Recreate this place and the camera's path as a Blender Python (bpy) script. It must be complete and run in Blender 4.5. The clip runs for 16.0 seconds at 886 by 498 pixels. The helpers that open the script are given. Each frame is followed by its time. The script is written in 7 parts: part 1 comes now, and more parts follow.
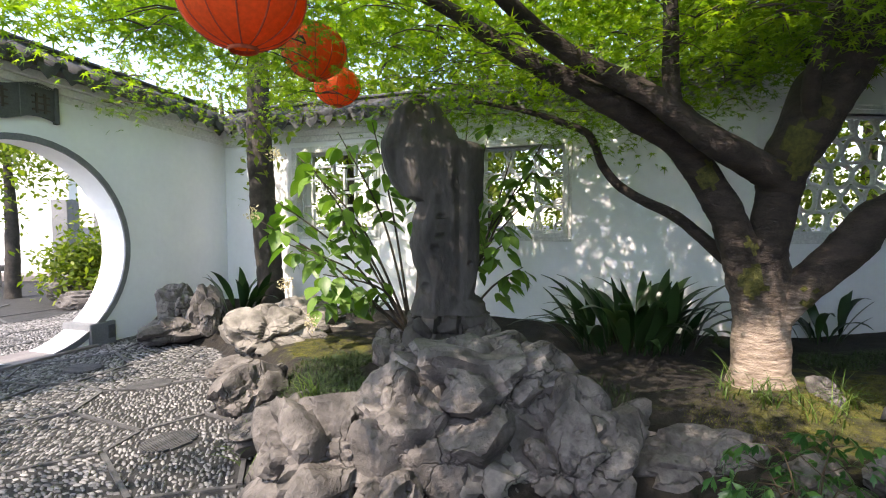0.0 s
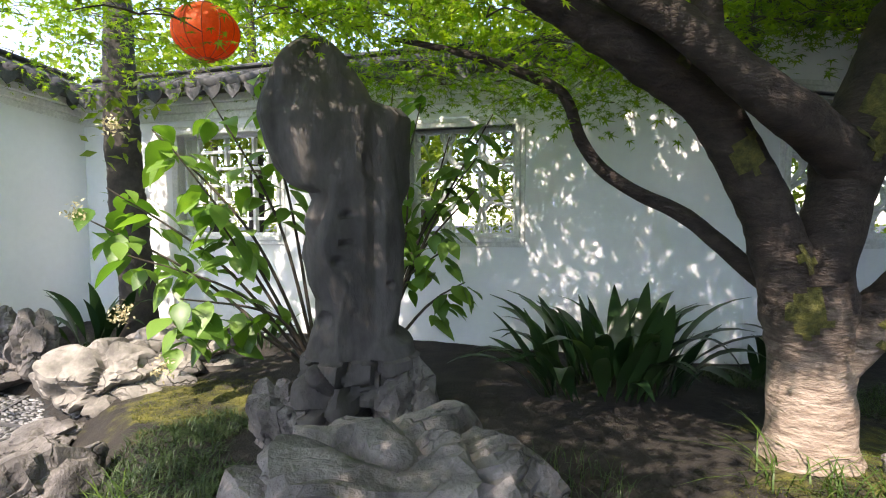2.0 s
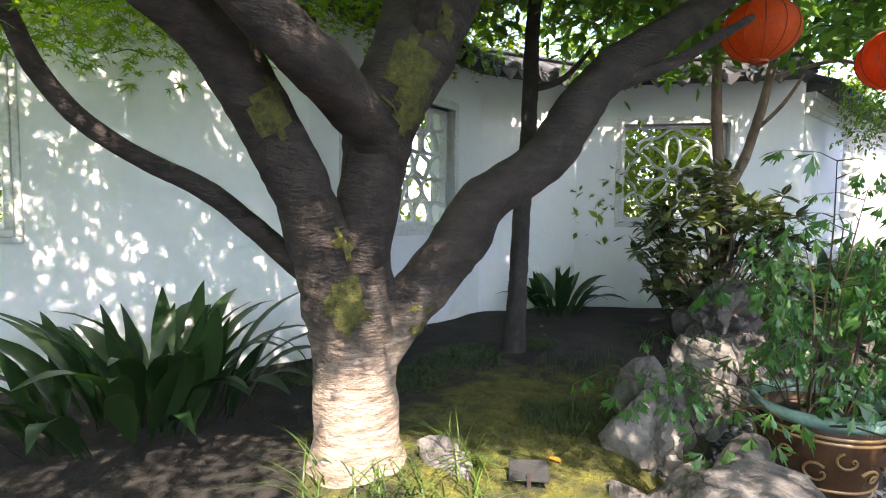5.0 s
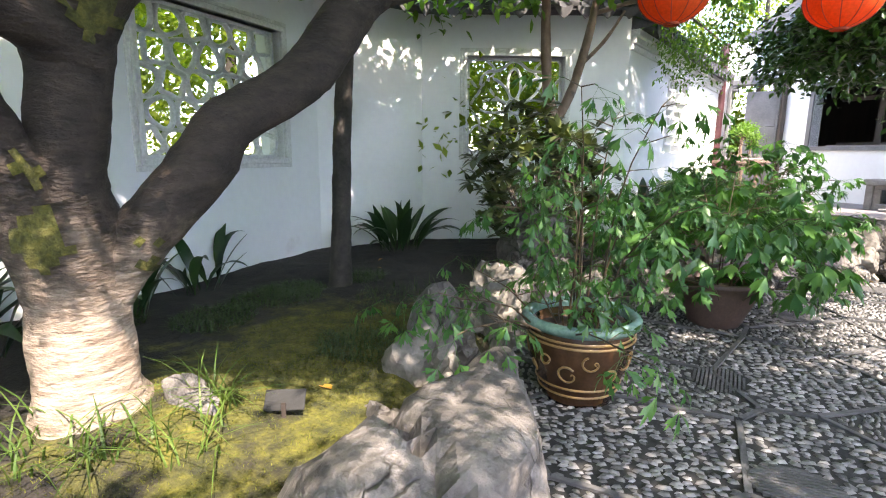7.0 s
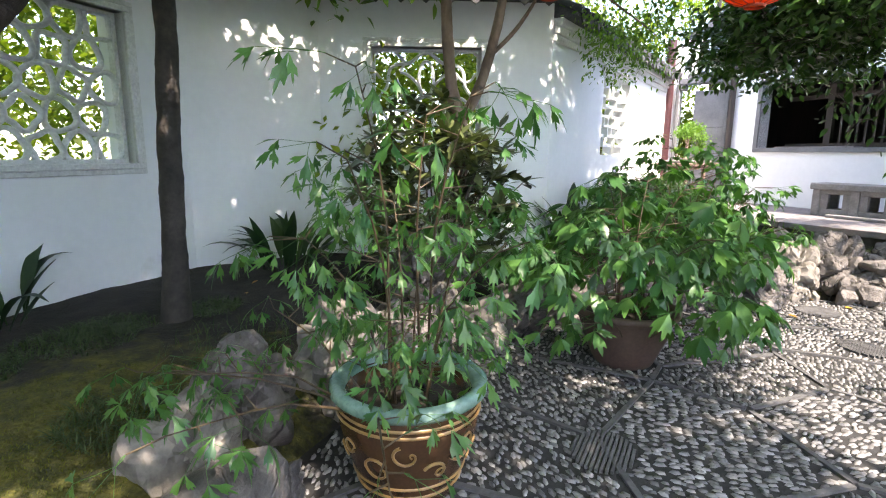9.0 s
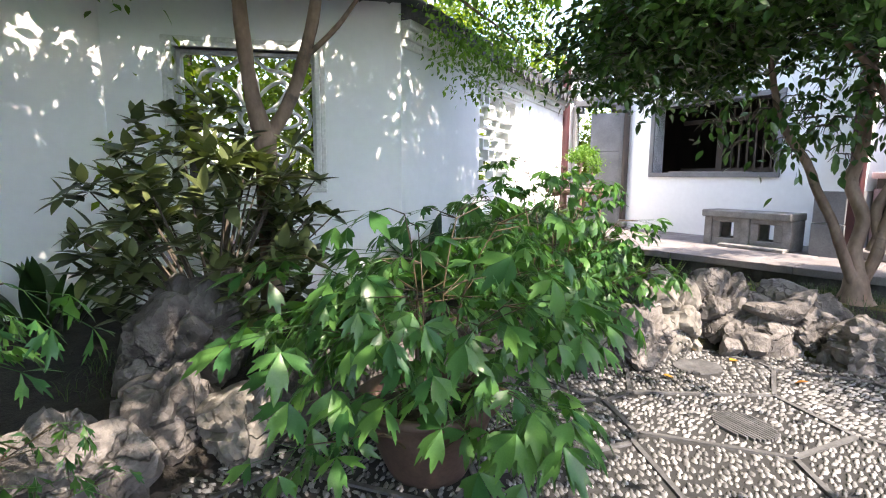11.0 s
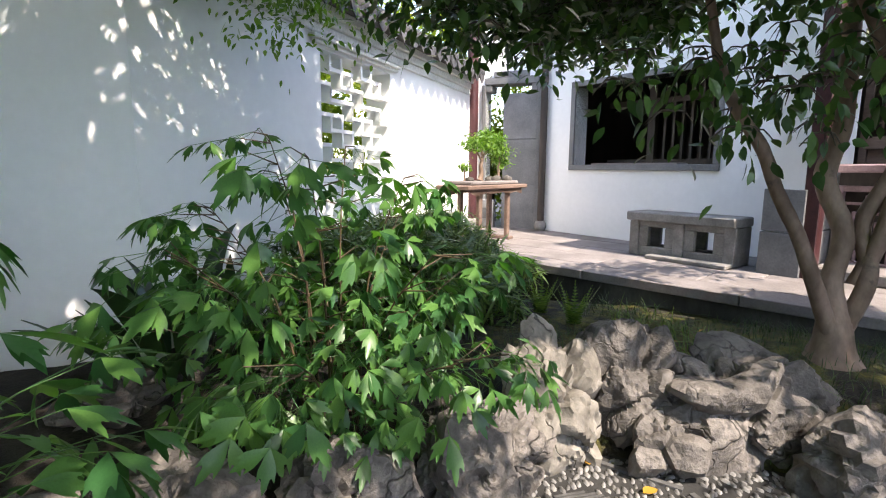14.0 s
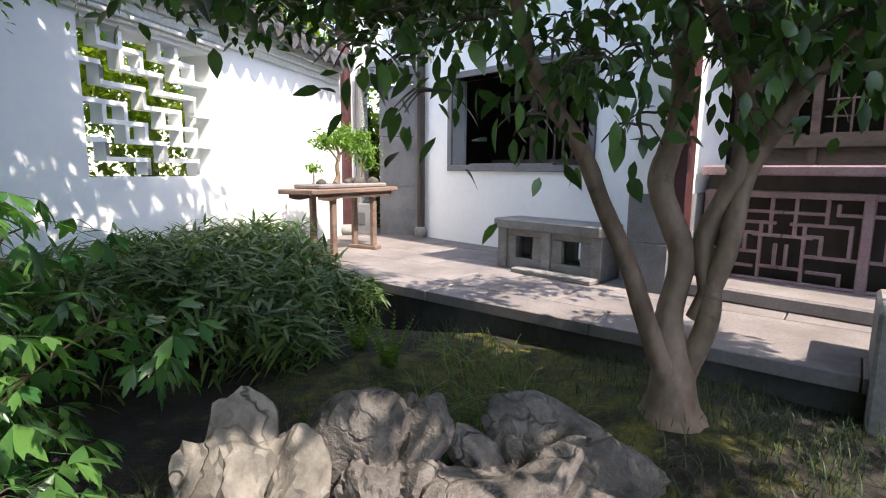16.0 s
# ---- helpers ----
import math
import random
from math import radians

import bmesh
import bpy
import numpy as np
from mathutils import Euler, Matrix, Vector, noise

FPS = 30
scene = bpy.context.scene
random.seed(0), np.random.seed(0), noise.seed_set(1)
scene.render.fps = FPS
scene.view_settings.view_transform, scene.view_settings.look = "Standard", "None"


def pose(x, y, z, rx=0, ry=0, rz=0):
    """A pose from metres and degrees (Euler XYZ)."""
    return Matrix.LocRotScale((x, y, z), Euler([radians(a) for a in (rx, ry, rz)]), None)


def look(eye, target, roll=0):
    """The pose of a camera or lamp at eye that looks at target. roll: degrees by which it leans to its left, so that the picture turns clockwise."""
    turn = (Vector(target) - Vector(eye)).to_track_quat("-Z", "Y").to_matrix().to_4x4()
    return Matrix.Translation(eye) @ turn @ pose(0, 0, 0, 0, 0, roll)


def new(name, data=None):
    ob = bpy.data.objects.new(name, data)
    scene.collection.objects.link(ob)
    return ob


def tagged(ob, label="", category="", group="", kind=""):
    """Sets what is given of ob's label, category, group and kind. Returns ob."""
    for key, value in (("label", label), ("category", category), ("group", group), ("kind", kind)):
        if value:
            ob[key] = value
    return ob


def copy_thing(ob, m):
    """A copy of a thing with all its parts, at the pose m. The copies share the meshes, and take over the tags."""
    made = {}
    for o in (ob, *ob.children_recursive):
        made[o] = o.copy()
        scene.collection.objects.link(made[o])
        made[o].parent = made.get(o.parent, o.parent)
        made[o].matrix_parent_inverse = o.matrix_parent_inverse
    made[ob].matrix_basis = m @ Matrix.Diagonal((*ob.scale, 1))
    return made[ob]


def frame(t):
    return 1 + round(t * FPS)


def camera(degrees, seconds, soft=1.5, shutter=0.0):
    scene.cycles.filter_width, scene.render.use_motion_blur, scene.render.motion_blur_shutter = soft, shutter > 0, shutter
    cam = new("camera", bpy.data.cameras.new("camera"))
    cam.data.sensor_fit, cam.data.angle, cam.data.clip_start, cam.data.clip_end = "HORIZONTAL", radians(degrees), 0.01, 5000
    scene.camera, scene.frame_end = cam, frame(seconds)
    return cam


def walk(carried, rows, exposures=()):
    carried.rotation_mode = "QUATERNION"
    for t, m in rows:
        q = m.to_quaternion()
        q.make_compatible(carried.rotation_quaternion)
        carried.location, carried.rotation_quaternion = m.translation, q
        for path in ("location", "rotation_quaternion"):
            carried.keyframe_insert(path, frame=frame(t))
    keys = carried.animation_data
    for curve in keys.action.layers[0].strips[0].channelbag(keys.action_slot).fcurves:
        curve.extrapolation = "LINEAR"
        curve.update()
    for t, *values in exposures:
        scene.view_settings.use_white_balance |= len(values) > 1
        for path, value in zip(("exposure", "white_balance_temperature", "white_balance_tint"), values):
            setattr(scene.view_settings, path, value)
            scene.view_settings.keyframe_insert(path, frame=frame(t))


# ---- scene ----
cam = camera(81.1, 16.0, soft=1.1)
METRES, EYE, TILT, LEAN, TURN = 8.0, 1.32, 0.0, 0.0, 0.0
ROWS = [
    (0.0, 0.0, 0.0, 0.0, -0.01, -3.47, 0.18),
    (0.5, 0.0074, 0.04, 0.0025, -2.46, -3.53, 0.14),
    (1.0, 0.013, 0.0743, -0.0004, -5.49, -3.45, 0.08),
    (1.5, 0.0172, 0.1166, -0.0, -6.66, -3.5, 0.05),
    (2.0, 0.0202, 0.1474, -0.0003, -6.66, -3.51, 0.08),
    (2.5, 0.0288, 0.1785, 0.0042, -10.57, -3.23, -0.09),
    (3.0, 0.0398, 0.1947, 0.0025, -21.09, -2.71, -0.29),
    (3.5, 0.0623, 0.2068, 0.0012, -29.32, -2.57, -0.29),
    (4.0, 0.0779, 0.2069, -0.0012, -36.59, -2.38, -0.35),
    (4.5, 0.0837, 0.2051, -0.0047, -43.32, -2.42, -0.39),
    (7.0, 0.1332, 0.1486, -0.0136, -60.23, -10.58, -0.42),
    (7.5, 0.1577, 0.1375, -0.0135, -61.57, -10.76, -0.41),
    (8.0, 0.1859, 0.1288, -0.0103, -61.58, -10.86, -0.39),
    (10.5, 0.3651, 0.0753, -0.0084, -67.94, -8.64, -0.44),
    (11.0, 0.404, 0.0609, -0.0075, -69.92, -7.87, -0.4),
    (11.5, 0.4451, 0.0553, -0.0107, -72.35, -7.73, -0.42),
    (12.0, 0.4824, 0.0491, -0.0099, -73.79, -7.85, -0.39),
    (12.5, 0.5245, 0.0375, -0.0081, -75.01, -8.12, -0.29),
    (13.0, 0.5591, 0.0274, -0.009, -75.04, -8.18, -0.29),
    (13.5, 0.6048, 0.0228, -0.0058, -75.11, -8.39, -0.35),
    (14.0, 0.6414, 0.0113, -0.0057, -75.13, -8.64, -0.41),
    (14.5, 0.6802, -0.0081, -0.0044, -75.1, -8.74, -0.4),
    (15.0, 0.7058, -0.0302, -0.0054, -75.62, -8.65, -0.44),
    (15.5, 0.7376, -0.0534, -0.0024, -78.26, -8.83, -0.43),
    (16.0, 0.7575, -0.0704, -0.0027, -82.17, -8.65, -0.45),
]
walk(cam, [(t, pose(0, 0, EYE, TILT, LEAN, TURN) @ pose(METRES * x, METRES * y, METRES * z, 90 + pitch, roll, yaw)) for t, x, y, z, yaw, pitch, roll in ROWS],
     exposures=[(0.0, 2.33, 7200, 20), (1.0, 2.42, 7100, 20), (2.5, 2.65, 7100, 20), (3.5, 3.05, 7100, 21), (7.0, 3.38, 7300, 20), (11.5, 3.1, 7200, 19), (13.5, 2.82, 7300, 17), (15.0, 2.42, 7200, 17), (16.0, 2.45, 7100, 17)])

# ---- light ----
SUN_FROM = Vector((-0.56, -0.83, 0)).normalized()
SUN_ELEV = radians(52)
world = bpy.data.worlds.new("sky")
scene.world = world
world.use_nodes = True
wn = world.node_tree
sky = wn.nodes.new("ShaderNodeTexSky")
sky.sky_type = "NISHITA"
sky.sun_disc = False
sky.sun_elevation = SUN_ELEV
sky.sun_rotation = math.atan2(SUN_FROM.x, SUN_FROM.y)
wn.links.new(sky.outputs[0], wn.nodes["Background"].inputs[0])
wn.nodes["Background"].inputs[1].default_value = 0.15
sun = new("sun", bpy.data.lights.new("sun", "SUN"))
sun.data.energy = 2.0
sun.data.angle = radians(0.5)
sun.data.color = (1.0, 0.95, 0.86)
toward = Vector((SUN_FROM.x * math.cos(SUN_ELEV), SUN_FROM.y * math.cos(SUN_ELEV), math.sin(SUN_ELEV)))
sun.matrix_world = look(toward * 30, (0, 0, 0))


# ---- materials ----
def ramp_between(nt, fac, c1, c2, lo=0.35, hi=0.65):
    r = nt.nodes.new("ShaderNodeValToRGB")
    r.color_ramp.elements[0].position, r.color_ramp.elements[1].position = lo, hi
    r.color_ramp.elements[0].color, r.color_ramp.elements[1].color = (*c1, 1), (*c2, 1)
    nt.links.new(fac, r.inputs[0])
    return r.outputs[0]


def mixed(nt, fac, a, b, blend="MIX"):
    m = nt.nodes.new("ShaderNodeMix")
    m.data_type, m.blend_type = "RGBA", blend
    if isinstance(fac, float):
        m.inputs[0].default_value = fac
    else:
        nt.links.new(fac, m.inputs[0])
    nt.links.new(a, m.inputs[6])
    nt.links.new(b, m.inputs[7])
    return m.outputs[2]


def noise_tex(nt, co, scale, detail=4.0, rough=0.55, stretch=None):
    if stretch:
        mp = nt.nodes.new("ShaderNodeMapping")
        mp.inputs["Scale"].default_value = stretch
        nt.links.new(co, mp.inputs[0])
        co = mp.outputs[0]
    n = nt.nodes.new("ShaderNodeTexNoise")
    n.inputs["Scale"].default_value, n.inputs["Detail"].default_value = scale, detail
    n.inputs["Roughness"].default_value = rough
    nt.links.new(co, n.inputs["Vector"])
    return n.outputs[0]


def surface(name, c1, c2, scale=3.0, fine=40.0, rough=0.7, bump=0.2, c3=None, spot=0.62, spot_scale=1.2,
            stretch=None, metal=0.0, vary=0.0, spec=0.5, depth=0.02, grain=0.8):
    """Two-scale noise paint with optional stains (c3), relief and a change of tone from piece to piece."""
    m = bpy.data.materials.new(name)
    m.use_nodes = True
    nt = m.node_tree
    bsdf = nt.nodes["Principled BSDF"]
    co = nt.nodes.new("ShaderNodeTexCoord").outputs["Object"]
    big = noise_tex(nt, co, scale, 5.0, 0.6, stretch)
    small = noise_tex(nt, co, fine, 4.0, 0.6, stretch)
    col = ramp_between(nt, big, c1, c2)
    dark = ramp_between(nt, small, (0.72, 0.72, 0.72), (1.1, 1.1, 1.1), 0.3, 0.7)
    col = mixed(nt, grain, col, dark, "MULTIPLY")
    if c3:
        stain = noise_tex(nt, co, spot_scale, 6.0, 0.65)
        f = ramp_between(nt, stain, (0, 0, 0), (1, 1, 1), spot, spot + 0.08)
        rgb = nt.nodes.new("ShaderNodeRGB")
        rgb.outputs[0].default_value = (*c3, 1)
        col = mixed(nt, f, col, rgb.outputs[0])
    if vary:
        info = nt.nodes.new("ShaderNodeObjectInfo")
        geo = nt.nodes.new("ShaderNodeNewGeometry")
        add = nt.nodes.new("ShaderNodeMath")
        add.operation = "ADD"
        nt.links.new(info.outputs["Random"], add.inputs[0])
        nt.links.new(geo.outputs["Random Per Island"], add.inputs[1])
        fr = nt.nodes.new("ShaderNodeMath")
        fr.operation = "FRACT"
        nt.links.new(add.outputs[0], fr.inputs[0])
        tone = ramp_between(nt, fr.outputs[0], (1 - vary,) * 3, (1 + vary * 0.6,) * 3, 0.0, 1.0)
        col = mixed(nt, 1.0, col, tone, "MULTIPLY")
    nt.links.new(col, bsdf.inputs["Base Color"])
    bsdf.inputs["Roughness"].default_value = rough
    bsdf.inputs["Metallic"].default_value = metal
    bsdf.inputs["Specular IOR Level"].default_value = spec
    if bump:
        hsum = nt.nodes.new("ShaderNodeMath")
        hsum.operation = "MULTIPLY_ADD"
        nt.links.new(small, hsum.inputs[0])
        hsum.inputs[1].default_value = 0.5
        nt.links.new(big, hsum.inputs[2])
        b = nt.nodes.new("ShaderNodeBump")
        b.inputs["Strength"].default_value, b.inputs["Distance"].default_value = bump, depth
        nt.links.new(hsum.outputs[0], b.inputs["Height"])
        nt.links.new(b.outputs[0], bsdf.inputs["Normal"])
    return m


def leaf_surface(name, c1, c2, rough=0.45, through_light=0.45, glow=(1.3, 1.5, 0.5), spec=0.4):
    """Leaf: glossy skin over a translucent blade; tone changes from leaf to leaf."""
    m = bpy.data.materials.new(name)
    m.use_nodes = True
    nt = m.node_tree
    bsdf = nt.nodes["Principled BSDF"]
    geo = nt.nodes.new("ShaderNodeNewGeometry")
    info = nt.nodes.new("ShaderNodeObjectInfo")
    add = nt.nodes.new("ShaderNodeMath")
    add.operation = "ADD"
    nt.links.new(info.outputs["Random"], add.inputs[0])
    nt.links.new(geo.outputs["Random Per Island"], add.inputs[1])
    fr = nt.nodes.new("ShaderNodeMath")
    fr.operation = "FRACT"
    nt.links.new(add.outputs[0], fr.inputs[0])
    col = ramp_between(nt, fr.outputs[0], c1, c2, 0.1, 0.9)
    co = nt.nodes.new("ShaderNodeTexCoord").outputs["Object"]
    grain = noise_tex(nt, co, 60.0, 3.0)
    col = mixed(nt, 0.6, col, ramp_between(nt, grain, (0.75, 0.8, 0.7), (1.1, 1.1, 1.0), 0.3, 0.7), "MULTIPLY")
    nt.links.new(col, bsdf.inputs["Base Color"])
    bsdf.inputs["Roughness"].default_value = rough
    bsdf.inputs["Specular IOR Level"].default_value = spec
    tr = nt.nodes.new("ShaderNodeBsdfTranslucent")
    tint = nt.nodes.new("ShaderNodeRGB")
    tint.outputs[0].default_value = (*glow, 1)
    nt.links.new(mixed(nt, 1.0, col, tint.outputs[0], "MULTIPLY"), tr.inputs[0])
    mix = nt.nodes.new("ShaderNodeMixShader")
    mix.inputs[0].default_value = through_light
    nt.links.new(bsdf.outputs[0], mix.inputs[1])
    nt.links.new(tr.outputs[0], mix.inputs[2])
    nt.links.new(mix.outputs[0], nt.nodes["Material Output"].inputs[0])
    return m


PLASTER = surface("plaster", (0.78, 0.80, 0.80), (0.85, 0.86, 0.86), 0.8, 14, 0.85, 0.03, (0.72, 0.72, 0.70), 0.68, 0.9, depth=0.005, grain=0.12)
TRIM = surface("painted_trim", (0.66, 0.67, 0.64), (0.75, 0.76, 0.73), 3, 40, 0.75, 0.06)
LATTICE = surface("lattice_white", (0.62, 0.63, 0.62), (0.76, 0.77, 0.76), 6, 50, 0.7, 0.1)
TILE = surface("roof_tile_clay", (0.035, 0.036, 0.04), (0.085, 0.085, 0.09), 6, 50, 0.75, 0.3, (0.10, 0.11, 0.06), 0.66, 4, vary=0.35)
STONE = surface("weathered_limestone", (0.055, 0.050, 0.046), (0.21, 0.191, 0.176), 4, 40, 0.85, 0.9, (0.045, 0.042, 0.04), 0.58, 3.5, depth=0.03)
STONE_DARK = surface("dark_limestone", (0.034, 0.031, 0.028), (0.09, 0.083, 0.075), 3, 38, 0.85, 0.5, (0.14, 0.132, 0.12), 0.68, 3.0, stretch=(1, 1, 0.4), depth=0.02)
# ochre stone; its pale tone also paints sunlight onto two grey rocks
STONE_WARM_AND_LIT = surface("ochre_and_sunlit_limestone", (0.10, 0.092, 0.08), (0.30, 0.278, 0.243), 5, 32, 0.85, 0.5, (0.16, 0.15, 0.13), 0.6, 2.6, depth=0.03)
GREYSTONE = surface("grey_door_stone", (0.13, 0.135, 0.14), (0.20, 0.205, 0.21), 3, 60, 0.7, 0.12)
SLAB = surface("paving_slab_stone", (0.155, 0.138, 0.132), (0.235, 0.212, 0.205), 2.5, 60, 0.75, 0.2, (0.13, 0.115, 0.11), 0.6, 1.5, vary=0.1)
BENCHSTONE = surface("bench_stone", (0.17, 0.165, 0.155), (0.27, 0.26, 0.25), 6, 60, 0.8, 0.25, vary=0.05)
MORTAR = surface("paving_mortar", (0.014, 0.014, 0.014), (0.03, 0.03, 0.029), 6, 60, 0.9, 0.3)
PEBBLE = surface("paving_pebble", (0.12, 0.12, 0.12), (0.26, 0.255, 0.247), 9, 60, 0.75, 0.15, vary=0.5)
EDGE_TILE = surface("paving_edge_tile", (0.06, 0.06, 0.06), (0.105, 0.105, 0.105), 7, 60, 0.85, 0.2, vary=0.2)
SMOOTH_BARK = surface("smooth_bark", (0.13, 0.082, 0.055), (0.29, 0.205, 0.15), 6, 30, 0.75, 0.5, (0.08, 0.06, 0.045), 0.6, 4, stretch=(1, 1, 0.5), depth=0.01)
DARK_BARK = surface("dark_bark", (0.022, 0.02, 0.017), (0.06, 0.05, 0.042), 8, 40, 0.9, 0.6, (0.10, 0.10, 0.06), 0.66, 5, depth=0.015)
TWIG = surface("twig_bark", (0.05, 0.04, 0.03), (0.10, 0.08, 0.06), 12, 60, 0.85, 0.2)
STEM = surface("green_stem", (0.045, 0.028, 0.014), (0.085, 0.058, 0.028), 12, 60, 0.6, 0.1)
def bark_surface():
    """Old maple bark: pale and wrinkled low down, fading with height to dark, lichen-spotted bark."""
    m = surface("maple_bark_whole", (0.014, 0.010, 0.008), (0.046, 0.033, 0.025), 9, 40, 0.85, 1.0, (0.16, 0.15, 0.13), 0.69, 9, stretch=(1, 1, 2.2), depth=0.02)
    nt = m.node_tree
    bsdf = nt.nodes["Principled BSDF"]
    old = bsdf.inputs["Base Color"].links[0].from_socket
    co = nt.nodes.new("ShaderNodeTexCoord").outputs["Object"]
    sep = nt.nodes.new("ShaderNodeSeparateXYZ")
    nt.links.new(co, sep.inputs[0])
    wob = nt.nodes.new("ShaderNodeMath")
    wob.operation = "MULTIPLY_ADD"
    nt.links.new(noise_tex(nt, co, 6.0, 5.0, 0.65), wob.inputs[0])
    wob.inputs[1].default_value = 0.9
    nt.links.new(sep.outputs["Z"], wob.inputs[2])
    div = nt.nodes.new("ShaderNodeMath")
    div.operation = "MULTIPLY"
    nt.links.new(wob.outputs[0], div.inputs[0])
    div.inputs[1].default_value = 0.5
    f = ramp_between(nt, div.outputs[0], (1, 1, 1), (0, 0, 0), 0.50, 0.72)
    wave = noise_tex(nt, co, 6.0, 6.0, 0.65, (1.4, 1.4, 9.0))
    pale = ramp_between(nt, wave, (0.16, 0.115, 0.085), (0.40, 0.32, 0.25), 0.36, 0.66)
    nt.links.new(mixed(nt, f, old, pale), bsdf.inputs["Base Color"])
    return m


def cracked(m, scale, width=0.035, dark=0.3):
    """Thin dark fissures wandering over a stone, cut into its relief."""
    nt = m.node_tree
    bsdf = nt.nodes["Principled BSDF"]
    old = bsdf.inputs["Base Color"].links[0].from_socket
    co = nt.nodes.new("ShaderNodeTexCoord").outputs["Object"]
    wob = nt.nodes.new("ShaderNodeTexNoise")
    wob.inputs["Scale"].default_value, wob.inputs["Detail"].default_value = scale * 0.8, 4.0
    nt.links.new(co, wob.inputs["Vector"])
    add = nt.nodes.new("ShaderNodeVectorMath")
    add.operation = "MULTIPLY_ADD"
    nt.links.new(wob.outputs["Color"], add.inputs[0])
    add.inputs[1].default_value = (0.5, 0.5, 0.5)
    nt.links.new(co, add.inputs[2])
    vor = nt.nodes.new("ShaderNodeTexVoronoi")
    vor.feature = "DISTANCE_TO_EDGE"
    vor.inputs["Scale"].default_value = scale
    nt.links.new(add.outputs[0], vor.inputs["Vector"])
    gap = ramp_between(nt, vor.outputs["Distance"], (dark,) * 3, (1, 1, 1), 0.0, width)
    # fissures open and close along their length
    some = ramp_between(nt, noise_tex(nt, co, scale * 0.7, 3.0), (1, 1, 1), (0, 0, 0), 0.45, 0.60)
    plain = nt.nodes.new("ShaderNodeRGB")
    plain.outputs[0].default_value = (1, 1, 1, 1)
    gap = mixed(nt, some, gap, plain.outputs[0])
    nt.links.new(mixed(nt, 1.0, old, gap, "MULTIPLY"), bsdf.inputs["Base Color"])
    b = nt.nodes.new("ShaderNodeBump")
    b.inputs["Strength"].default_value, b.inputs["Distance"].default_value = 0.8, 0.02
    nt.links.new(gap, b.inputs["Height"])
    nt.links.new(bsdf.inputs["Normal"].links[0].from_socket, b.inputs["Normal"])
    nt.links.new(b.outputs[0], bsdf.inputs["Normal"])


cracked(STONE, 4.0)
cracked(STONE_WARM_AND_LIT, 4.5, 0.03)
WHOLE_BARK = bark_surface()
MOSS_PAD = surface("moss_pad", (0.03, 0.033, 0.008), (0.10, 0.095, 0.018), 30, 140, 0.95, 1.0, depth=0.01)
MAPLE_LEAF = leaf_surface("maple_leaf", (0.09, 0.19, 0.02), (0.20, 0.32, 0.035), 0.5, 0.62, (1.7, 1.55, 0.4))
CAMELLIA_LEAF = leaf_surface("camellia_leaf", (0.025, 0.07, 0.02), (0.07, 0.145, 0.038), 0.3, 0.3, spec=0.5)
BROAD_LEAF = leaf_surface("broad_leaf", (0.07, 0.16, 0.025), (0.17, 0.29, 0.06), 0.4, 0.4)
PEONY_LEAF = leaf_surface("peony_leaf", (0.03, 0.105, 0.035), (0.088, 0.20, 0.052), 0.32, 0.36, (1.1, 1.5, 0.4))
STRAP_LEAF = leaf_surface("strap_leaf", (0.014, 0.040, 0.016), (0.038, 0.080, 0.027), 0.3, 0.2)
SHRUB_LEAF = leaf_surface("shrub_leaf", (0.04, 0.058, 0.024), (0.11, 0.13, 0.05), 0.35, 0.15)
GRASS = leaf_surface("grass_blade", (0.05, 0.10, 0.02), (0.12, 0.18, 0.04), 0.5, 0.35)
MOSS_BLADE = leaf_surface("moss_blade", (0.04, 0.05, 0.009), (0.13, 0.13, 0.02), 0.8, 0.3)
DARK_GRASS = leaf_surface("dark_grass_blade", (0.022, 0.045, 0.018), (0.06, 0.095, 0.035), 0.5, 0.25)
BAMBOO_LEAF = leaf_surface("dwarf_bamboo_leaf", (0.045, 0.10, 0.03), (0.16, 0.23, 0.085), 0.45, 0.35)
FAR_LEAF = leaf_surface("far_leaf", (0.08, 0.13, 0.014), (0.21, 0.25, 0.035), 0.5, 0.55)
LANTERN = leaf_surface("lantern_silk", (0.78, 0.15, 0.035), (0.82, 0.18, 0.04), 0.6, 0.6, (1.2, 1.0, 0.7))
RIB = surface("lantern_rib", (0.35, 0.06, 0.02), (0.45, 0.09, 0.03), 10, 50, 0.6, 0.05)
MAROON = surface("maroon_lacquer", (0.045, 0.016, 0.018), (0.08, 0.03, 0.032), 5, 60, 0.4, 0.06)
DARKWOOD = surface("dark_wood", (0.03, 0.022, 0.019), (0.06, 0.045, 0.038), 4, 40, 0.55, 0.15, stretch=(1, 1, 0.2))
OLDWOOD = surface("weathered_wood", (0.12, 0.075, 0.055), (0.21, 0.145, 0.115), 5, 50, 0.75, 0.3, stretch=(0.3, 1, 1))
RAILPAINT = surface("rail_paint", (0.22, 0.145, 0.155), (0.32, 0.22, 0.235), 6, 60, 0.5, 0.06)
GLAZE = surface("brown_glaze", (0.045, 0.022, 0.012), (0.10, 0.05, 0.022), 5, 60, 0.22, 0.05, spec=0.6)
GLAZE_ORNAMENT = surface("ochre_glaze", (0.26, 0.15, 0.05), (0.36, 0.22, 0.08), 8, 60, 0.3, 0.05)
GLAZE_RIM = surface("green_glaze", (0.10, 0.20, 0.16), (0.20, 0.32, 0.26), 9, 60, 0.25, 0.05)
TERRACOTTA = surface("brown_terracotta", (0.09, 0.055, 0.042), (0.15, 0.095, 0.072), 4, 60, 0.55, 0.1)
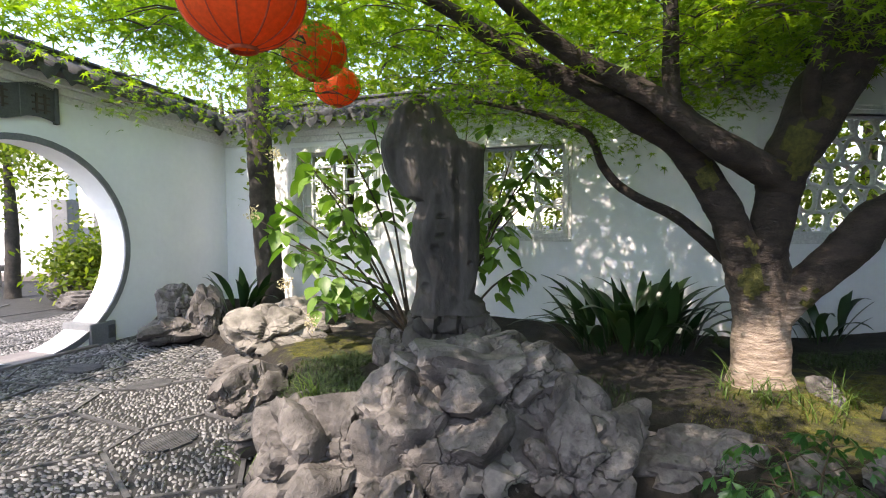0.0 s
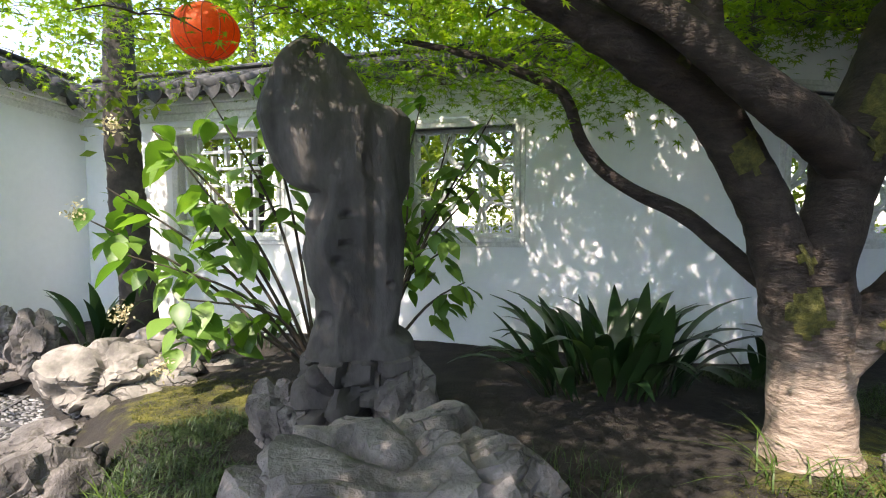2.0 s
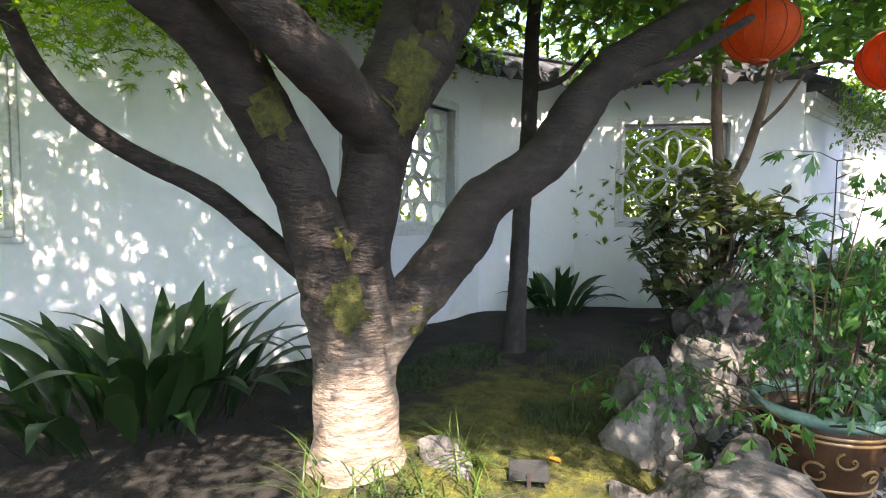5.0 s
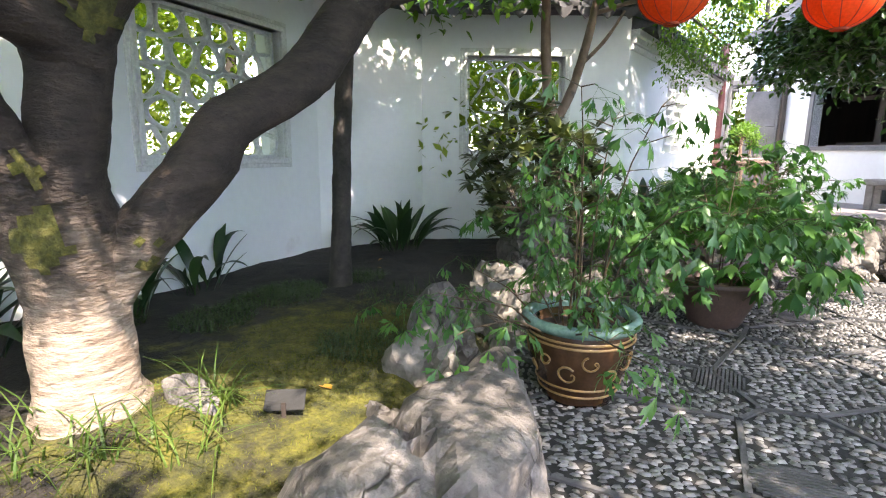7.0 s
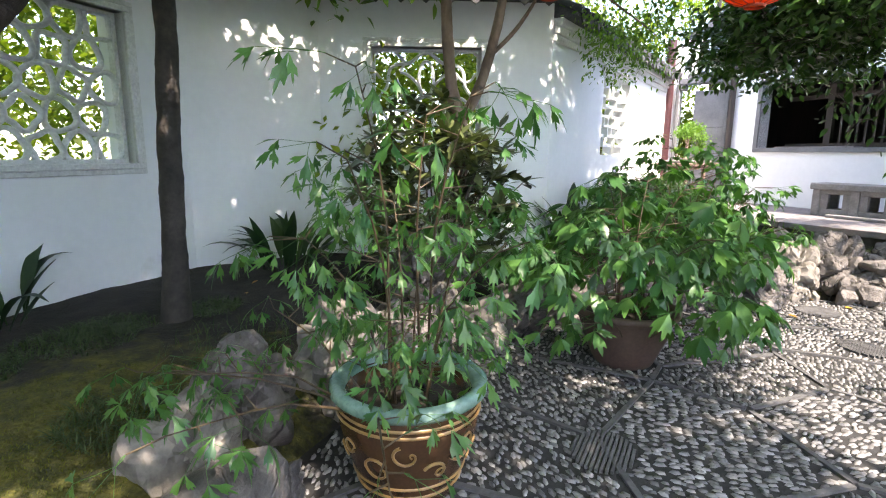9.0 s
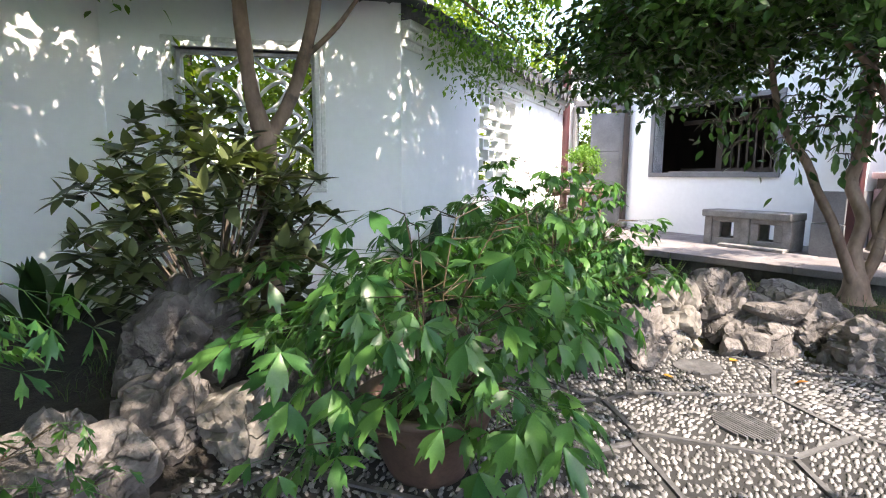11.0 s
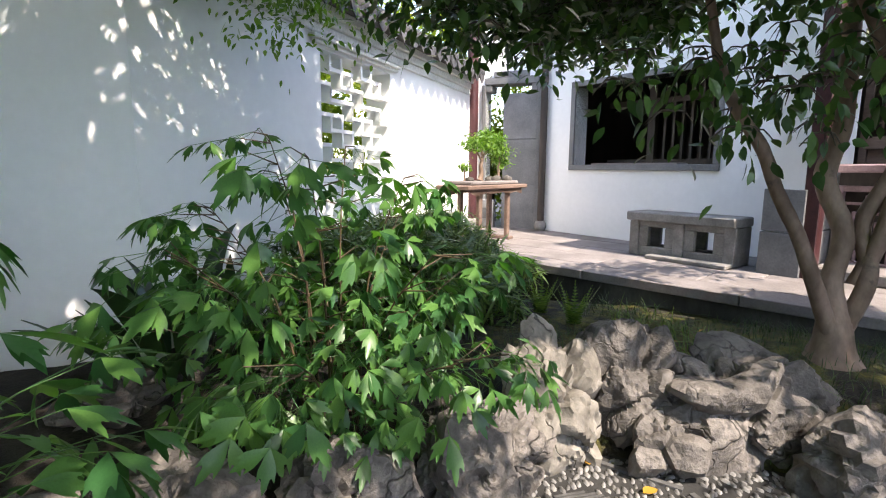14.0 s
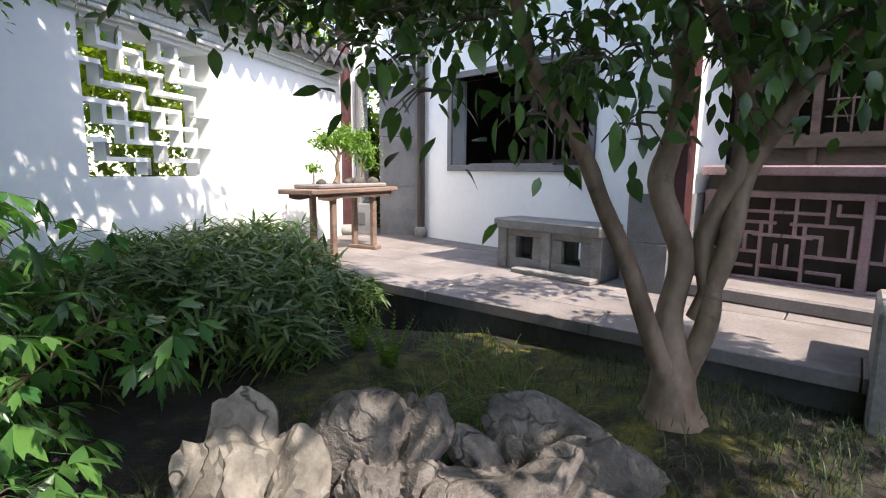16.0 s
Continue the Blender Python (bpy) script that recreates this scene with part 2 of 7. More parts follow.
SOIL = surface("potting_soil", (0.02, 0.015, 0.011), (0.05, 0.038, 0.028), 12, 70, 0.95, 0.6)
DEADLEAF = leaf_surface("fallen_leaf", (0.30, 0.12, 0.02), (0.45, 0.25, 0.04), 0.6, 0.2)
SLATE = surface("slate_plaque", (0.06, 0.065, 0.068), (0.10, 0.105, 0.11), 5, 60, 0.6, 0.1)
FLOWER = leaf_surface("flower_petal", (0.5, 0.42, 0.25), (0.65, 0.58, 0.40), 0.6, 0.4, (1, 1, 1))


def bed_surface():
    """Garden soil with moss spreading over it in patches."""
    m = surface("soil_and_moss", (0.009, 0.0075, 0.006), (0.027, 0.022, 0.016), 7, 60, 0.95, 0.9, depth=0.03)
    nt = m.node_tree
    bsdf = nt.nodes["Principled BSDF"]
    old = bsdf.inputs["Base Color"].links[0].from_socket
    attr = nt.nodes.new("ShaderNodeAttribute")
    attr.attribute_name = "moss"
    co = nt.nodes.new("ShaderNodeTexCoord").outputs["Object"]
    patch = noise_tex(nt, co, 4.5, 6.0, 0.65)
    add = nt.nodes.new("ShaderNodeMath")
    add.operation = "ADD"
    nt.links.new(attr.outputs["Fac"], add.inputs[0])
    nt.links.new(patch, add.inputs[1])
    f = ramp_between(nt, add.outputs[0], (0, 0, 0), (1, 1, 1), 0.78, 1.05)
    green = ramp_between(nt, noise_tex(nt, co, 9.0, 5.0, 0.7), (0.03, 0.036, 0.007), (0.13, 0.12, 0.018), 0.34, 0.68)
    green = mixed(nt, 0.8, green, ramp_between(nt, noise_tex(nt, co, 60.0, 6.0, 0.7), (0.4, 0.42, 0.4), (1.3, 1.3, 1.2), 0.3, 0.7), "MULTIPLY")
    nt.links.new(mixed(nt, f, old, green), bsdf.inputs["Base Color"])
    return m


BED = bed_surface()


# ---- gaps in the canopy ----
# where the sun comes down to the ground: x, y, radius
SUN_GAPS = [(7.3, 1.25, 0.12), (9.65, -2.0, 0.55), (8.95, -1.85, 0.2), (-0.25, 2.6, 0.22), (2.15, 3.15, 0.30), (2.6, 2.7, 0.18), (-1.45, 4.95, 0.40), (-0.75, 4.6, 0.30), (-2.1, 3.9, 0.42), (-1.7, 3.1, 0.3), (-0.55, 2.5, 0.26), (-2.6, 5.5, 0.35), (-0.2, 2.5, 0.16),
            (7.6, -0.35, 0.12), (-1.35, 4.2, 0.34), (-0.9, 3.6, 0.26), (-0.5, 5.9, 0.22), (-0.7, 5.25, 0.28), (7.5, 1.75, 0.18), (5.85, 1.8, 0.15), (4.1, 2.6, 0.15), (-1.95, 3.5, 0.25), (-2.1, 3.05, 0.18), (6.05, 3.5, 0.32), (-3.6, 3.4, 0.5), (6.95, -0.15, 0.22), (7.95, -1.55, 0.14), (7.5, 0.35, 0.25), (5.9, -0.6, 0.15), (9.6, -0.4, 0.3), (9.9, -1.6, 0.45), (10.6, 0.5, 0.35)]


def shades(p, level=0.10):
    """True where a spray may hang without closing one of the gaps."""
    along = p[2] / math.tan(SUN_ELEV)
    gx, gy = p[0] - SUN_FROM.x * along, p[1] - SUN_FROM.y * along
    if any(math.hypot(gx - x, gy - y) < r + 0.31 for x, y, r in SUN_GAPS):
        return False
    return noise.noise((gx * 0.8 + 3.1, gy * 0.8 + 1.7, 0.5)) + 0.4 * noise.noise((gx * 2.1, gy * 2.1, 7.5)) < level


# ---- builders ----
def mesh_of(name, V, F, material, smooth=True):
    me = bpy.data.meshes.new(name)
    V = np.asarray(V, dtype=np.float32)
    if isinstance(F, np.ndarray):
        n, k = F.shape
        me.vertices.add(len(V))
        me.vertices.foreach_set("co", V.ravel())
        me.loops.add(n * k)
        me.loops.foreach_set("vertex_index", F.astype(np.int32).ravel())
        me.polygons.add(n)
        me.polygons.foreach_set("loop_start", np.arange(0, n * k, k, dtype=np.int32))
        me.update(calc_edges=True)
    else:
        me.from_pydata([tuple(v) for v in V], [], F)
        me.update()
    me.materials.append(material)
    if smooth:
        me.polygons.foreach_set("use_smooth", np.ones(len(me.polygons), dtype=bool))
    return me


def mesh_bm(name, bm, material, smooth=False):
    me = bpy.data.meshes.new(name)
    bmesh.ops.recalc_face_normals(bm, faces=bm.faces)
    bm.to_mesh(me)
    bm.free()
    me.materials.append(material)
    if smooth:
        me.polygons.foreach_set("use_smooth", np.ones(len(me.polygons), dtype=bool))
    return me


def thing(name, label, category, group="", kind="", at=None, mesh=None):
    ob = new(name, mesh)
    if at is not None:
        ob.matrix_basis = at
    return tagged(ob, label, category, group, kind)


def part(name, mesh, parent, label="", at=None):
    ob = new(name, mesh)
    ob.parent = parent
    if at is not None:
        ob.matrix_basis = at
    return tagged(ob, label)


def box(bm, lo, hi, m=None, bevel=0.0):
    lo, hi = Vector(lo), Vector(hi)
    r = bmesh.ops.create_cube(bm, size=1.0)
    vs = r["verts"]
    bmesh.ops.scale(bm, vec=hi - lo, verts=vs)
    bmesh.ops.translate(bm, vec=(lo + hi) / 2, verts=vs)
    if bevel:
        es = list({e for v in vs for e in v.link_edges})
        r = bmesh.ops.bevel(bm, geom=es, offset=bevel, segments=1, affect="EDGES", clamp_overlap=True)
        vs = list({v for f in r["faces"] for v in f.verts} | {v for v in vs if v.is_valid})
    if m is not None:
        bmesh.ops.transform(bm, matrix=m, verts=vs)


def box_mesh(name, material, *boxes, bevel=0.0):
    bm = bmesh.new()
    for lo, hi in boxes:
        box(bm, lo, hi, bevel=bevel)
    return mesh_bm(name, bm, material)


def curve_pts(pts, step=0.06):
    """A smooth line through pts; each is x, y, z, radius."""
    P = np.array(pts, dtype=float)
    out = []
    for i in range(len(P) - 1):
        a, b, c, d = P[max(i - 1, 0)], P[i], P[i + 1], P[min(i + 2, len(P) - 1)]
        n = max(2, int(np.linalg.norm(c[:3] - b[:3]) / step))
        for k in range(n):
            t = k / n
            out.append(0.5 * (2 * b + (c - a) * t + (2 * a - 5 * b + 4 * c - d) * t * t + (3 * b - a - 3 * c + d) * t ** 3))
    out.append(P[-1])
    return np.array(out)


def tube(pts, seg=8, step=0.06, rough=0.0, closed=False, seed=0.0):
    P = curve_pts(pts, step) if not closed else np.array(pts, dtype=float)
    n = len(P)
    tan = np.gradient(P[:, :3], axis=0)
    if closed:
        tan = np.roll(P[:, :3], -1, 0) - np.roll(P[:, :3], 1, 0)
    tan /= np.linalg.norm(tan, axis=1)[:, None] + 1e-9
    side = np.cross(tan[0], (0.3, 0.2, 1.0) if abs(tan[0][2]) < 0.9 else (1.0, 0.0, 0.0))
    V = []
    for i in range(n):
        side = side - tan[i] * side.dot(tan[i])
        side /= np.linalg.norm(side) + 1e-9
        up = np.cross(tan[i], side)
        for k in range(seg):
            a = 2 * math.pi * k / seg
            w = side * math.cos(a) + up * math.sin(a)
            r = P[i, 3]
            if rough:
                q = P[i, :3] * 6 + w * 1.1 + seed
                r *= 1 + rough * noise.noise(q) + rough * 0.6 * noise.noise(q * 3.1)
            V.append(P[i, :3] + w * r)
    F = []
    last = n if closed else n - 1
    for i in range(last):
        j = (i + 1) % n
        for k in range(seg):
            l = (k + 1) % seg
            F.append((i * seg + k, i * seg + l, j * seg + l, j * seg + k))
    return np.array(V), np.array(F)


def joined(pieces):
    Vs, Fs, o = [], [], 0
    for V, F in pieces:
        Vs.append(V)
        Fs.append(np.asarray(F) + o)
        o += len(V)
    return np.concatenate(Vs), np.concatenate(Fs)


def rot_from(yaw, pitch, roll):
    """Stack of rotation matrices for arrays of angles in radians: roll about x, then pitch about y, then yaw about z."""
    cy, sy, cp, sp, cr, sr = np.cos(yaw), np.sin(yaw), np.cos(pitch), np.sin(pitch), np.cos(roll), np.sin(roll)
    R = np.empty((len(yaw), 3, 3))
    R[:, 0] = np.stack([cy * cp, cy * sp * sr - sy * cr, cy * sp * cr + sy * sr], 1)
    R[:, 1] = np.stack([sy * cp, sy * sp * sr + cy * cr, sy * sp * cr - cy * sr], 1)
    R[:, 2] = np.stack([-sp, cp * sr, cp * cr], 1)
    return R


def scattered(V, F, pos, yaw, pitch, roll, size):
    """Copies of one small shape, joined into a single array mesh."""
    V, F = np.asarray(V, float), np.asarray(F)
    R = rot_from(yaw, pitch, roll)
    W = np.einsum("nij,vj->nvi", R, V) * size[:, None, None] + pos[:, None, :]
    G = F[None] + (np.arange(len(pos)) * len(V))[:, None, None]
    return W.reshape(-1, 3), G.reshape(-1, F.shape[1])


def maple_shape():
    """Seven-lobed star leaf; stalk end at the origin, tip towards +x, unit length."""
    V, F = [(0.28, 0, 0.02)], []
    lobes = [(-150, 0.22), (-95, 0.38), (-50, 0.55), (0, 0.72), (50, 0.55), (95, 0.38), (150, 0.22)]
    ring = []
    for i, (a, r) in enumerate(lobes):
        an = radians(a)
        ring.append((0.28 + r * math.cos(an), r * math.sin(an), -0.10 * r))
        if i < len(lobes) - 1:
            mid = radians((a + lobes[i + 1][0]) / 2)
            ring.append((0.28 + 0.15 * math.cos(mid), 0.15 * math.sin(mid), 0.02))
    V += ring
    for i in range(1, len(ring)):
        F.append((0, i, i + 1))
    return np.array(V), np.array(F)


def oval_shape(w=0.42, n=4, droop=0.15, fold=0.08):
    """Oval leaf along +x, unit length, folded along the midrib."""
    V, F = [(0, 0, 0)], []
    for i in range(1, n):
        t = i / n
        h = 0.5 * w * math.sin(math.pi * t ** 0.8)
        z = -droop * t * t
        V += [(t, -h, z + fold * h * 2), (t, 0, z), (t, h, z + fold * h * 2)]
    V.append((1, 0, -droop))
    F += [(0, 1, 2), (0, 2, 3)]
    for i in range(n - 2):
        a, b = 1 + 3 * i, 4 + 3 * i
        F += [(a, b, b + 1), (a, b + 1, a + 1), (a + 1, b + 1, b + 2), (a + 1, b + 2, a + 2)]
    e, a = len(V) - 1, len(V) - 4
    F += [(a, e, a + 1), (a + 1, e, a + 2)]
    return np.array(V), np.array(F)


def lobed_shape(cut=0.0, wide=0.6):
    """Peony leaflet with three pointed lobes, along +x, unit length."""
    out = [(0, 0), (0.15, 0.10 - 0.4 * cut * 0.1), (0.33, 0.22 - 0.5 * cut * 0.2), (0.50, 0.30), (0.75, 0.30), (0.65, 0.19 - 0.1 * cut), (0.67, 0.14 - 0.06 * cut), (0.84, 0.10 - 0.03 * cut), (1.0, 0.0)]
    out = [(x, y * wide) for x, y in out]
    left = [(x, y, 0.18 * y - 0.22 * x * x) for x, y in out]
    right = [(x, -y, 0.18 * y - 0.22 * x * x) for x, y in out[1:-1]]
    mids = [(0.2, 0, -0.015), (0.42, 0, -0.045), (0.62, 0, -0.09)]
    V = left + right + mids
    F = []
    m0, m1, m2 = 16, 17, 18
    for s in (0, 1):
        g = (lambda i: i) if s == 0 else (lambda i: i if i in (0, 8) else i + 8)
        tri = [(0, 1, m0), (1, 2, m0), (2, m1, m0), (2, 3, m1), (3, 5, m1), (3, 4, 5), (5, 6, m1), (6, m2, m1), (6, 7, m2), (7, 8, m2)]
        for t in tri:
            t = tuple(i if i >= 16 else g(i) for i in t)
            F.append(t if s == 0 else t[::-1])
    return np.array(V), np.array(F)


MAPLE, OVAL, LOBED = maple_shape(), oval_shape(), lobed_shape()
CUT = lobed_shape(0.9, 0.5)
SPARE_OVAL, HIGH_OVAL = oval_shape(0.52, 2), oval_shape(0.44, 3)


def blades(base_pts, length, width, lean, seed, n=4):
    """Arching grass blades rooted at base_pts, as one array mesh."""
    rng = np.random.default_rng(seed)
    N = len(base_pts)
    yaw = rng.uniform(0, 2 * math.pi, N)
    L = length * rng.uniform(0.6, 1.15, N)
    le = lean * rng.uniform(0.3, 1.2, N)
    V = np.empty((N, 2 * n + 1, 3))
    for i in range(n + 1):
        t = i / n
        r = L * le * t * t
        z = L * (t - 0.45 * le * t ** 2.2)
        cx, cy = base_pts[:, 0] + np.cos(yaw) * r, base_pts[:, 1] + np.sin(yaw) * r
        w = width * (1 - t) ** 0.6 * 0.5
        if i < n:
            V[:, 2 * i] = np.stack([cx - np.sin(yaw) * w, cy + np.cos(yaw) * w, base_pts[:, 2] + z], 1)
            V[:, 2 * i + 1] = np.stack([cx + np.sin(yaw) * w, cy - np.cos(yaw) * w, base_pts[:, 2] + z], 1)
        else:
            V[:, 2 * n] = np.stack([cx, cy, base_pts[:, 2] + z], 1)
    F = []
    for i in range(n - 1):
        a = 2 * i
        F += [(a, a + 1, a + 3), (a, a + 3, a + 2)]
    F.append((2 * n - 2, 2 * n - 1, 2 * n))
    F = np.array(F)
    G = F[None] + (np.arange(N) * (2 * n + 1))[:, None, None]
    return V.reshape(-1, 3), G.reshape(-1, 3)


# ---- ground ----
BED_EDGE = [(-3.6, 5.95), (-3.2, 5.6), (-2.3, 5.2), (-1.8, 4.45), (-1.25, 3.7), (-1.0, 2.75), (-0.55, 2.2), (0.2, 2.15), (0.9, 2.3), (1.6, 1.95), (2.3, 1.65),
            (2.95, 2.2), (4.0, 2.35), (5.3, 2.05), (6.2, 1.4), (6.75, 0.8), (7.38, 0.15), (7.52, -0.6), (7.5, -1.4), (7.3, -2.6)]
KERB_A, KERB_B = Vector((9.95, 0.45)), Vector((8.30, -2.30))


def edge_gap(x, y):
    """Metres inside the bed (positive) or out on the paving (negative)."""
    best, sign = 1e9, 1
    for (ax, ay), (bx, by) in zip(BED_EDGE, BED_EDGE[1:]):
        dx, dy = bx - ax, by - ay
        t = max(0.0, min(1.0, ((x - ax) * dx + (y - ay) * dy) / (dx * dx + dy * dy)))
        d = math.hypot(x - ax - t * dx, y - ay - t * dy)
        if d < best:
            best, sign = d, 1 if dx * (y - ay) - dy * (x - ax) > 0 else -1
    if x < -3.6 or (y < -2.6 and x < 9) or x < -3.2 and y < 5.4:
        sign = -1
    return sign * best


def bed_height(x, y):
    g = edge_gap(x, y)
    if g < -0.12:
        return -0.08
    t = max(0.0, min(1.0, (g + 0.05) / 0.35))
    h = (t * t * (3 - 2 * t)) * 0.2
    h += 0.13 * math.exp(-((x - 2.0) ** 2 + (y - 3.0) ** 2) / 0.22) + 0.08 * math.exp(-((x - 8.2) ** 2 + (y + 1.2) ** 2) / 0.5)
    h += (0.035 * noise.noise((x * 1.3, y * 1.3, 0)) + 0.012 * noise.noise((x * 6, y * 6, 3))) * t
    return h if g > -0.02 else h - 0.08


def moss_amount(x, y):
    m = 0.48 * math.exp(-((x - 2.4) ** 2 + (y - 2.7) ** 2) / 1.3) + 0.45 * math.exp(-((x + 1.0) ** 2 + (y - 4.4) ** 2) / 0.5)
    m += 0.40 * math.exp(-((x - 3.4) ** 2 + (y - 3.0) ** 2) / 0.7) + 0.52 * math.exp(-((x - 8.5) ** 2 + (y + 0.5) ** 2) / 2.6)
    return m


def build_ground():
    nx, ny, x0, y0, s = 178, 140, -3.8, -3.0, 0.075
    V = [(x0 + i * s, y0 + j * s, bed_height(x0 + i * s, y0 + j * s)) for j in range(ny) for i in range(nx)]
    F = [(j * nx + i, j * nx + i + 1, (j + 1) * nx + i + 1, (j + 1) * nx + i)
         for j in range(ny - 1) for i in range(nx - 1)]
    keep = []
    for f in F:
        if max(V[k][2] for k in f) > -0.07:
            keep.append(f)
    me = mesh_of("planting_bed", V, np.array(keep), BED)
    at = me.attributes.new("moss", "FLOAT", "POINT")
    at.data.foreach_set("value", np.array([moss_amount(v[0], v[1]) for v in V], dtype=np.float32))
    thing("planting_bed", "dark garden soil with patches of yellow-green moss", "garden bed", kind="structure", mesh=me)
    g = 80.0
    ob = thing("ground", "dark mortar bed of the pebble paving", "paving", kind="structure",
               mesh=mesh_of("ground", [(-g, -g, 0), (g, -g, 0), (g, g, 0), (-g, g, 0)], np.array([(0, 1, 2, 3)]), MORTAR))
    return ob


GROUND = build_ground()

# ---- walls ----
THICK = 0.28
RUN = [Vector(p) for p in ((-3.0, 7.2), (2.85, 4.75), (5.1, 4.96), (6.27, 4.45), (7.45, 2.42), (13.0, 1.71))]


def seg_matrix(a, b):
    """Local x runs along the wall, y points behind it, z up."""
    d = (b - a).normalized()
    return Matrix(((d.x, -d.y, 0, a.x), (d.y, d.x, 0, a.y), (0, 0, 1, 0), (0, 0, 0, 1)))


def miter(i, run=RUN):
    """How far the back edge slides along the wall at point i."""
    if i == 0 or i == len(run) - 1:
        return 0.0
    a, b = (run[i] - run[i - 1]).normalized(), (run[i + 1] - run[i]).normalized()
    turn = math.atan2(a.x * b.y - a.y * b.x, a.dot(b))
    return -THICK * math.tan(turn / 2)


def prism(bm, foot, z0, z1):
    lo = [bm.verts.new((x, y, z0)) for x, y in foot]
    hi = [bm.verts.new((x, y, z1)) for x, y in foot]
    n = len(foot)
    bm.faces.new(lo[::-1])
    bm.faces.new(hi)
    for i in range(n):
        bm.faces.new((lo[i], lo[(i + 1) % n], hi[(i + 1) % n], hi[i]))


def wall_segment(name, i, height, holes=(), label="white plastered garden wall"):
    a, b = RUN[i], RUN[i + 1]
    L, m0, m1 = (b - a).length, miter(i), miter(i + 1)
    bm = bmesh.new()
    cuts = [0.0]
    for s0, s1, z0, z1 in holes:
        cuts += [s0, s1]
        foot = [(s0, 0), (s1, 0), (s1, THICK), (s0, THICK)]
        prism(bm, foot, 0, z0)
        prism(bm, foot, z1, height)
    cuts.append(L)
    for s0, s1 in zip(cuts[::2], cuts[1::2]):
        prism(bm, [(s0, 0), (s1, 0), (s1 + (m1 if s1 == L else 0), THICK), (s0 - (m0 if s0 == 0 else 0), THICK)], 0, height)
    bmesh.ops.remove_doubles(bm, verts=bm.verts, dist=0.0005)
    return thing(name, label, "wall", kind="structure", at=seg_matrix(a, b), mesh=mesh_bm(name, bm, PLASTER))


WINDOWS = [  # wall, left, right, sill, head
    (0, 1.22, 2.35, 1.14, 2.14), (0, 3.70, 4.62, 1.15, 2.08), (1, 0.36, 1.76, 1.15, 2.26), (3, 0.52, 1.62, 1.21, 2.28), (4, 1.71, 2.92, 1.23, 2.25)]
HEIGHTS = [2.5, 2.72, 2.72, 2.72, 2.58]
NAMES = ["wall_north", "wall_northeast", "wall_bend", "wall_east", "wall_lattice"]
for i in range(5):
    wall_segment(NAMES[i], i, HEIGHTS[i], [w[1:] for w in WINDOWS if w[0] == i])


def half_round(r, length, seg=6):
    V, F = [], []
    for j in (0, length):
        for k in range(seg + 1):
            a = math.pi * k / seg
            V.append((r * math.cos(a), -j, r * math.sin(a)))
    n = seg + 1
    for k in range(seg):
        F.append((k, k + 1, n + k + 1, n + k))
    V.append((0, -length, 0.0))
    for k in range(seg):
        F.append((n + k, n + k + 1, 2 * n, 2 * n))
    return np.array(V), [f if f[2] != f[3] else f[:3] for f in F]


def drip_mesh():
    bm = bmesh.new()
    pts = [(-0.095, 0.01), (-0.09, -0.035), (-0.06, -0.08), (0, -0.13), (0.06, -0.08), (0.09, -0.035), (0.095, 0.01), (0, -0.015)]
    f = [bm.verts.new((x, 0.0, z)) for x, z in pts]
    k = [bm.verts.new((x, 0.014, z)) for x, z in pts]
    bm.faces.new(f)
    bm.faces.new(k[::-1])
    for i in range(len(pts)):
        j = (i + 1) % len(pts)
        bm.faces.new((f[i], k[i], k[j], f[j]))
    return mesh_bm("drip_tile", bm, TILE)


V_, F_ = half_round(0.07, 0.40)
ROLL_ME = mesh_of("cover_tile", V_, F_, TILE)
DRIP_ME = drip_mesh()


def coping(at, length, label="dark grey tiled coping with pointed drip tiles on a white wall", mould=True, both=False):
    """Tiled wall cap: mouldings, sloped bed, cover tiles, drip tiles and a ridge."""
    top = thing("wall_coping", label, "wall coping", at=at)
    y0, y1 = -0.02, THICK + 0.02
    if mould:
        part("moulding", box_mesh("moulding", TRIM, ((0, -0.035, -0.22), (length, 0, -0.15)), ((0, -0.065, -0.15), (length, 0, -0.075)), ((0, -0.10, -0.075), (length, 0, 0.0)), bevel=0.008), top, "white stepped moulding")
    mid = THICK / 2
    V = [(0, -0.24, 0.0), (length, -0.24, 0.0), (length, -0.24, 0.03), (0, -0.24, 0.03), (0, mid, 0.20), (length, mid, 0.20), (0, mid, 0.0), (length, mid, 0.0),
         (0, 2 * mid + 0.24, 0.03), (length, 2 * mid + 0.24, 0.03), (0, 2 * mid + 0.24, 0), (length, 2 * mid + 0.24, 0)]
    F = [(0, 1, 2, 3), (3, 2, 5, 4), (0, 6, 7, 1), (4, 5, 9, 8), (8, 9, 11, 10), (6, 10, 11, 7), (0, 3, 4, 8, 10, 6), (1, 7, 11, 9, 5, 2)]
    part("tile_bed", mesh_of("tile_bed", V, F, TILE, False), top)
    part("ridge", box_mesh("ridge", TILE, ((0, mid - 0.07, 0.17), (length, mid + 0.07, 0.27)), ((0, mid - 0.09, 0.27), (length, mid + 0.09, 0.31)), bevel=0.012), top)
    slope = math.atan2(0.17, mid + 0.24)
    n = int(length / 0.215)
    for k in range(n + 1):
        x = min(max(0.06, k * length / max(n, 1)), length - 0.06)
        part("cover_tile", ROLL_ME, top, at=Matrix.Translation((x, mid - 0.03, 0.195)) @ Matrix.Rotation(slope, 4, "X"))
        if k < n:
            part("drip_tile", DRIP_ME, top, at=Matrix.Translation((x + 0.5 * length / n, -0.262, 0.035)))
    return top


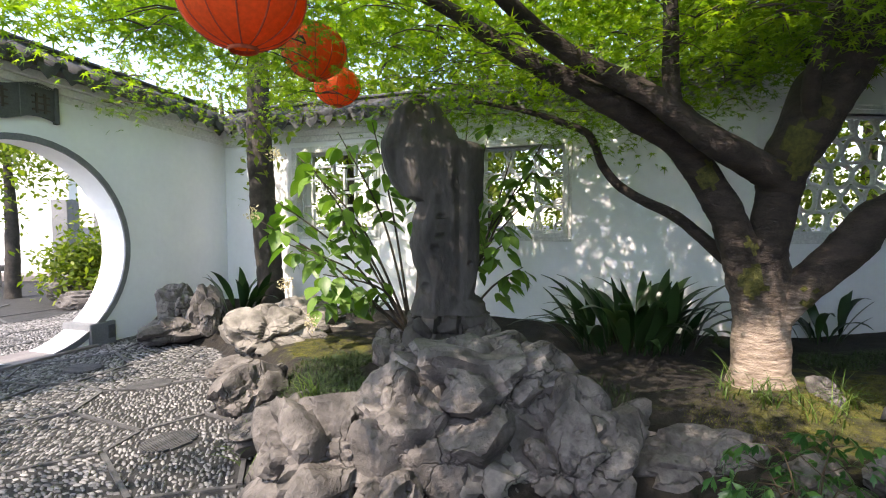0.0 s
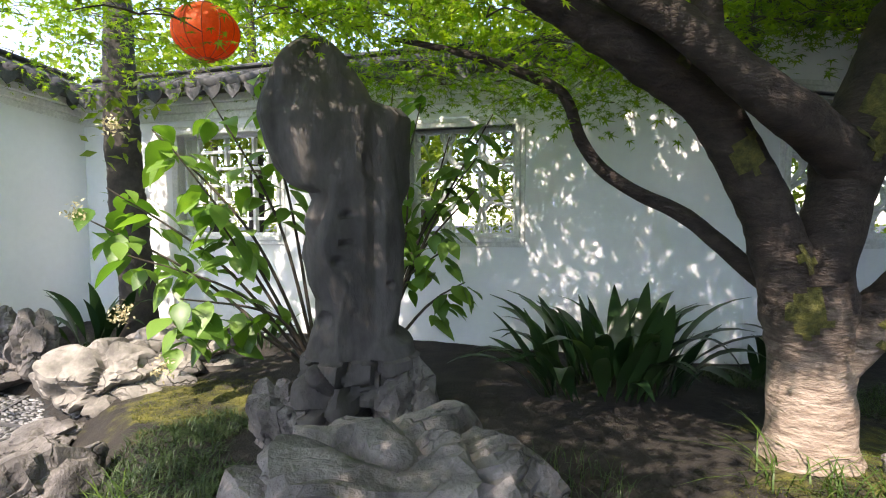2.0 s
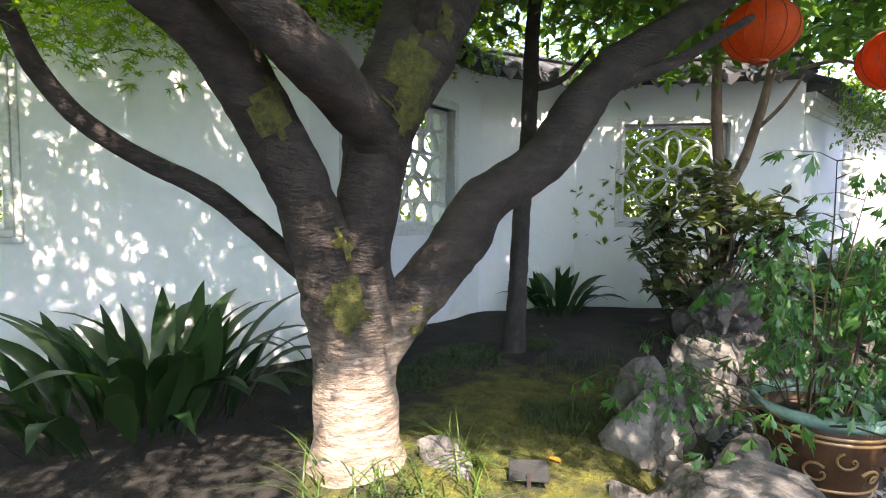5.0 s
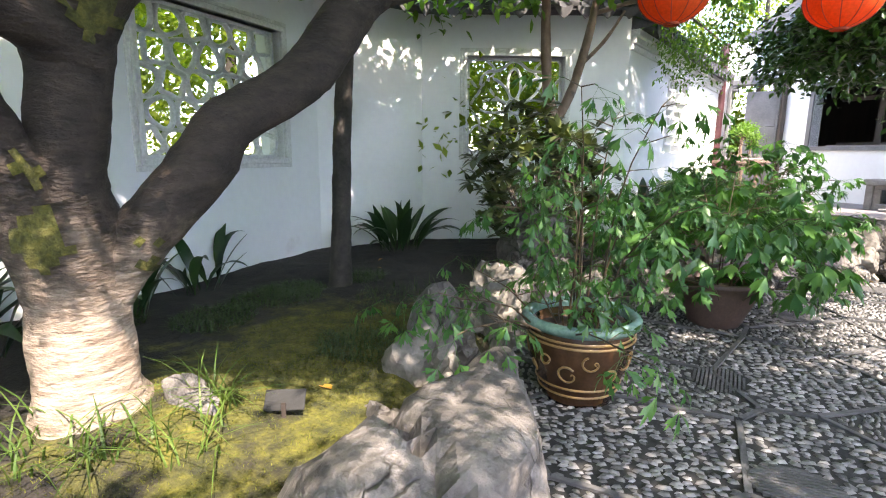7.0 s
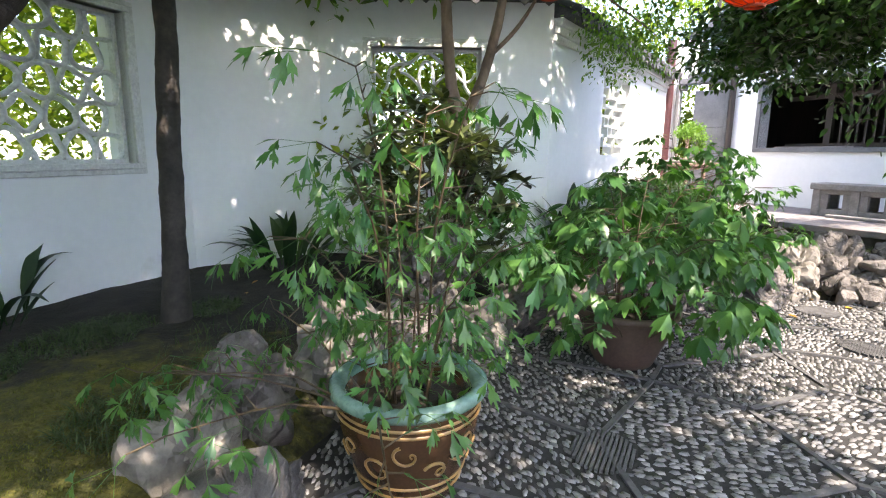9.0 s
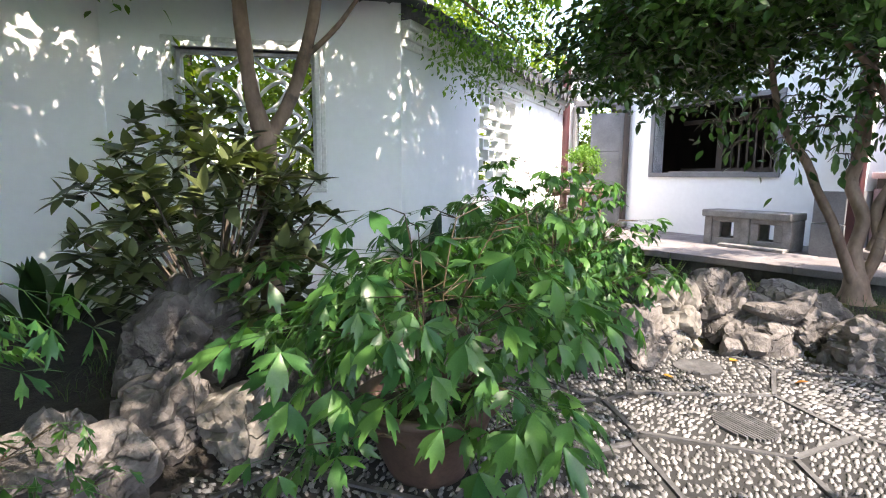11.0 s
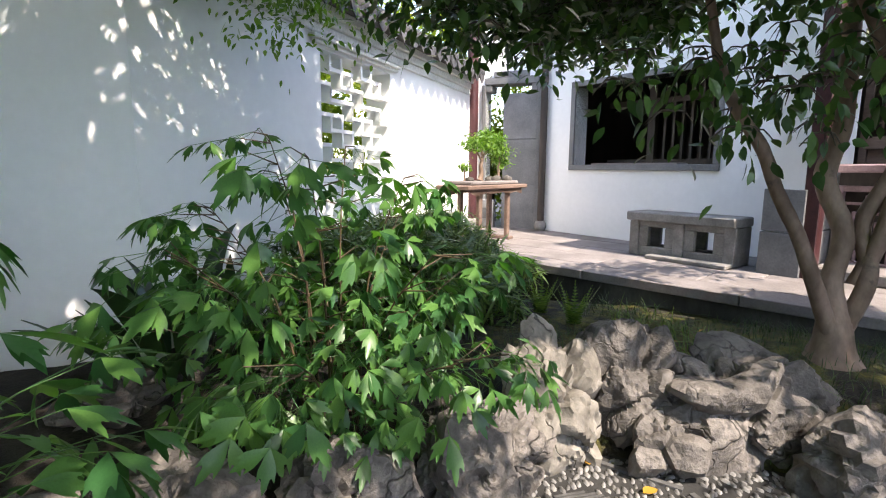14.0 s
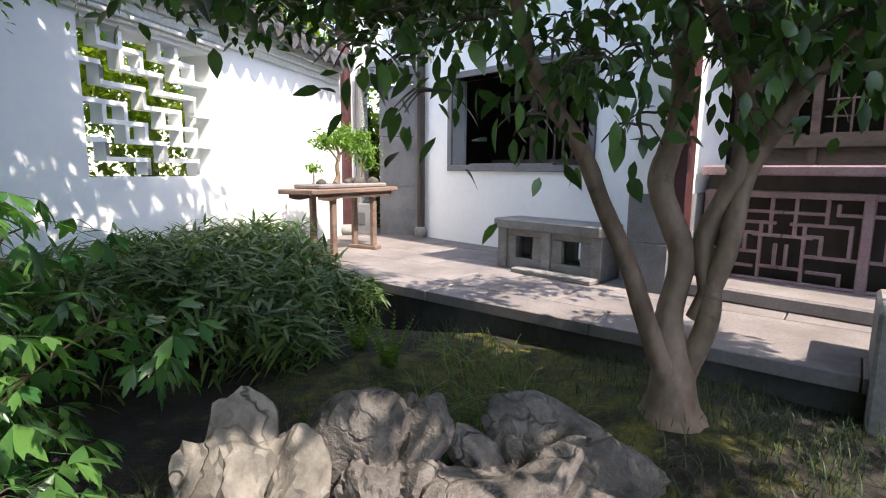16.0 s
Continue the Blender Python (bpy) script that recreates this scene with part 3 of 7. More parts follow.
for i in (0, 4):
    L = (RUN[i + 1] - RUN[i]).length
    if i == 4:
        L = 5.3
    coping(seg_matrix(RUN[i], RUN[i + 1]) @ Matrix.Translation((0, 0, HEIGHTS[i])), L)
for i in (1, 2, 3):
    coping(seg_matrix(RUN[i], RUN[i + 1]) @ Matrix.Translation((0, 0, HEIGHTS[i])), (RUN[i + 1] - RUN[i]).length, mould=False)


# gate wall: runs from the near left to the north corner, behind is -x
GATE_A, GATE_B = Vector((-4.70, 1.80)), Vector((-3.0, 7.2))
GATE_M = seg_matrix(GATE_A, GATE_B)
GATE_L = (GATE_B - GATE_A).length
GATE_S, GATE_Z, GATE_R = GATE_L - 2.615, 1.02, 1.01


def gate_wall():
    bm = bmesh.new()
    n = 48
    a0 = -math.asin(min(1, (GATE_Z - 0.0) / GATE_R)) if GATE_Z < GATE_R else -math.pi / 2 + 0.05
    ring = []
    for k in range(n + 1):
        a = a0 + (math.pi - 2 * a0) * k / n
        ring.append((GATE_S + GATE_R * math.cos(a), max(0.0, GATE_Z + GATE_R * math.sin(a))))
    h0, h1 = 2.86, 2.52

    def top(s):
        return h0 + (h1 - h0) * s / GATE_L
    for y, flip in ((0.0, False), (0.34, True)):
        rv = [bm.verts.new((s, y, z)) for s, z in ring]
        ov = []
        for s, z in ring:
            dx, dz = s - GATE_S, z - GATE_Z
            if abs(dx) * 1.6 > abs(dz) or dz < 0:
                ov.append((GATE_L, z) if dx > 0 else (0, z))
            else:
                ov.append((s, top(s)))
        outer = [bm.verts.new((s, y, max(0, z))) for s, z in ov]
        for k in range(n):
            (s0, z0), (s1, z1) = ov[k], ov[k + 1]
            corner = None
            if (s0 in (0, GATE_L)) != (s1 in (0, GATE_L)):
                e = s0 if s0 in (0, GATE_L) else s1
                corner = bm.verts.new((e, y, top(e)))
            vs = [rv[k], outer[k]] + ([corner] if corner else []) + [outer[k + 1], rv[k + 1]]
            bm.faces.new(vs[::-1] if flip else vs)
    bm.verts.ensure_lookup_table()
    for k in range(n):
        (s0, z0), (s1, z1) = ring[k], ring[k + 1]
        bm.faces.new([bm.verts.new(p) for p in ((s0, 0, z0), (s0, 0.34, z0), (s1, 0.34, z1), (s1, 0, z1))])
    bm.faces.new([bm.verts.new(p) for p in ((0, 0, h0), (GATE_L, 0, h1), (GATE_L, 0.34, h1), (0, 0.34, h0))])
    bmesh.ops.remove_doubles(bm, verts=bm.verts, dist=0.0005)
    wall = thing("wall_gate", "white plastered wall with a round moon gate", "wall", kind="structure", at=GATE_M, mesh=mesh_bm("wall_gate", bm, PLASTER))
    V, F = [], []
    for k, (r, y) in enumerate(((GATE_R - 0.004, -0.012), (GATE_R + 0.055, -0.012), (GATE_R + 0.055, 0.01), (GATE_R - 0.004, 0.01))):
        for j in range(n + 1):
            a = a0 + (math.pi - 2 * a0) * j / n
            V.append((GATE_S + r * math.cos(a), y, max(0.004, GATE_Z + r * math.sin(a))))
    for k in range(4):
        for j in range(n):
            l = (k + 1) % 4
            F.append((k * (n + 1) + j, k * (n + 1) + j + 1, l * (n + 1) + j + 1, l * (n + 1) + j))
    part("gate_ring", mesh_of("gate_ring", V, F, GREYSTONE, False), wall, "dark grey stone ring")
    for s in (1, -1):
        c = GATE_S + s * (GATE_R * 0.61 + 0.10)
        part("gate_plinth", box_mesh("gate_plinth", GREYSTONE, ((c - 0.17, -0.03, 0), (c + 0.12, 0.37, 0.24)), bevel=0.01), wall, "grey stone plinth block")
        part("plinth_panel", box_mesh("plinth_panel", SLATE, ((c + 0.02, -0.04, 0.06), (c + 0.10, -0.028, 0.2)), bevel=0.004), wall)
    part("threshold", box_mesh("threshold", SLAB, ((GATE_S - 0.62, -0.05, 0.0), (GATE_S + 0.62, 0.4, 0.03)), bevel=0.006), wall, "pale stone threshold")
    return wall


gate_wall()
tilt = math.atan2(2.52 - 2.86, GATE_L)
coping(GATE_M @ Matrix.Translation((0, 0.03, 2.86)) @ Matrix.Rotation(-tilt, 4, "Y"), GATE_L)


# ---- rocks ----
def ico(sub):
    bm = bmesh.new()
    bmesh.ops.create_icosphere(bm, subdivisions=sub, radius=1.0)
    bm.verts.ensure_lookup_table()
    V = np.array([v.co[:] for v in bm.verts])
    F = np.array([[v.index for v in f.verts] for f in bm.faces])
    bm.free()
    return V, F


ICO5, ICO4 = ico(5), ico(4)
ROCKS = []


def rock(x, y, z, sx, sy, sz, turn=0.0, seed=0, material=None, label="grey weathered limestone rock with hollows, edging the bed", rough=1.0, pits=5, fine=False, lean=0.0, name="rock"):
    """A water-worn limestone: lumpy body, creases between lobes, round pits."""
    V, F = ICO5 if fine else ICO4
    rng = random.Random(seed)
    off = Vector((seed * 3.7, seed * 1.3, seed * 2.1))
    holes = [(Vector((rng.uniform(-1, 1), rng.uniform(-1, 0.6), rng.uniform(-0.5, 0.9))).normalized(), rng.uniform(0.12, 0.26)) for _ in range(pits)]
    planes = [(Vector((rng.gauss(0, 1), rng.gauss(0, 1), rng.gauss(0, 0.8))).normalized(), rng.uniform(0.66, 0.92)) for _ in range(15)]
    out = np.empty_like(V)
    mean = (sx + sy + sz) / 3
    for i, v in enumerate(V):
        p = Vector(v)
        q = Vector((p.x * sx, p.y * sy, p.z * sz)) / mean
        warp = noise.noise_vector(q * 1.3 + off) * 0.30
        d, pt = noise.voronoi((q + warp) * 0.95 + off)
        crease = min(1.0, (d[1] - d[0]) / 0.22)
        r = 1.12 + 0.10 * noise.noise(q * 0.9 + off)
        pw = (p + warp * 0.5).normalized()
        for n_, dist in planes:
            c = pw.dot(n_)
            if c > 0.2:
                r = min(r, dist / c + 0.015 * noise.noise(q * 3 + off))
        r -= rough * 0.24 * (1 - crease) ** 1.8
        r += rough * (0.028 * noise.noise(q * 2.6 + off) + 0.014 * noise.noise(q * 5.5 - off)) + 0.010 * noise.noise(q * 11 + off) + 0.006 * noise.noise(q * 24 + off)
        d2, _ = noise.voronoi((q + warp) * 2.7 - off)
        r -= rough * 0.055 * max(0.0, 1 - (d2[1] - d2[0]) / 0.09)
        r -= rough * 0.05 * max(0.0, 0.25 - abs(noise.noise(q * 1.9 + off * 1.7))) * 4 * max(0.0, noise.noise(q * 1.1 - off))
        for h, w in holes:
            a = p.angle(h)
            if a < w * 1.6:
                r -= 0.17 * max(0.0, 1 - (a / w) ** 2 * 0.4) * (1 if a < w else max(0, 1.6 - a / w) / 0.6)
        # squarer, blockier than a ball
        k = 1 / max(1e-3, (abs(p.x) ** 3.2 + abs(p.y) ** 3.2 + abs(p.z) ** 3.2) ** (1 / 3.2))
        r *= 0.7 + 0.3 * k
        out[i] = (p.x * r * sx, p.y * r * sy, max(p.z * r * sz, -sz * 0.75))
    me = mesh_of(name, out, F, material or STONE, True)
    me.set_sharp_from_angle(angle=radians(30))
    ob = thing(name, label, "rock", "rocks edging the bed", at=pose(x, y, z, lean, 0, turn), mesh=me)
    ROCKS.append(ob)
    return ob


def standing_stone():
    # height, left edge, right edge, half depth
    prof = [(0.05, -0.30, 0.40, 0.26), (0.33, -0.30, 0.37, 0.25), (0.59, -0.25, 0.35, 0.22), (0.66, -0.22, 0.34, 0.20), (0.72, -0.20, 0.26, 0.18), (0.80, -0.17, 0.25, 0.16), (0.90, -0.16, 0.25, 0.15),
            (0.97, -0.19, 0.25, 0.15), (1.16, -0.24, 0.25, 0.15), (1.30, -0.22, 0.25, 0.15), (1.41, -0.18, 0.26, 0.15), (1.45, -0.20, 0.27, 0.16), (1.49, -0.33, 0.275, 0.17), (1.59, -0.42, 0.28, 0.18), (1.72, -0.45, 0.285, 0.19),
            (1.82, -0.46, 0.29, 0.19), (1.86, -0.45, 0.26, 0.18), (1.90, -0.44, 0.12, 0.17), (2.00, -0.40, 0.06, 0.15), (2.07, -0.37, 0.01, 0.13), (2.15, -0.30, -0.05, 0.10), (2.23, -0.22, -0.13, 0.04)]
    P = np.array(prof)
    zs = np.concatenate([np.linspace(0.05, 2.225, 190)])
    seg, V, F = 128, [], []
    for z in zs:
        l, r, d = (np.interp(z, P[:, 0], P[:, c]) for c in (1, 2, 3))
        cx, hw = (l + r) / 2, (r - l) / 2
        for k in range(seg):
            a = 2 * math.pi * k / seg
            ca, sa = math.cos(a), math.sin(a)
            e = 0.6
            x = cx + hw * math.copysign(abs(ca) ** e, ca)
            y = d * math.copysign(abs(sa) ** e, sa)
            q = Vector((x * 2.2, y * 2.2, z * 0.9))
            dd, _ = noise.voronoi(q * 1.5)
            wv = noise.noise_vector(q * 0.8) * 0.5
            ridge = 1 - abs(noise.noise(Vector((x * 5, y * 5, z * 1.1)) + wv)) * 2.2
            f = 0.03 * noise.noise(q * 1.2) + 0.03 * min(1, (dd[1] - dd[0]) / 0.3) - 0.02 + 0.022 * ridge - 0.01 + 0.008 * noise.noise(q * 5) + 0.004 * noise.noise(q * 13)
            pit, _ = noise.voronoi(q * 2.4 + wv)
            f -= 0.035 * max(0.0, 1 - pit[0] / 0.16)
            if z < 0.6:
                d2, _ = noise.voronoi(Vector((x * 7, y * 7, z * 6)))
                f += 0.075 * min(1, (d2[1] - d2[0]) / 0.2) - 0.05
            V.append((x + f * ca, y + f * sa, z + 0.02 * noise.noise(q * 2 + Vector((5, 5, 5)))))
    n = len(zs)
    for i in range(n - 1):
        for k in range(seg):
            l = (k + 1) % seg
            F.append((i * seg + k, i * seg + l, (i + 1) * seg + l, (i + 1) * seg + k))
    V.append((-0.175, 0, 2.235))
    F = F + [((n - 1) * seg + k, (n - 1) * seg + (k + 1) % seg, len(V) - 1) for k in range(seg)]
    # round pits
    V = np.array(V)
    for px, pz, r, dep in ((-0.02, 1.33, 0.014, 0.045), (-0.035, 1.19, 0.013, 0.04), (-0.06, 1.10, 0.02, 0.03), (-0.13, 0.80, 0.03, 0.05), (0.09, 0.30, 0.04, 0.18), (0.09, 0.22, 0.045, 0.20), (0.20, 0.98, 0.015, 0.03)):
        dist = np.hypot(V[:, 0] - px, V[:, 2] - pz)
        hit = (dist < r * 1.5) & (V[:, 1] < 0)
        V[hit, 1] += dep * np.clip(1 - (dist[hit] / (r * 1.5)) ** 2, 0, 1)
    me = mesh_of("standing_stone", V, F, STONE_DARK, True)
    me.set_sharp_from_angle(angle=radians(45))
    thing("standing_stone", "tall dark grey scholar's stone, narrow-waisted, standing among rocks", "garden stone", at=pose(0.0, 3.93, 0.0, 0, 0, 0), mesh=me)


standing_stone()
ROCK_ROWS = [
    # x, y, z, half sizes, turn, seed, material, finer
    (0.22, 2.62, 0.40, 0.60, 0.42, 0.36, 8, 1, 0, 1), (-0.12, 2.42, 0.20, 0.30, 0.26, 0.40, 20, 2, 0, 1), (0.55, 2.42, 0.16, 0.30, 0.26, 0.36, -15, 3, 0, 1),
    (0.18, 2.38, 0.06, 0.28, 0.22, 0.22, 0, 4, 2, 0),
    (-0.55, 2.42, 0.18, 0.40, 0.32, 0.34, 25, 5, 0, 1), (-0.22, 2.22, 0.08, 0.20, 0.18, 0.2, 70, 6, 1, 0), (-0.98, 3.0, 0.10, 0.16, 0.34, 0.16, -20, 7, 0, 0),
    # seeds 9 and 10 are grey rocks, given the pale stone as painted sunlight
    (-1.34, 3.55, 0.08, 0.15, 0.30, 0.22, -24, 8, 1, 0), (-1.60, 4.75, 0.22, 0.44, 0.34, 0.26, 12, 9, 2, 1), (-1.45, 5.25, 0.32, 0.48, 0.26, 0.22, -6, 10, 2, 0),
    (-2.85, 5.35, 0.15, 0.36, 0.24, 0.18, 30, 11, 0, 0), (-2.9, 5.65, 0.34, 0.24, 0.22, 0.30, 10, 12, 0, 0), (-2.55, 5.5, 0.30, 0.20, 0.18, 0.28, 50, 13, 1, 0), (-2.1, 5.35, 0.15, 0.2, 0.15, 0.14, 0, 14, 0, 0),
    (-1.75, 4.3, 0.06, 0.22, 0.16, 0.09, 30, 15, 0, 0), (0.9, 2.62, 0.15, 0.24, 0.18, 0.22, 30, 16, 1, 0), (1.25, 2.45, 0.10, 0.32, 0.18, 0.17, -20, 17, 1, 0),
    (2.20, 1.94, 0.10, 0.80, 0.46, 0.36, 8, 18, 0, 1), (1.62, 2.15, 0.10, 0.26, 0.20, 0.18, 20, 19, 0, 0), (2.55, 2.28, 0.10, 0.14, 0.12, 0.16, 40, 20, 0, 0), (2.75, 2.05, 0.05, 0.2, 0.14, 0.10, 10, 21, 0, 0),
    (3.1, 2.42, 0.16, 0.20, 0.16, 0.24, -10, 22, 2, 0), (3.45, 2.52, 0.20, 0.24, 0.18, 0.26, 25, 23, 0, 0), (3.9, 2.45, 0.22, 0.22, 0.2, 0.32, 5, 24, 2, 0), (4.35, 2.38, 0.2, 0.3, 0.2, 0.26, -15, 25, 0, 0),
    (4.85, 2.40, 0.18, 0.26, 0.2, 0.24, 10, 26, 0, 0), (5.25, 2.62, 0.42, 0.40, 0.32, 0.42, 20, 27, 1, 1), (5.0, 2.12, 0.12, 0.2, 0.16, 0.24, -30, 28, 2, 0), (5.42, 2.02, 0.14, 0.34, 0.18, 0.22, -15, 29, 1, 0),
    (5.95, 1.7, 0.13, 0.34, 0.2, 0.22, -30, 30, 0, 0), (6.35, 1.22, 0.15, 0.28, 0.2, 0.24, -40, 31, 0, 0), (6.65, 0.85, 0.14, 0.26, 0.18, 0.22, -50, 32, 0, 0),
    (7.05, 0.42, 0.12, 0.34, 0.24, 0.26, -40, 33, 0, 1), (7.42, 0.18, 0.20, 0.26, 0.24, 0.38, 20, 34, 2, 1), (7.66, -0.16, 0.22, 0.26, 0.24, 0.34, -40, 35, 0, 1), (7.70, -0.68, 0.20, 0.30, 0.42, 0.34, 10, 36, 0, 1),
    (7.40, -0.30, 0.10, 0.15, 0.15, 0.18, 0, 37, 1, 0), (7.42, -1.05, 0.12, 0.22, 0.26, 0.22, 30, 38, 0, 0), (7.35, -1.55, 0.12, 0.22, 0.3, 0.24, -10, 39, 0, 0), (7.25, -2.1, 0.1, 0.22, 0.3, 0.2, 10, 40, 0, 0),
    (-0.36, 3.88, 0.24, 0.20, 0.2, 0.28, 0, 43, 0, 0), (0.28, 3.82, 0.28, 0.2, 0.18, 0.34, 0, 44, 0, 0),
    (0.0, 3.72, 0.15, 0.22, 0.18, 0.16, 30, 45, 0, 0), (2.12, 2.82, 0.34, 0.04, 0.11, 0.08, 20, 47, 1, 0), (6.85, 2.05, 0.2, 0.22, 0.16, 0.16, 0, 46, 1, 0)]
for x, y, z, a, b, c, turn, seed, mat_i, fine in ROCK_ROWS:
    rock(x, y, z, a * 1.12, b * 1.12, c * 1.05, turn, seed, (STONE, STONE, STONE_WARM_AND_LIT)[mat_i], fine=bool(fine))


# ---- trees ----
def limb_part(name, pts, parent, material, seg=12, rough=0.12, seed=0.0, label=""):
    V, F = tube(pts, seg * 2 if pts[0][3] > 0.06 else seg, 0.03, rough, seed=seed)
    return part(name, mesh_of(name, V, F, material), parent, label)


def sprays(centers, per, radius, shape, size, flat=0.35, droop=0.25, seed=1, thick=0.06):
    """Leaves in loose flat sprays around the centers."""
    rng = np.random.default_rng(seed)
    C = np.repeat(np.asarray(centers), per, 0)
    N = len(C)
    a, r = rng.uniform(0, 2 * math.pi, N), radius * np.sqrt(rng.uniform(0, 1, N))
    pos = C + np.stack([np.cos(a) * r, np.sin(a) * r, rng.normal(0, thick, N) - 0.25 * r * r / max(radius, 0.01)], 1)
    yaw = a + rng.normal(0, 0.9, N)
    pitch = droop + rng.normal(0, flat, N)
    return scattered(*shape, pos, yaw, pitch, rng.normal(0, flat, N), size * rng.uniform(0.65, 1.2, N))


def twigs(centers, radius, seed, r0=0.005, n=3):
    rng = np.random.default_rng(seed)
    out = []
    for c in centers:
        for k in range(n):
            a = rng.uniform(0, 2 * math.pi)
            b = np.array(c) + (radius * 0.8 * math.cos(a), radius * 0.8 * math.sin(a), -0.06)
            m = (np.array(c) + b) / 2 + (0, 0, 0.03)
            out.append(tube([(*c, r0), (*m, r0 * 0.7), (*b, r0 * 0.4)], 4, 0.3))
    return joined(out)


def moss_patch(tree, centre, r):
    """A thin ragged skin of moss lifted off the bark of the tree's trunk and limbs."""
    Vs, Fs, o = [], [], 0
    for ob in list(tree.children):
        if ob.name.split(".")[0] not in ("trunk", "limb"):
            continue
        me = ob.data
        co = np.empty(len(me.vertices) * 3, dtype=np.float32)
        no = np.empty(len(me.vertices) * 3, dtype=np.float32)
        me.vertices.foreach_get("co", co)
        me.vertices.foreach_get("normal", no)
        co, no = co.reshape(-1, 3), no.reshape(-1, 3)
        d = np.linalg.norm((co - np.array(centre)) * (1, 1, 0.6), axis=1)
        rag = np.array([noise.noise(Vector(c) * 28) for c in co]) if d.min() < r else np.zeros(len(co))
        inside = d < r * (1 + 1.1 * rag)
        faces = [tuple(p.vertices) for p in me.polygons if all(inside[k] for k in p.vertices)]
        if not faces:
            continue
        lift = 0.005 + 0.010 * np.clip(1 - d / r, 0, 1) + 0.006 * rag
        Vs.append(co + no * lift[:, None])
        Fs += [tuple(k + o for k in f) for f in faces]
        o += len(co)
    if Fs:
        V = np.concatenate(Vs)
        used = sorted({k for f in Fs for k in f})
        back = {k: i for i, k in enumerate(used)}
        part("moss_patch", mesh_of("moss_patch", V[used], [tuple(back[k] for k in f) for f in Fs], MOSS_PAD), tree, "yellow-green moss on the bark")


def maple_tree():
    tree = thing("maple_tree", "old maple with several twisting mossy limbs and bright green leaves", "tree", at=pose(-0.09, 0.05, 0))
    base = (2.02, 3.05)
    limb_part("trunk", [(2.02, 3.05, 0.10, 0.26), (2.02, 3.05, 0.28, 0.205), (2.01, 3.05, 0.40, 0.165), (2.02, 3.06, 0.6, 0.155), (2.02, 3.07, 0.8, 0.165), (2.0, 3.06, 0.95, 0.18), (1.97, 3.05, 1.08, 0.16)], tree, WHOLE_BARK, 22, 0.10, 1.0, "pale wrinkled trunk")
    limb = [
        [(1.99, 3.06, 0.82, 0.13), (1.92, 3.07, 1.0, 0.115), (1.77, 3.03, 1.33, 0.10), (1.56, 3.0, 1.64, 0.092), (1.40, 2.99, 1.80, 0.088), (1.16, 2.95, 1.92, 0.085), (0.95, 2.93, 2.02, 0.07), (0.56, 2.9, 2.2, 0.052), (0.28, 2.87, 2.36, 0.042), (0.0, 2.85, 2.52, 0.035), (-0.7, 2.8, 2.75, 0.02)],
        [(2.02, 3.06, 0.85, 0.12), (2.02, 3.02, 1.1, 0.108), (2.02, 2.97, 1.38, 0.112), (2.03, 2.93, 1.56, 0.125), (2.06, 2.86, 1.72, 0.14), (2.12, 2.83, 1.88, 0.145), (2.22, 2.81, 2.08, 0.15), (2.34, 2.80, 2.28, 0.14), (2.55, 2.8, 2.7, 0.11), (2.8, 2.8, 3.4, 0.05)],
        [(2.01, 2.92, 1.52, 0.10), (1.88, 2.86, 1.58, 0.09), (1.74, 2.81, 1.64, 0.08), (1.57, 2.76, 1.71, 0.076), (1.42, 2.76, 1.81, 0.07), (1.26, 2.78, 1.94, 0.064), (1.05, 2.8, 2.06, 0.058), (0.7, 2.7, 2.2, 0.048), (0.3, 2.4, 2.4, 0.035), (0.0, 2.1, 2.6, 0.02)],
        [(1.33, 2.77, 1.88, 0.05), (1.30, 2.75, 2.1, 0.045), (1.28, 2.72, 2.4, 0.04), (1.2, 2.7, 2.9, 0.025)],
        [(2.08, 3.03, 0.72, 0.10), (2.16, 2.96, 0.88, 0.10), (2.25, 2.90, 1.0, 0.105), (2.38, 2.84, 1.17, 0.11), (2.46, 2.81, 1.30, 0.10), (2.63, 2.72, 1.42, 0.095), (2.78, 2.65, 1.56, 0.10), (2.98, 2.59, 1.82, 0.095), (3.31, 2.48, 2.06, 0.085), (3.76, 2.27, 2.38, 0.07), (4.2, 2.1, 2.7, 0.045), (4.7, 2.0, 3.0, 0.02)],
        [(2.99, 2.58, 1.82, 0.045), (3.2, 2.45, 1.90, 0.035), (3.4, 2.35, 2.0, 0.03), (3.8, 2.15, 2.25, 0.02)],
        [(1.90, 3.12, 1.0, 0.05), (1.78, 3.24, 1.15, 0.042), (1.61, 3.33, 1.32, 0.037), (1.445, 3.42, 1.42, 0.034), (1.27, 3.44, 1.53, 0.031), (1.15, 3.42, 1.67, 0.029), (1.07, 3.36, 1.81, 0.027), (0.98, 3.35, 1.89, 0.024), (0.65, 3.35, 2.0, 0.018), (0.3, 3.4, 2.08, 0.01)],
        [(2.30, 3.12, 2.3, 0.07), (2.6, 3.4, 2.5, 0.06), (3.0, 3.7, 2.8, 0.04), (3.5, 4.0, 3.0, 0.02)],
        [(2.10, 2.80, 1.80, 0.05), (2.02, 2.70, 1.90, 0.045), (1.95, 2.6, 2.02, 0.04), (1.85, 2.3, 2.35, 0.025), (1.6, 1.9, 2.7, 0.015)],
    ]
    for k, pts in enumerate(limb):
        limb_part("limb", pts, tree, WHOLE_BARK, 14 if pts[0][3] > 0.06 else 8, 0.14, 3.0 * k)
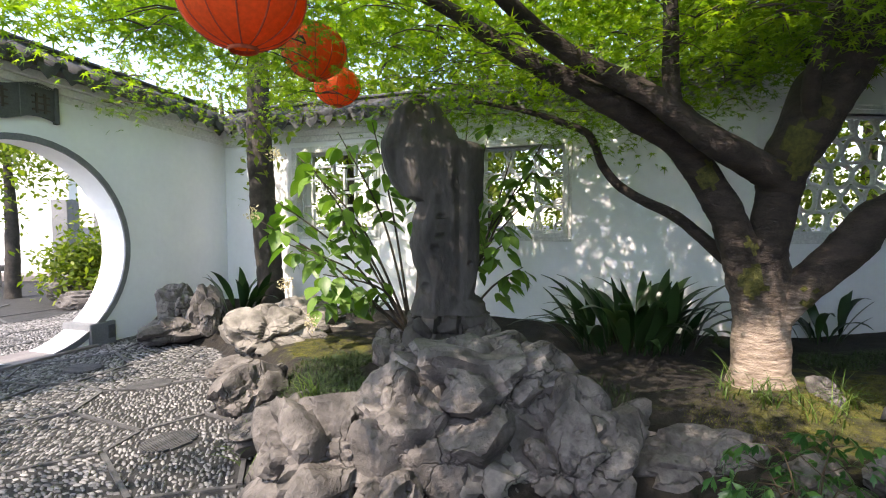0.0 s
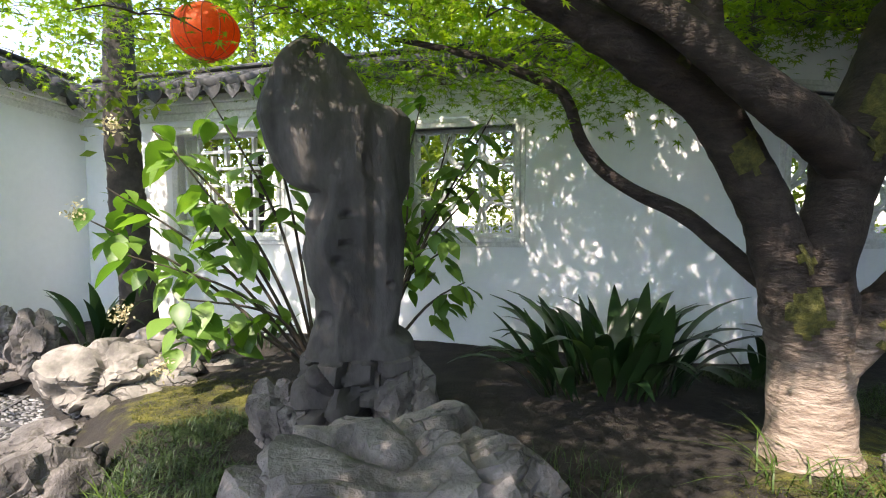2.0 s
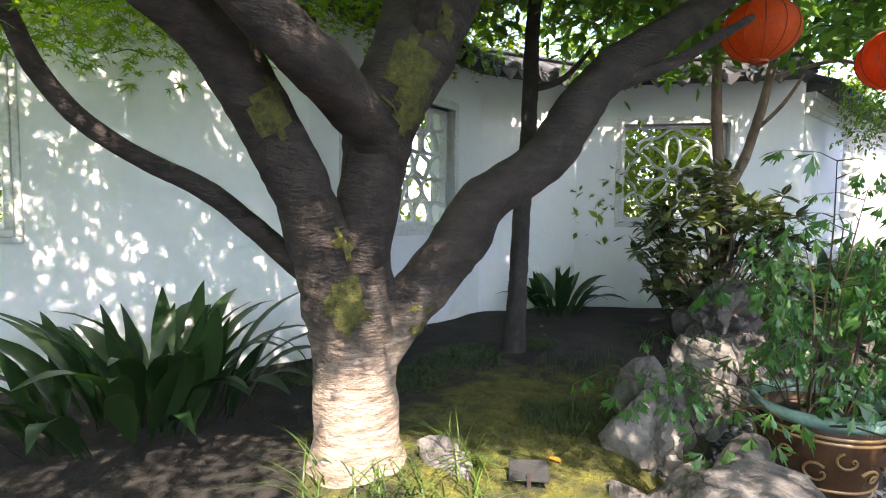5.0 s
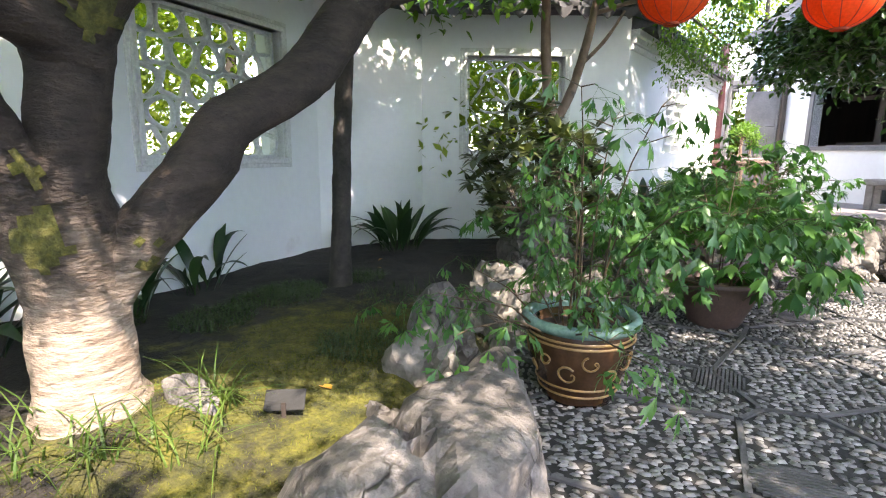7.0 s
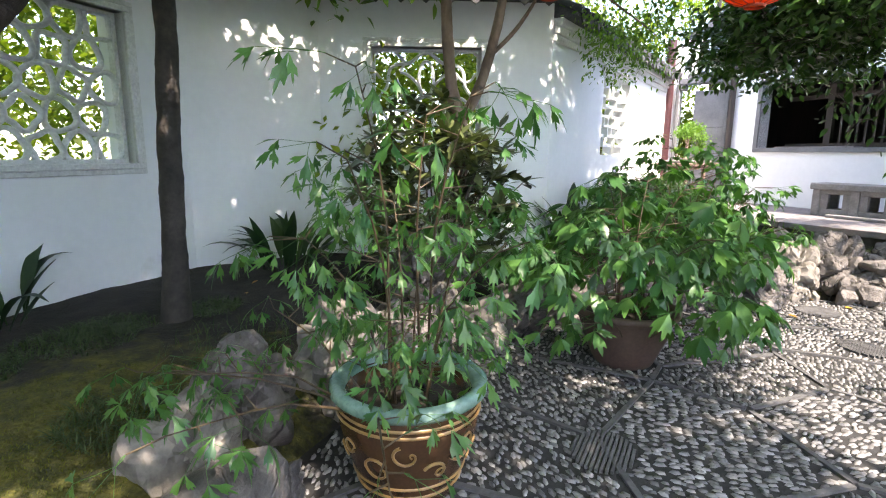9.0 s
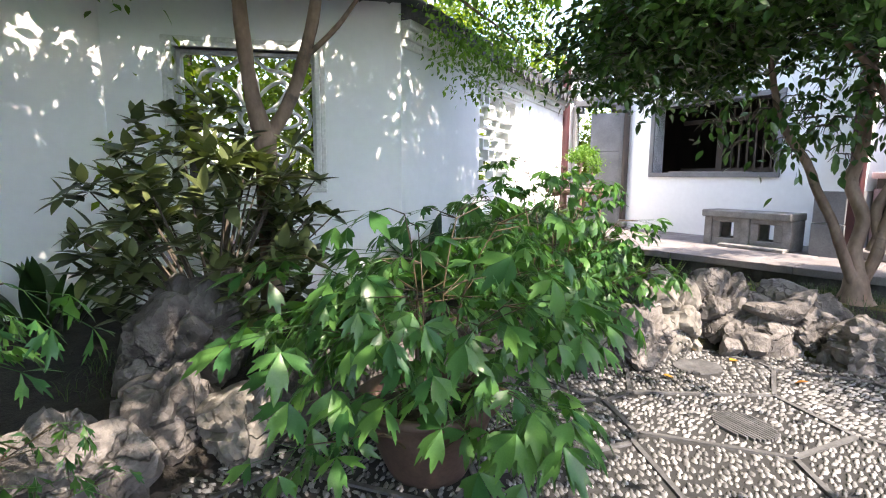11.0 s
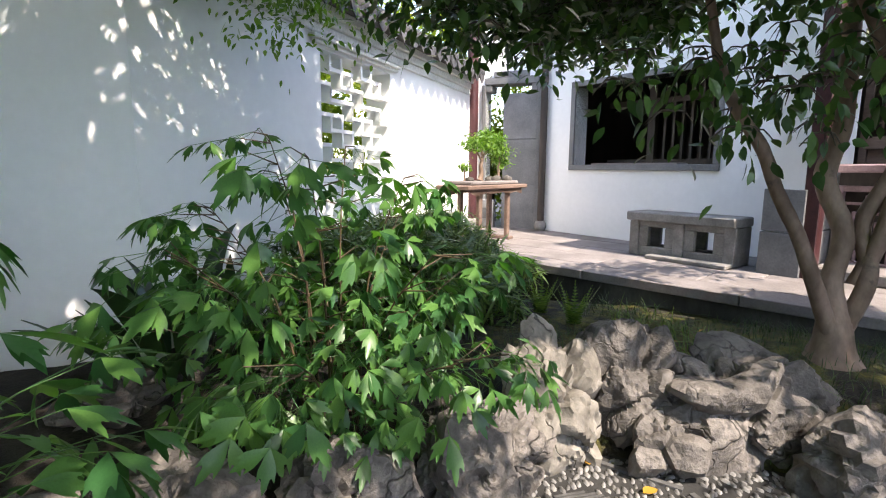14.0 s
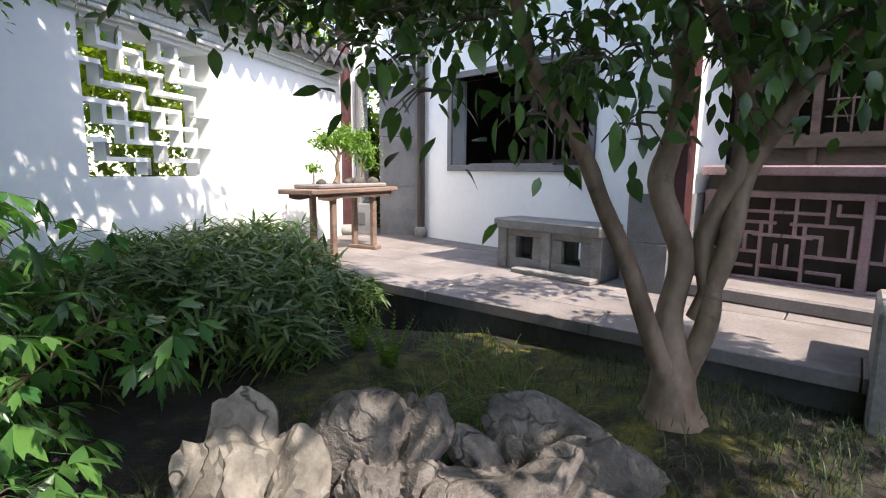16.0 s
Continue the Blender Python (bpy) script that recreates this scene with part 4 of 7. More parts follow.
    for x, y, z, r in ((1.88, 2.92, 0.94, 0.085), (2.0, 2.76, 1.66, 0.11), (2.16, 2.88, 0.86, 0.06), (1.60, 2.92, 1.55, 0.07), (2.08, 2.72, 1.86, 0.085), (1.86, 2.94, 1.15, 0.06), (1.3, 2.88, 1.9, 0.06)):
        moss_patch(tree, (x, y, z), r)
    rng = np.random.default_rng(11)
    cents, high = [], []
    while len(cents) < 560 or len(high) < 700:
        x, y = rng.uniform(-5.4, 4.8), rng.uniform(-1.8, 5.7)
        d = math.hypot((x - 1.0) / 1.35, y - 3.0)
        lo = 2.12 + 0.10 * rng.uniform() + (0.0 if y > 2.2 else 0.25)
        if x > 2.4:
            lo += 0.15 + 0.35 * min(1, (x - 2.4))
        zl = lo + 0.7 * rng.uniform() ** 1.4
        if len(cents) < 560 and x > -3.4 and y > 0.2 and not (x < -0.9 and y > 4.4) and not (-1.4 < x < -0.3 and y > 3.5 and zl < 2.8) and shades((x, y, zl), 0.6):
            cents.append((x, y, zl))
        # high sprays thickened for shade; those far left are added out of view
        z = rng.uniform(2.9, max(3.5, 4.3 - 0.3 * d))
        if len(high) < 700 and (d < 3.5 or -4.6 < x < -1.6 and 0 < y < 2.4) and shades((x, y, z), 0.2):
            high.append((x, y, z))
    V, F = sprays(cents, 52, 0.34, MAPLE, 0.08, 0.35, 0.3, 12)
    part("crown", mesh_of("crown", V, F, MAPLE_LEAF, False), tree, "bright green star-shaped maple leaves")
    V, F = sprays(high, 28, 0.36, MAPLE, 0.165, 0.3, 0.2, 15)
    part("upper_crown", mesh_of("upper_crown", V, F, MAPLE_LEAF, False), tree, "bright green star-shaped maple leaves")
    V, F = twigs(cents, 0.3, 13)
    part("twig", mesh_of("twig", V, F, TWIG), tree)
    low = [(0.95, 3.35, 1.86), (0.75, 3.3, 1.9), (1.12, 3.4, 1.78), (0.55, 3.2, 1.98), (1.2, 3.5, 1.9), (1.38, 3.3, 1.83), (0.2, 3.0, 2.05), (-0.9, 2.4, 2.1), (-1.3, 2.3, 2.12), (-1.7, 2.5, 2.1), (-1.5, 2.8, 2.15)]
    V, F = sprays(low, 30, 0.2, MAPLE, 0.07, 0.4, 0.45, 14)
    tagged(part("low_spray", mesh_of("low_spray", V, F, MAPLE_LEAF, False), tree), kind="stuff")
    return tree


maple_tree()


def small_trunk_tree(name, label, pts, material, crown=(), per=40, leaf=OVAL, leaf_mat=None, size=0.07, seed=1, extra=(), radius=0.3):
    tree = thing(name, label, "tree", at=pose(0, 0, 0))
    limb_part("trunk", pts, tree, material, 12, 0.12, seed)
    for k, e in enumerate(extra):
        limb_part("limb", e, tree, material, 9, 0.12, seed + 2.0 * k)
    if len(crown):
        V, F = sprays(crown, per, radius, leaf, size, 0.5, 0.3, seed, 0.12)
        part("crown", mesh_of("crown", V, F, leaf_mat, False), tree)
        V, F = twigs(crown, radius, seed + 5)
        tagged(part("twig", mesh_of("twig", V, F, TWIG), tree), kind="stuff")
    return tree


def cloud(n, lo, hi, seed):
    rng = np.random.default_rng(seed)
    return np.stack([rng.uniform(a, b, n) for a, b in zip(lo, hi)], 1)


def clumped(n, lo, hi, seed, keep=0.3):
    """Spray centers with gaps that let the sun through in patches."""
    out = [p for p in cloud(n * 4, lo, hi, seed) if shades(p, keep)]
    return np.array(out[:n])


# crown widened above the visible part to keep sun off the walls
small_trunk_tree("slim_tree", "slim dark trunk standing against the white wall", [(4.04, 3.80, 0.1, 0.10), (4.06, 3.79, 0.5, 0.075), (4.08, 3.77, 1.3, 0.065), (4.09, 3.73, 1.9, 0.06), (4.1, 3.72, 2.6, 0.055), (4.15, 3.7, 3.4, 0.04)], DARK_BARK,
                 clumped(340, (2.2, 0.8, 2.75), (6.4, 4.4, 4.2), 21, 0.6), 40, HIGH_OVAL, BROAD_LEAF, 0.145, 22, [[(4.1, 3.72, 2.2, 0.03), (4.35, 3.6, 2.3, 0.025), (4.6, 3.5, 2.55, 0.015)]])
small_trunk_tree("corner_tree", "mossy dark tree trunk in the corner of the white walls", [(-2.12, 6.28, 0.1, 0.20), (-2.1, 6.28, 0.5, 0.155), (-2.16, 6.28, 1.3, 0.15), (-2.2, 6.28, 2.2, 0.145), (-2.2, 6.3, 3.4, 0.11)], DARK_BARK,
                 cloud(70, (-3.6, 5.3, 2.5), (-0.9, 7.2, 3.8), 23), 50, MAPLE, MAPLE_LEAF, 0.08, 24)
# crown stretched metres past the trunk, unseen overhead, to shade paving and plants
small_trunk_tree("twin_stem_tree", "light brown tree forking into two smooth stems by the wall", [(6.12, 2.78, 0.1, 0.09), (6.13, 2.80, 0.6, 0.075), (6.18, 2.85, 1.2, 0.07), (6.2, 2.87, 1.5, 0.075), (6.15, 2.92, 1.8, 0.05), (6.1, 2.95, 2.4, 0.045), (6.1, 2.95, 3.2, 0.03)], SMOOTH_BARK,
                 clumped(700, (1.2, -2.6, 3.1), (8.6, 3.9, 4.8), 25), 54, SPARE_OVAL, BROAD_LEAF, 0.137, 26, [[(6.2, 2.87, 1.48, 0.055), (6.32, 2.76, 1.75, 0.048), (6.42, 2.68, 2.1, 0.045), (6.46, 2.6, 2.5, 0.04), (6.5, 2.5, 3.2, 0.025)], [(6.40, 2.7, 2.05, 0.02), (6.55, 2.5, 2.3, 0.018), (6.7, 2.35, 2.6, 0.012)], [(6.46, 2.6, 2.55, 0.025), (7.0, 2.1, 2.75, 0.018), (7.6, 1.75, 2.6, 0.012), (8.1, 1.5, 2.45, 0.006)]])
V_, F_ = sprays(cloud(46, (7.1, 1.3, 2.12), (8.4, 2.05, 2.75), 61), 46, 0.2, OVAL, 0.055, 0.6, 0.6, 62, 0.1)
tagged(part("low_spray", mesh_of("low_spray", V_, F_, BROAD_LEAF, False), bpy.data.objects["twin_stem_tree"], "small light green hanging leaves"), kind="stuff")


def camellia_tree():
    x, y = 8.23, -1.24
    extra = [
        [(8.2, -1.22, 0.42, 0.055), (8.18, -1.12, 0.66, 0.048), (8.22, -1.02, 0.95, 0.044), (8.28, -0.92, 1.18, 0.04), (8.24, -0.82, 1.40, 0.042), (8.20, -0.66, 1.62, 0.036), (8.24, -0.58, 1.85, 0.034), (8.1, -0.45, 2.3, 0.02)],
        [(8.24, -1.28, 0.45, 0.055), (8.22, -1.36, 0.75, 0.052), (8.30, -1.34, 1.02, 0.046), (8.27, -1.45, 1.35, 0.05), (8.34, -1.48, 1.75, 0.042), (8.3, -1.45, 2.2, 0.03), (8.25, -1.4, 2.7, 0.02)],
        [(8.26, -1.32, 0.7, 0.048), (8.22, -1.40, 0.98, 0.048), (8.27, -1.46, 1.25, 0.042), (8.2, -1.54, 1.5, 0.044), (8.14, -1.68, 1.74, 0.040), (8.0, -1.9, 1.93, 0.035), (7.8, -2.4, 2.15, 0.02)],
        [(8.3, -1.45, 1.6, 0.04), (8.2, -1.3, 1.85, 0.035), (8.05, -1.1, 2.1, 0.03), (7.8, -0.8, 2.3, 0.015)]]
    extra = [[(*p[:3], p[3] * 0.86) for p in pts] for pts in extra]
    rng = np.random.default_rng(31)
    cents = []
    while len(cents) < 520:
        p = np.array([rng.uniform(6.6, 9.6), rng.uniform(-3.4, 1.2), rng.uniform(1.75, 3.3)])
        d = math.hypot((p[0] - 8.1) / 1.5, (p[1] + 0.9) / 2.1)
        if d > 1 or p[2] < 2.12 + 0.2 * (1 - d) + (0.2 if p[0] < 7.4 else 0) or p[2] > 3.3 - 0.8 * d:
            continue
        if not shades(p, 0.5):
            continue
        cents.append(p)
    hang = [(8.15, -0.55, 1.75), (8.2, -0.65, 1.6), (8.1, -0.45, 1.9), (8.3, -0.95, 1.7), (8.35, -0.8, 1.5), (8.25, -1.1, 1.75), (8.3, -0.9, 1.9), (8.0, -1.5, 1.75), (7.9, -1.9, 1.7), (8.3, -1.7, 1.75), (8.45, -1.15, 1.55), (8.5, -1.3, 1.8), (7.75, -0.3, 1.55), (7.75, -0.05, 1.7), (7.8, -0.6, 1.48), (7.85, -0.95, 1.45), (7.8, -0.8, 1.65), (7.8, 0.3, 1.88), (7.7, 0.6, 1.98), (8.0, -0.2, 1.72), (8.1, -1.35, 1.52), (8.0, -1.6, 1.62), (7.9, -0.45, 1.8), (7.9, -1.2, 1.7), (8.1, -0.1, 1.9), (8.05, -1.9, 1.75)]
    # extra sprays off to the south-west, unseen, added to shade the rocks and soil
    cents += [tuple(p) for p in cloud(260, (5.1, -4.3, 2.9), (7.9, -1.8, 3.9), 77) if shades(p, 0.6)]
    tree = small_trunk_tree("camellia_tree", "camellia tree with several smooth pale stems and glossy dark leaves", [(x, y, 0.1, 0.22), (x, y, 0.24, 0.165), (x, y, 0.33, 0.115), (x, y, 0.46, 0.085), (8.28, -1.22, 0.7, 0.058), (8.30, -1.26, 0.95, 0.05), (8.38, -1.18, 1.25, 0.052), (8.40, -1.24, 1.55, 0.045), (8.45, -1.25, 2.0, 0.04), (8.5, -1.3, 2.8, 0.02)], SMOOTH_BARK,
                            cents, 44, oval_shape(0.47, 3, 0.15), CAMELLIA_LEAF, 0.095, 32, extra, radius=0.28)
    hang += [tuple(p) for p in cloud(34, (7.75, -2.4, 1.72), (8.6, -0.5, 2.15), 78)] + [tuple(p) for p in cloud(60, (7.7, -3.0, 1.78), (8.7, -1.3, 2.4), 79) if shades(p, 2.0)] + [tuple(p) for p in cloud(56, (8.1, -3.3, 1.75), (9.1, -1.7, 2.6), 80) if shades(p, 2.0)]
    V, F = sprays(hang, 15, 0.17, oval_shape(0.48, 4, 0.15), 0.10, 0.6, 0.9, 34, 0.1)
    W, G = twigs(hang, 0.17, 35, 0.006, 4)
    tagged(part("hanging_twig", mesh_of("hanging_twig", W, G, TWIG), tree), kind="stuff")
    tagged(part("low_spray", mesh_of("low_spray", V, F, CAMELLIA_LEAF, False), tree, "glossy drooping camellia leaves"), kind="stuff")


camellia_tree()

# ---- openwork windows ----
def window_frame(at, s0, s1, z0, z1, name, label):
    """Stepped plaster frame round an opening; lattice parts are added to it."""
    top = thing(name, label, "window", kind="structure", at=at)
    for k, (a, b, y0, y1) in enumerate(((0.0, 0.045, -0.028, 0.10), (0.045, 0.085, -0.014, 0.05))):
        m = box_mesh("window_frame", TRIM, ((s0 - b, y0, z1 + a), (s1 + b, y1, z1 + b)), ((s0 - b, y0, z0 - b), (s1 + b, y1, z0 - a)),
                     ((s0 - b, y0, z0 - a), (s0 - a, y1, z1 + a)), ((s1 + a, y0, z0 - a), (s1 + b, y1, z1 + a)), bevel=0.006)
        part("window_frame", m, top, "grey-white stepped plaster frame")
    w = 0.028
    part("inner_frame", box_mesh("inner_frame", LATTICE, ((s0, 0.08, z0), (s1, 0.15, z0 + w)), ((s0, 0.08, z1 - w), (s1, 0.15, z1)), ((s0, 0.08, z0 + w), (s0 + w, 0.15, z1 - w)), ((s1 - w, 0.08, z0 + w), (s1, 0.15, z1 - w))), top)
    return top


def loop_mesh(name, fn, n=40, r=0.016):
    pts = [(*fn(2 * math.pi * k / n), r) for k in range(n)]
    V, F = tube([(x, 0, z, r) for x, z, r in pts], 6, closed=True)
    V[:, 1] *= 1.6
    return mesh_of(name, V, F, LATTICE)


def flower(r, lobes, depth, turn=0.0):
    return lambda a: (r * (1 + depth * math.cos(lobes * (a + turn))) * math.cos(a), r * (1 + depth * math.cos(lobes * (a + turn))) * math.sin(a))


def w_at(i):
    return seg_matrix(RUN[WINDOWS[i][0]], RUN[WINDOWS[i][0] + 1])


def open_windows():
    # key-pattern grid
    _, s0, s1, z0, z1 = WINDOWS[0]
    w = window_frame(w_at(0), s0, s1, z0, z1, "window_1", "white openwork window with a square key lattice")
    nx, nz = 7, 6
    cx, cz = (s1 - s0) / nx, (z1 - z0) / nz
    hor = box_mesh("lattice_bar", LATTICE, ((-cx * 0.78, 0.09, -0.014), (cx * 0.78, 0.14, 0.014)))
    ver = box_mesh("lattice_bar", LATTICE, ((-0.014, 0.088, -cz * 0.78), (0.014, 0.142, cz * 0.78)))
    for i in range(1, nx):
        for j in range(1, nz):
            m = Matrix.Translation((s0 + i * cx, 0, z0 + j * cz))
            part("lattice_bar", hor if (i + j) % 2 else ver, w, at=m)
    # flower loops
    _, s0, s1, z0, z1 = WINDOWS[1]
    w = window_frame(w_at(1), s0, s1, z0, z1, "window_2", "white openwork window of flower-shaped loops")
    big, small, ring = loop_mesh("lattice_loop", flower(0.15, 4, 0.16, 0.785)), loop_mesh("lattice_loop", flower(0.075, 5, 0.1)), loop_mesh("lattice_loop", flower(0.055, 1, 0))
    dx, dz = (s1 - s0) / 3, (z1 - z0) / 3
    for i in range(3):
        for j in range(3):
            part("lattice_loop", big, w, at=Matrix.Translation((s0 + dx * (i + 0.5), 0.115, z0 + dz * (j + 0.5))))
    for i in range(4):
        for j in range(4):
            part("lattice_loop", small if 0 < i < 3 and 0 < j < 3 else ring, w, at=Matrix.Translation((min(max(s0 + dx * i, s0 + 0.06), s1 - 0.06), 0.115, min(max(z0 + dz * j, z0 + 0.06), z1 - 0.06))))
    # cloud scales
    _, s0, s1, z0, z1 = WINDOWS[2]
    w = window_frame(w_at(2), s0, s1, z0, z1, "window_3", "white openwork window of rounded cloud-shaped cells")
    cloud_a, cloud_b = loop_mesh("lattice_loop", flower(0.112, 3, 0.10, 0.4), r=0.019), loop_mesh("lattice_loop", flower(0.105, 4, 0.13, 0.2), r=0.019)
    rows = 5
    for j in range(rows):
        n = 6 if j % 2 == 0 else 5
        for i in range(n):
            x = s0 + (s1 - s0) * ((i + 0.5) / 6 if j % 2 == 0 else (i + 1) / 6)
            z = z0 + (z1 - z0) * (j + 0.5) / rows
            part("lattice_loop", cloud_a if (i + j) % 3 else cloud_b, w, at=Matrix.Translation((x, 0.115, z)) @ Matrix.Rotation(1.1 * i + 0.7 * j, 4, "Y"))
    # one big blossom
    _, s0, s1, z0, z1 = WINDOWS[3]
    w = window_frame(w_at(3), s0, s1, z0, z1, "window_4", "white openwork window with one large blossom of curved ribs")
    c, zc = (s0 + s1) / 2, (z0 + z1) / 2
    hub, petal = loop_mesh("lattice_loop", flower(0.075, 1, 0), r=0.018), loop_mesh("lattice_loop", lambda a: (0.075 * math.sin(a), 0.25 + 0.17 * math.cos(a)), r=0.016)
    rim, corner = loop_mesh("lattice_loop", flower(0.47, 8, 0.07), 80, 0.018), loop_mesh("lattice_loop", flower(0.16, 4, 0.12), r=0.016)
    part("lattice_loop", hub, w, at=Matrix.Translation((c, 0.115, zc)))
    part("lattice_loop", rim, w, at=Matrix.Translation((c, 0.115, zc)))
    for k in range(8):
        part("lattice_loop", petal, w, at=Matrix.Translation((c, 0.115, zc)) @ Matrix.Rotation(k * math.pi / 4, 4, "Y"))
    for x in (s0 + 0.14, s1 - 0.14):
        for z in (z0 + 0.14, z1 - 0.14):
            part("lattice_loop", corner, w, at=Matrix.Translation((x, 0.115, z)))
    # pinwheel of deep white boards
    _, s0, s1, z0, z1 = WINDOWS[4]
    w = thing("window_5", "white openwork window of deep interlocking boards", "window", kind="structure", at=w_at(4))
    nx, nz = 7, 8
    cx, cz = (s1 - s0) / nx, (z1 - z0) / nz
    t = 0.016
    hor = box_mesh("lattice_board", PLASTER, ((-t, 0.02, -t), (2 * cx + t, 0.13, t)))
    stub = box_mesh("lattice_board", PLASTER, ((0, 0.02, -t), (cx, 0.13, t)))
    ver = box_mesh("lattice_board", PLASTER, ((-t, 0.022, t), (t, 0.128, cz - t)))
    shift = [0, 1, 2, 1]
    for j in range(nz + 1):
        for k in range(-2, 4):
            i = 3 * k + shift[j % 4]
            if 0 < j < nz:
                if i >= 0 and i + 2 <= nx:
                    part("lattice_board", hor, w, at=Matrix.Translation((s0 + i * cx, 0, z0 + j * cz)))
                elif i == -1 or i + 1 == nx:
                    part("lattice_board", stub, w, at=Matrix.Translation((s0 + max(i, 0) * cx, 0, z0 + j * cz)))
            for ii, jj in ((i, j), (i + 2, j - 1)):
                if 0 < ii < nx and 0 <= jj < nz:
                    part("lattice_board", ver, w, at=Matrix.Translation((s0 + ii * cx, 0, z0 + jj * cz)))
    part("window_hood", box_mesh("window_hood", TRIM, ((s0 - 0.12, -0.04, z1 + 0.03), (s1 + 0.12, 0, z1 + 0.06)), ((s0 - 0.16, -0.07, z1 + 0.06), (s1 + 0.16, 0, z1 + 0.09)), bevel=0.006), w)


open_windows()


def plaque():
    p = thing("plaque", "dark slate plaque shaped like an unrolled scroll above the moon gate", "plaque", at=GATE_M @ Matrix.Translation((GATE_S - 0.2, 0, 2.38)))
    bm = bmesh.new()
    n, w = 24, 0.50
    front = []
    for y in (-0.035, -0.001):
        lo, hi = [], []
        for k in range(n + 1):
            x = -w + 2 * w * k / n
            dz = 0.035 * math.sin(3 * math.pi * k / n)
            lo.append(bm.verts.new((x, y, -0.15 + dz)))
            hi.append(bm.verts.new((x, y, 0.15 + dz)))
        front.append((lo, hi))
    for k in range(n):
        (l0, h0), (l1, h1) = front
        bm.faces.new((l0[k], l0[k + 1], h0[k + 1], h0[k]))
        bm.faces.new((l0[k], l1[k], l1[k + 1], l0[k + 1]))
        bm.faces.new((h0[k], h0[k + 1], h1[k + 1], h1[k]))
    body = part("panel", mesh_bm("panel", bm, SLATE), p)
    for x in (-w, w):
        part("scroll_end", box_mesh("scroll_end", SLATE, ((x - 0.02, -0.055, -0.17), (x + 0.02, 0.0, 0.17)), bevel=0.008), p)
    for k, x in enumerate((-0.38, 0.0, 0.36)):
        bars = [((x - 0.08, -0.042, z - 0.008), (x + 0.08, -0.034, z + 0.008)) for z in (-0.06, 0.0, 0.06)] + [((x - 0.01 + d, -0.044, -0.09), (x + 0.01 + d, -0.034, 0.09)) for d in (-0.04, 0.035)]
        part("character", box_mesh("character", DARKWOOD, *bars), body, "carved strokes, not legible")
    for x in (-0.19, 0.18):
        part("joint", box_mesh("joint", GREYSTONE, ((x - 0.004, -0.038, -0.15), (x + 0.004, -0.034, 0.15))), p)


plaque()


# ---- hall and walkway beyond the kerb ----
FLOOR_Z = 0.42
HALL = seg_matrix(Vector((12.85, 0.66)), Vector((12.85 - 0.62, 0.66 - 0.785)))
KERB = seg_matrix(Vector((11.0, 2.2)), Vector((8.30, -2.30)))
KERB_L = 5.9


def walkway():
    bm = bmesh.new()
    prism(bm, [(0, 0.07), (KERB_L, 0.07), (KERB_L, 5.0), (-1.5, 5.0), (-1.5, 1.2), (0, 1.2)], 0, FLOOR_Z - 0.03)
    floor = thing("walkway_floor", "raised walkway of grey stone slabs with a kerb", "floor", kind="structure", at=KERB, mesh=mesh_bm("walkway_floor", bm, STONE_DARK))
    rng = random.Random(5)
    y = 0.0
    for row in range(7):
        d = 0.34 if row == 0 else 0.52
        x, length = -1.4 if row > 2 else 0.0, 1.25 if row == 0 else 0.95
        x -= rng.uniform(0, 0.5) if row else 0
        me = box_mesh("slab", SLAB, ((0, 0, FLOOR_Z - (0.075 if row == 0 else 0.03)), (length - 0.008, d - 0.008, FLOOR_Z)), bevel=0.005)
        while x < KERB_L - 0.1:
            part("slab", me, floor, at=Matrix.Translation((x, y, rng.uniform(-0.002, 0.002))))
            x += length
        y += d
    return floor


walkway()


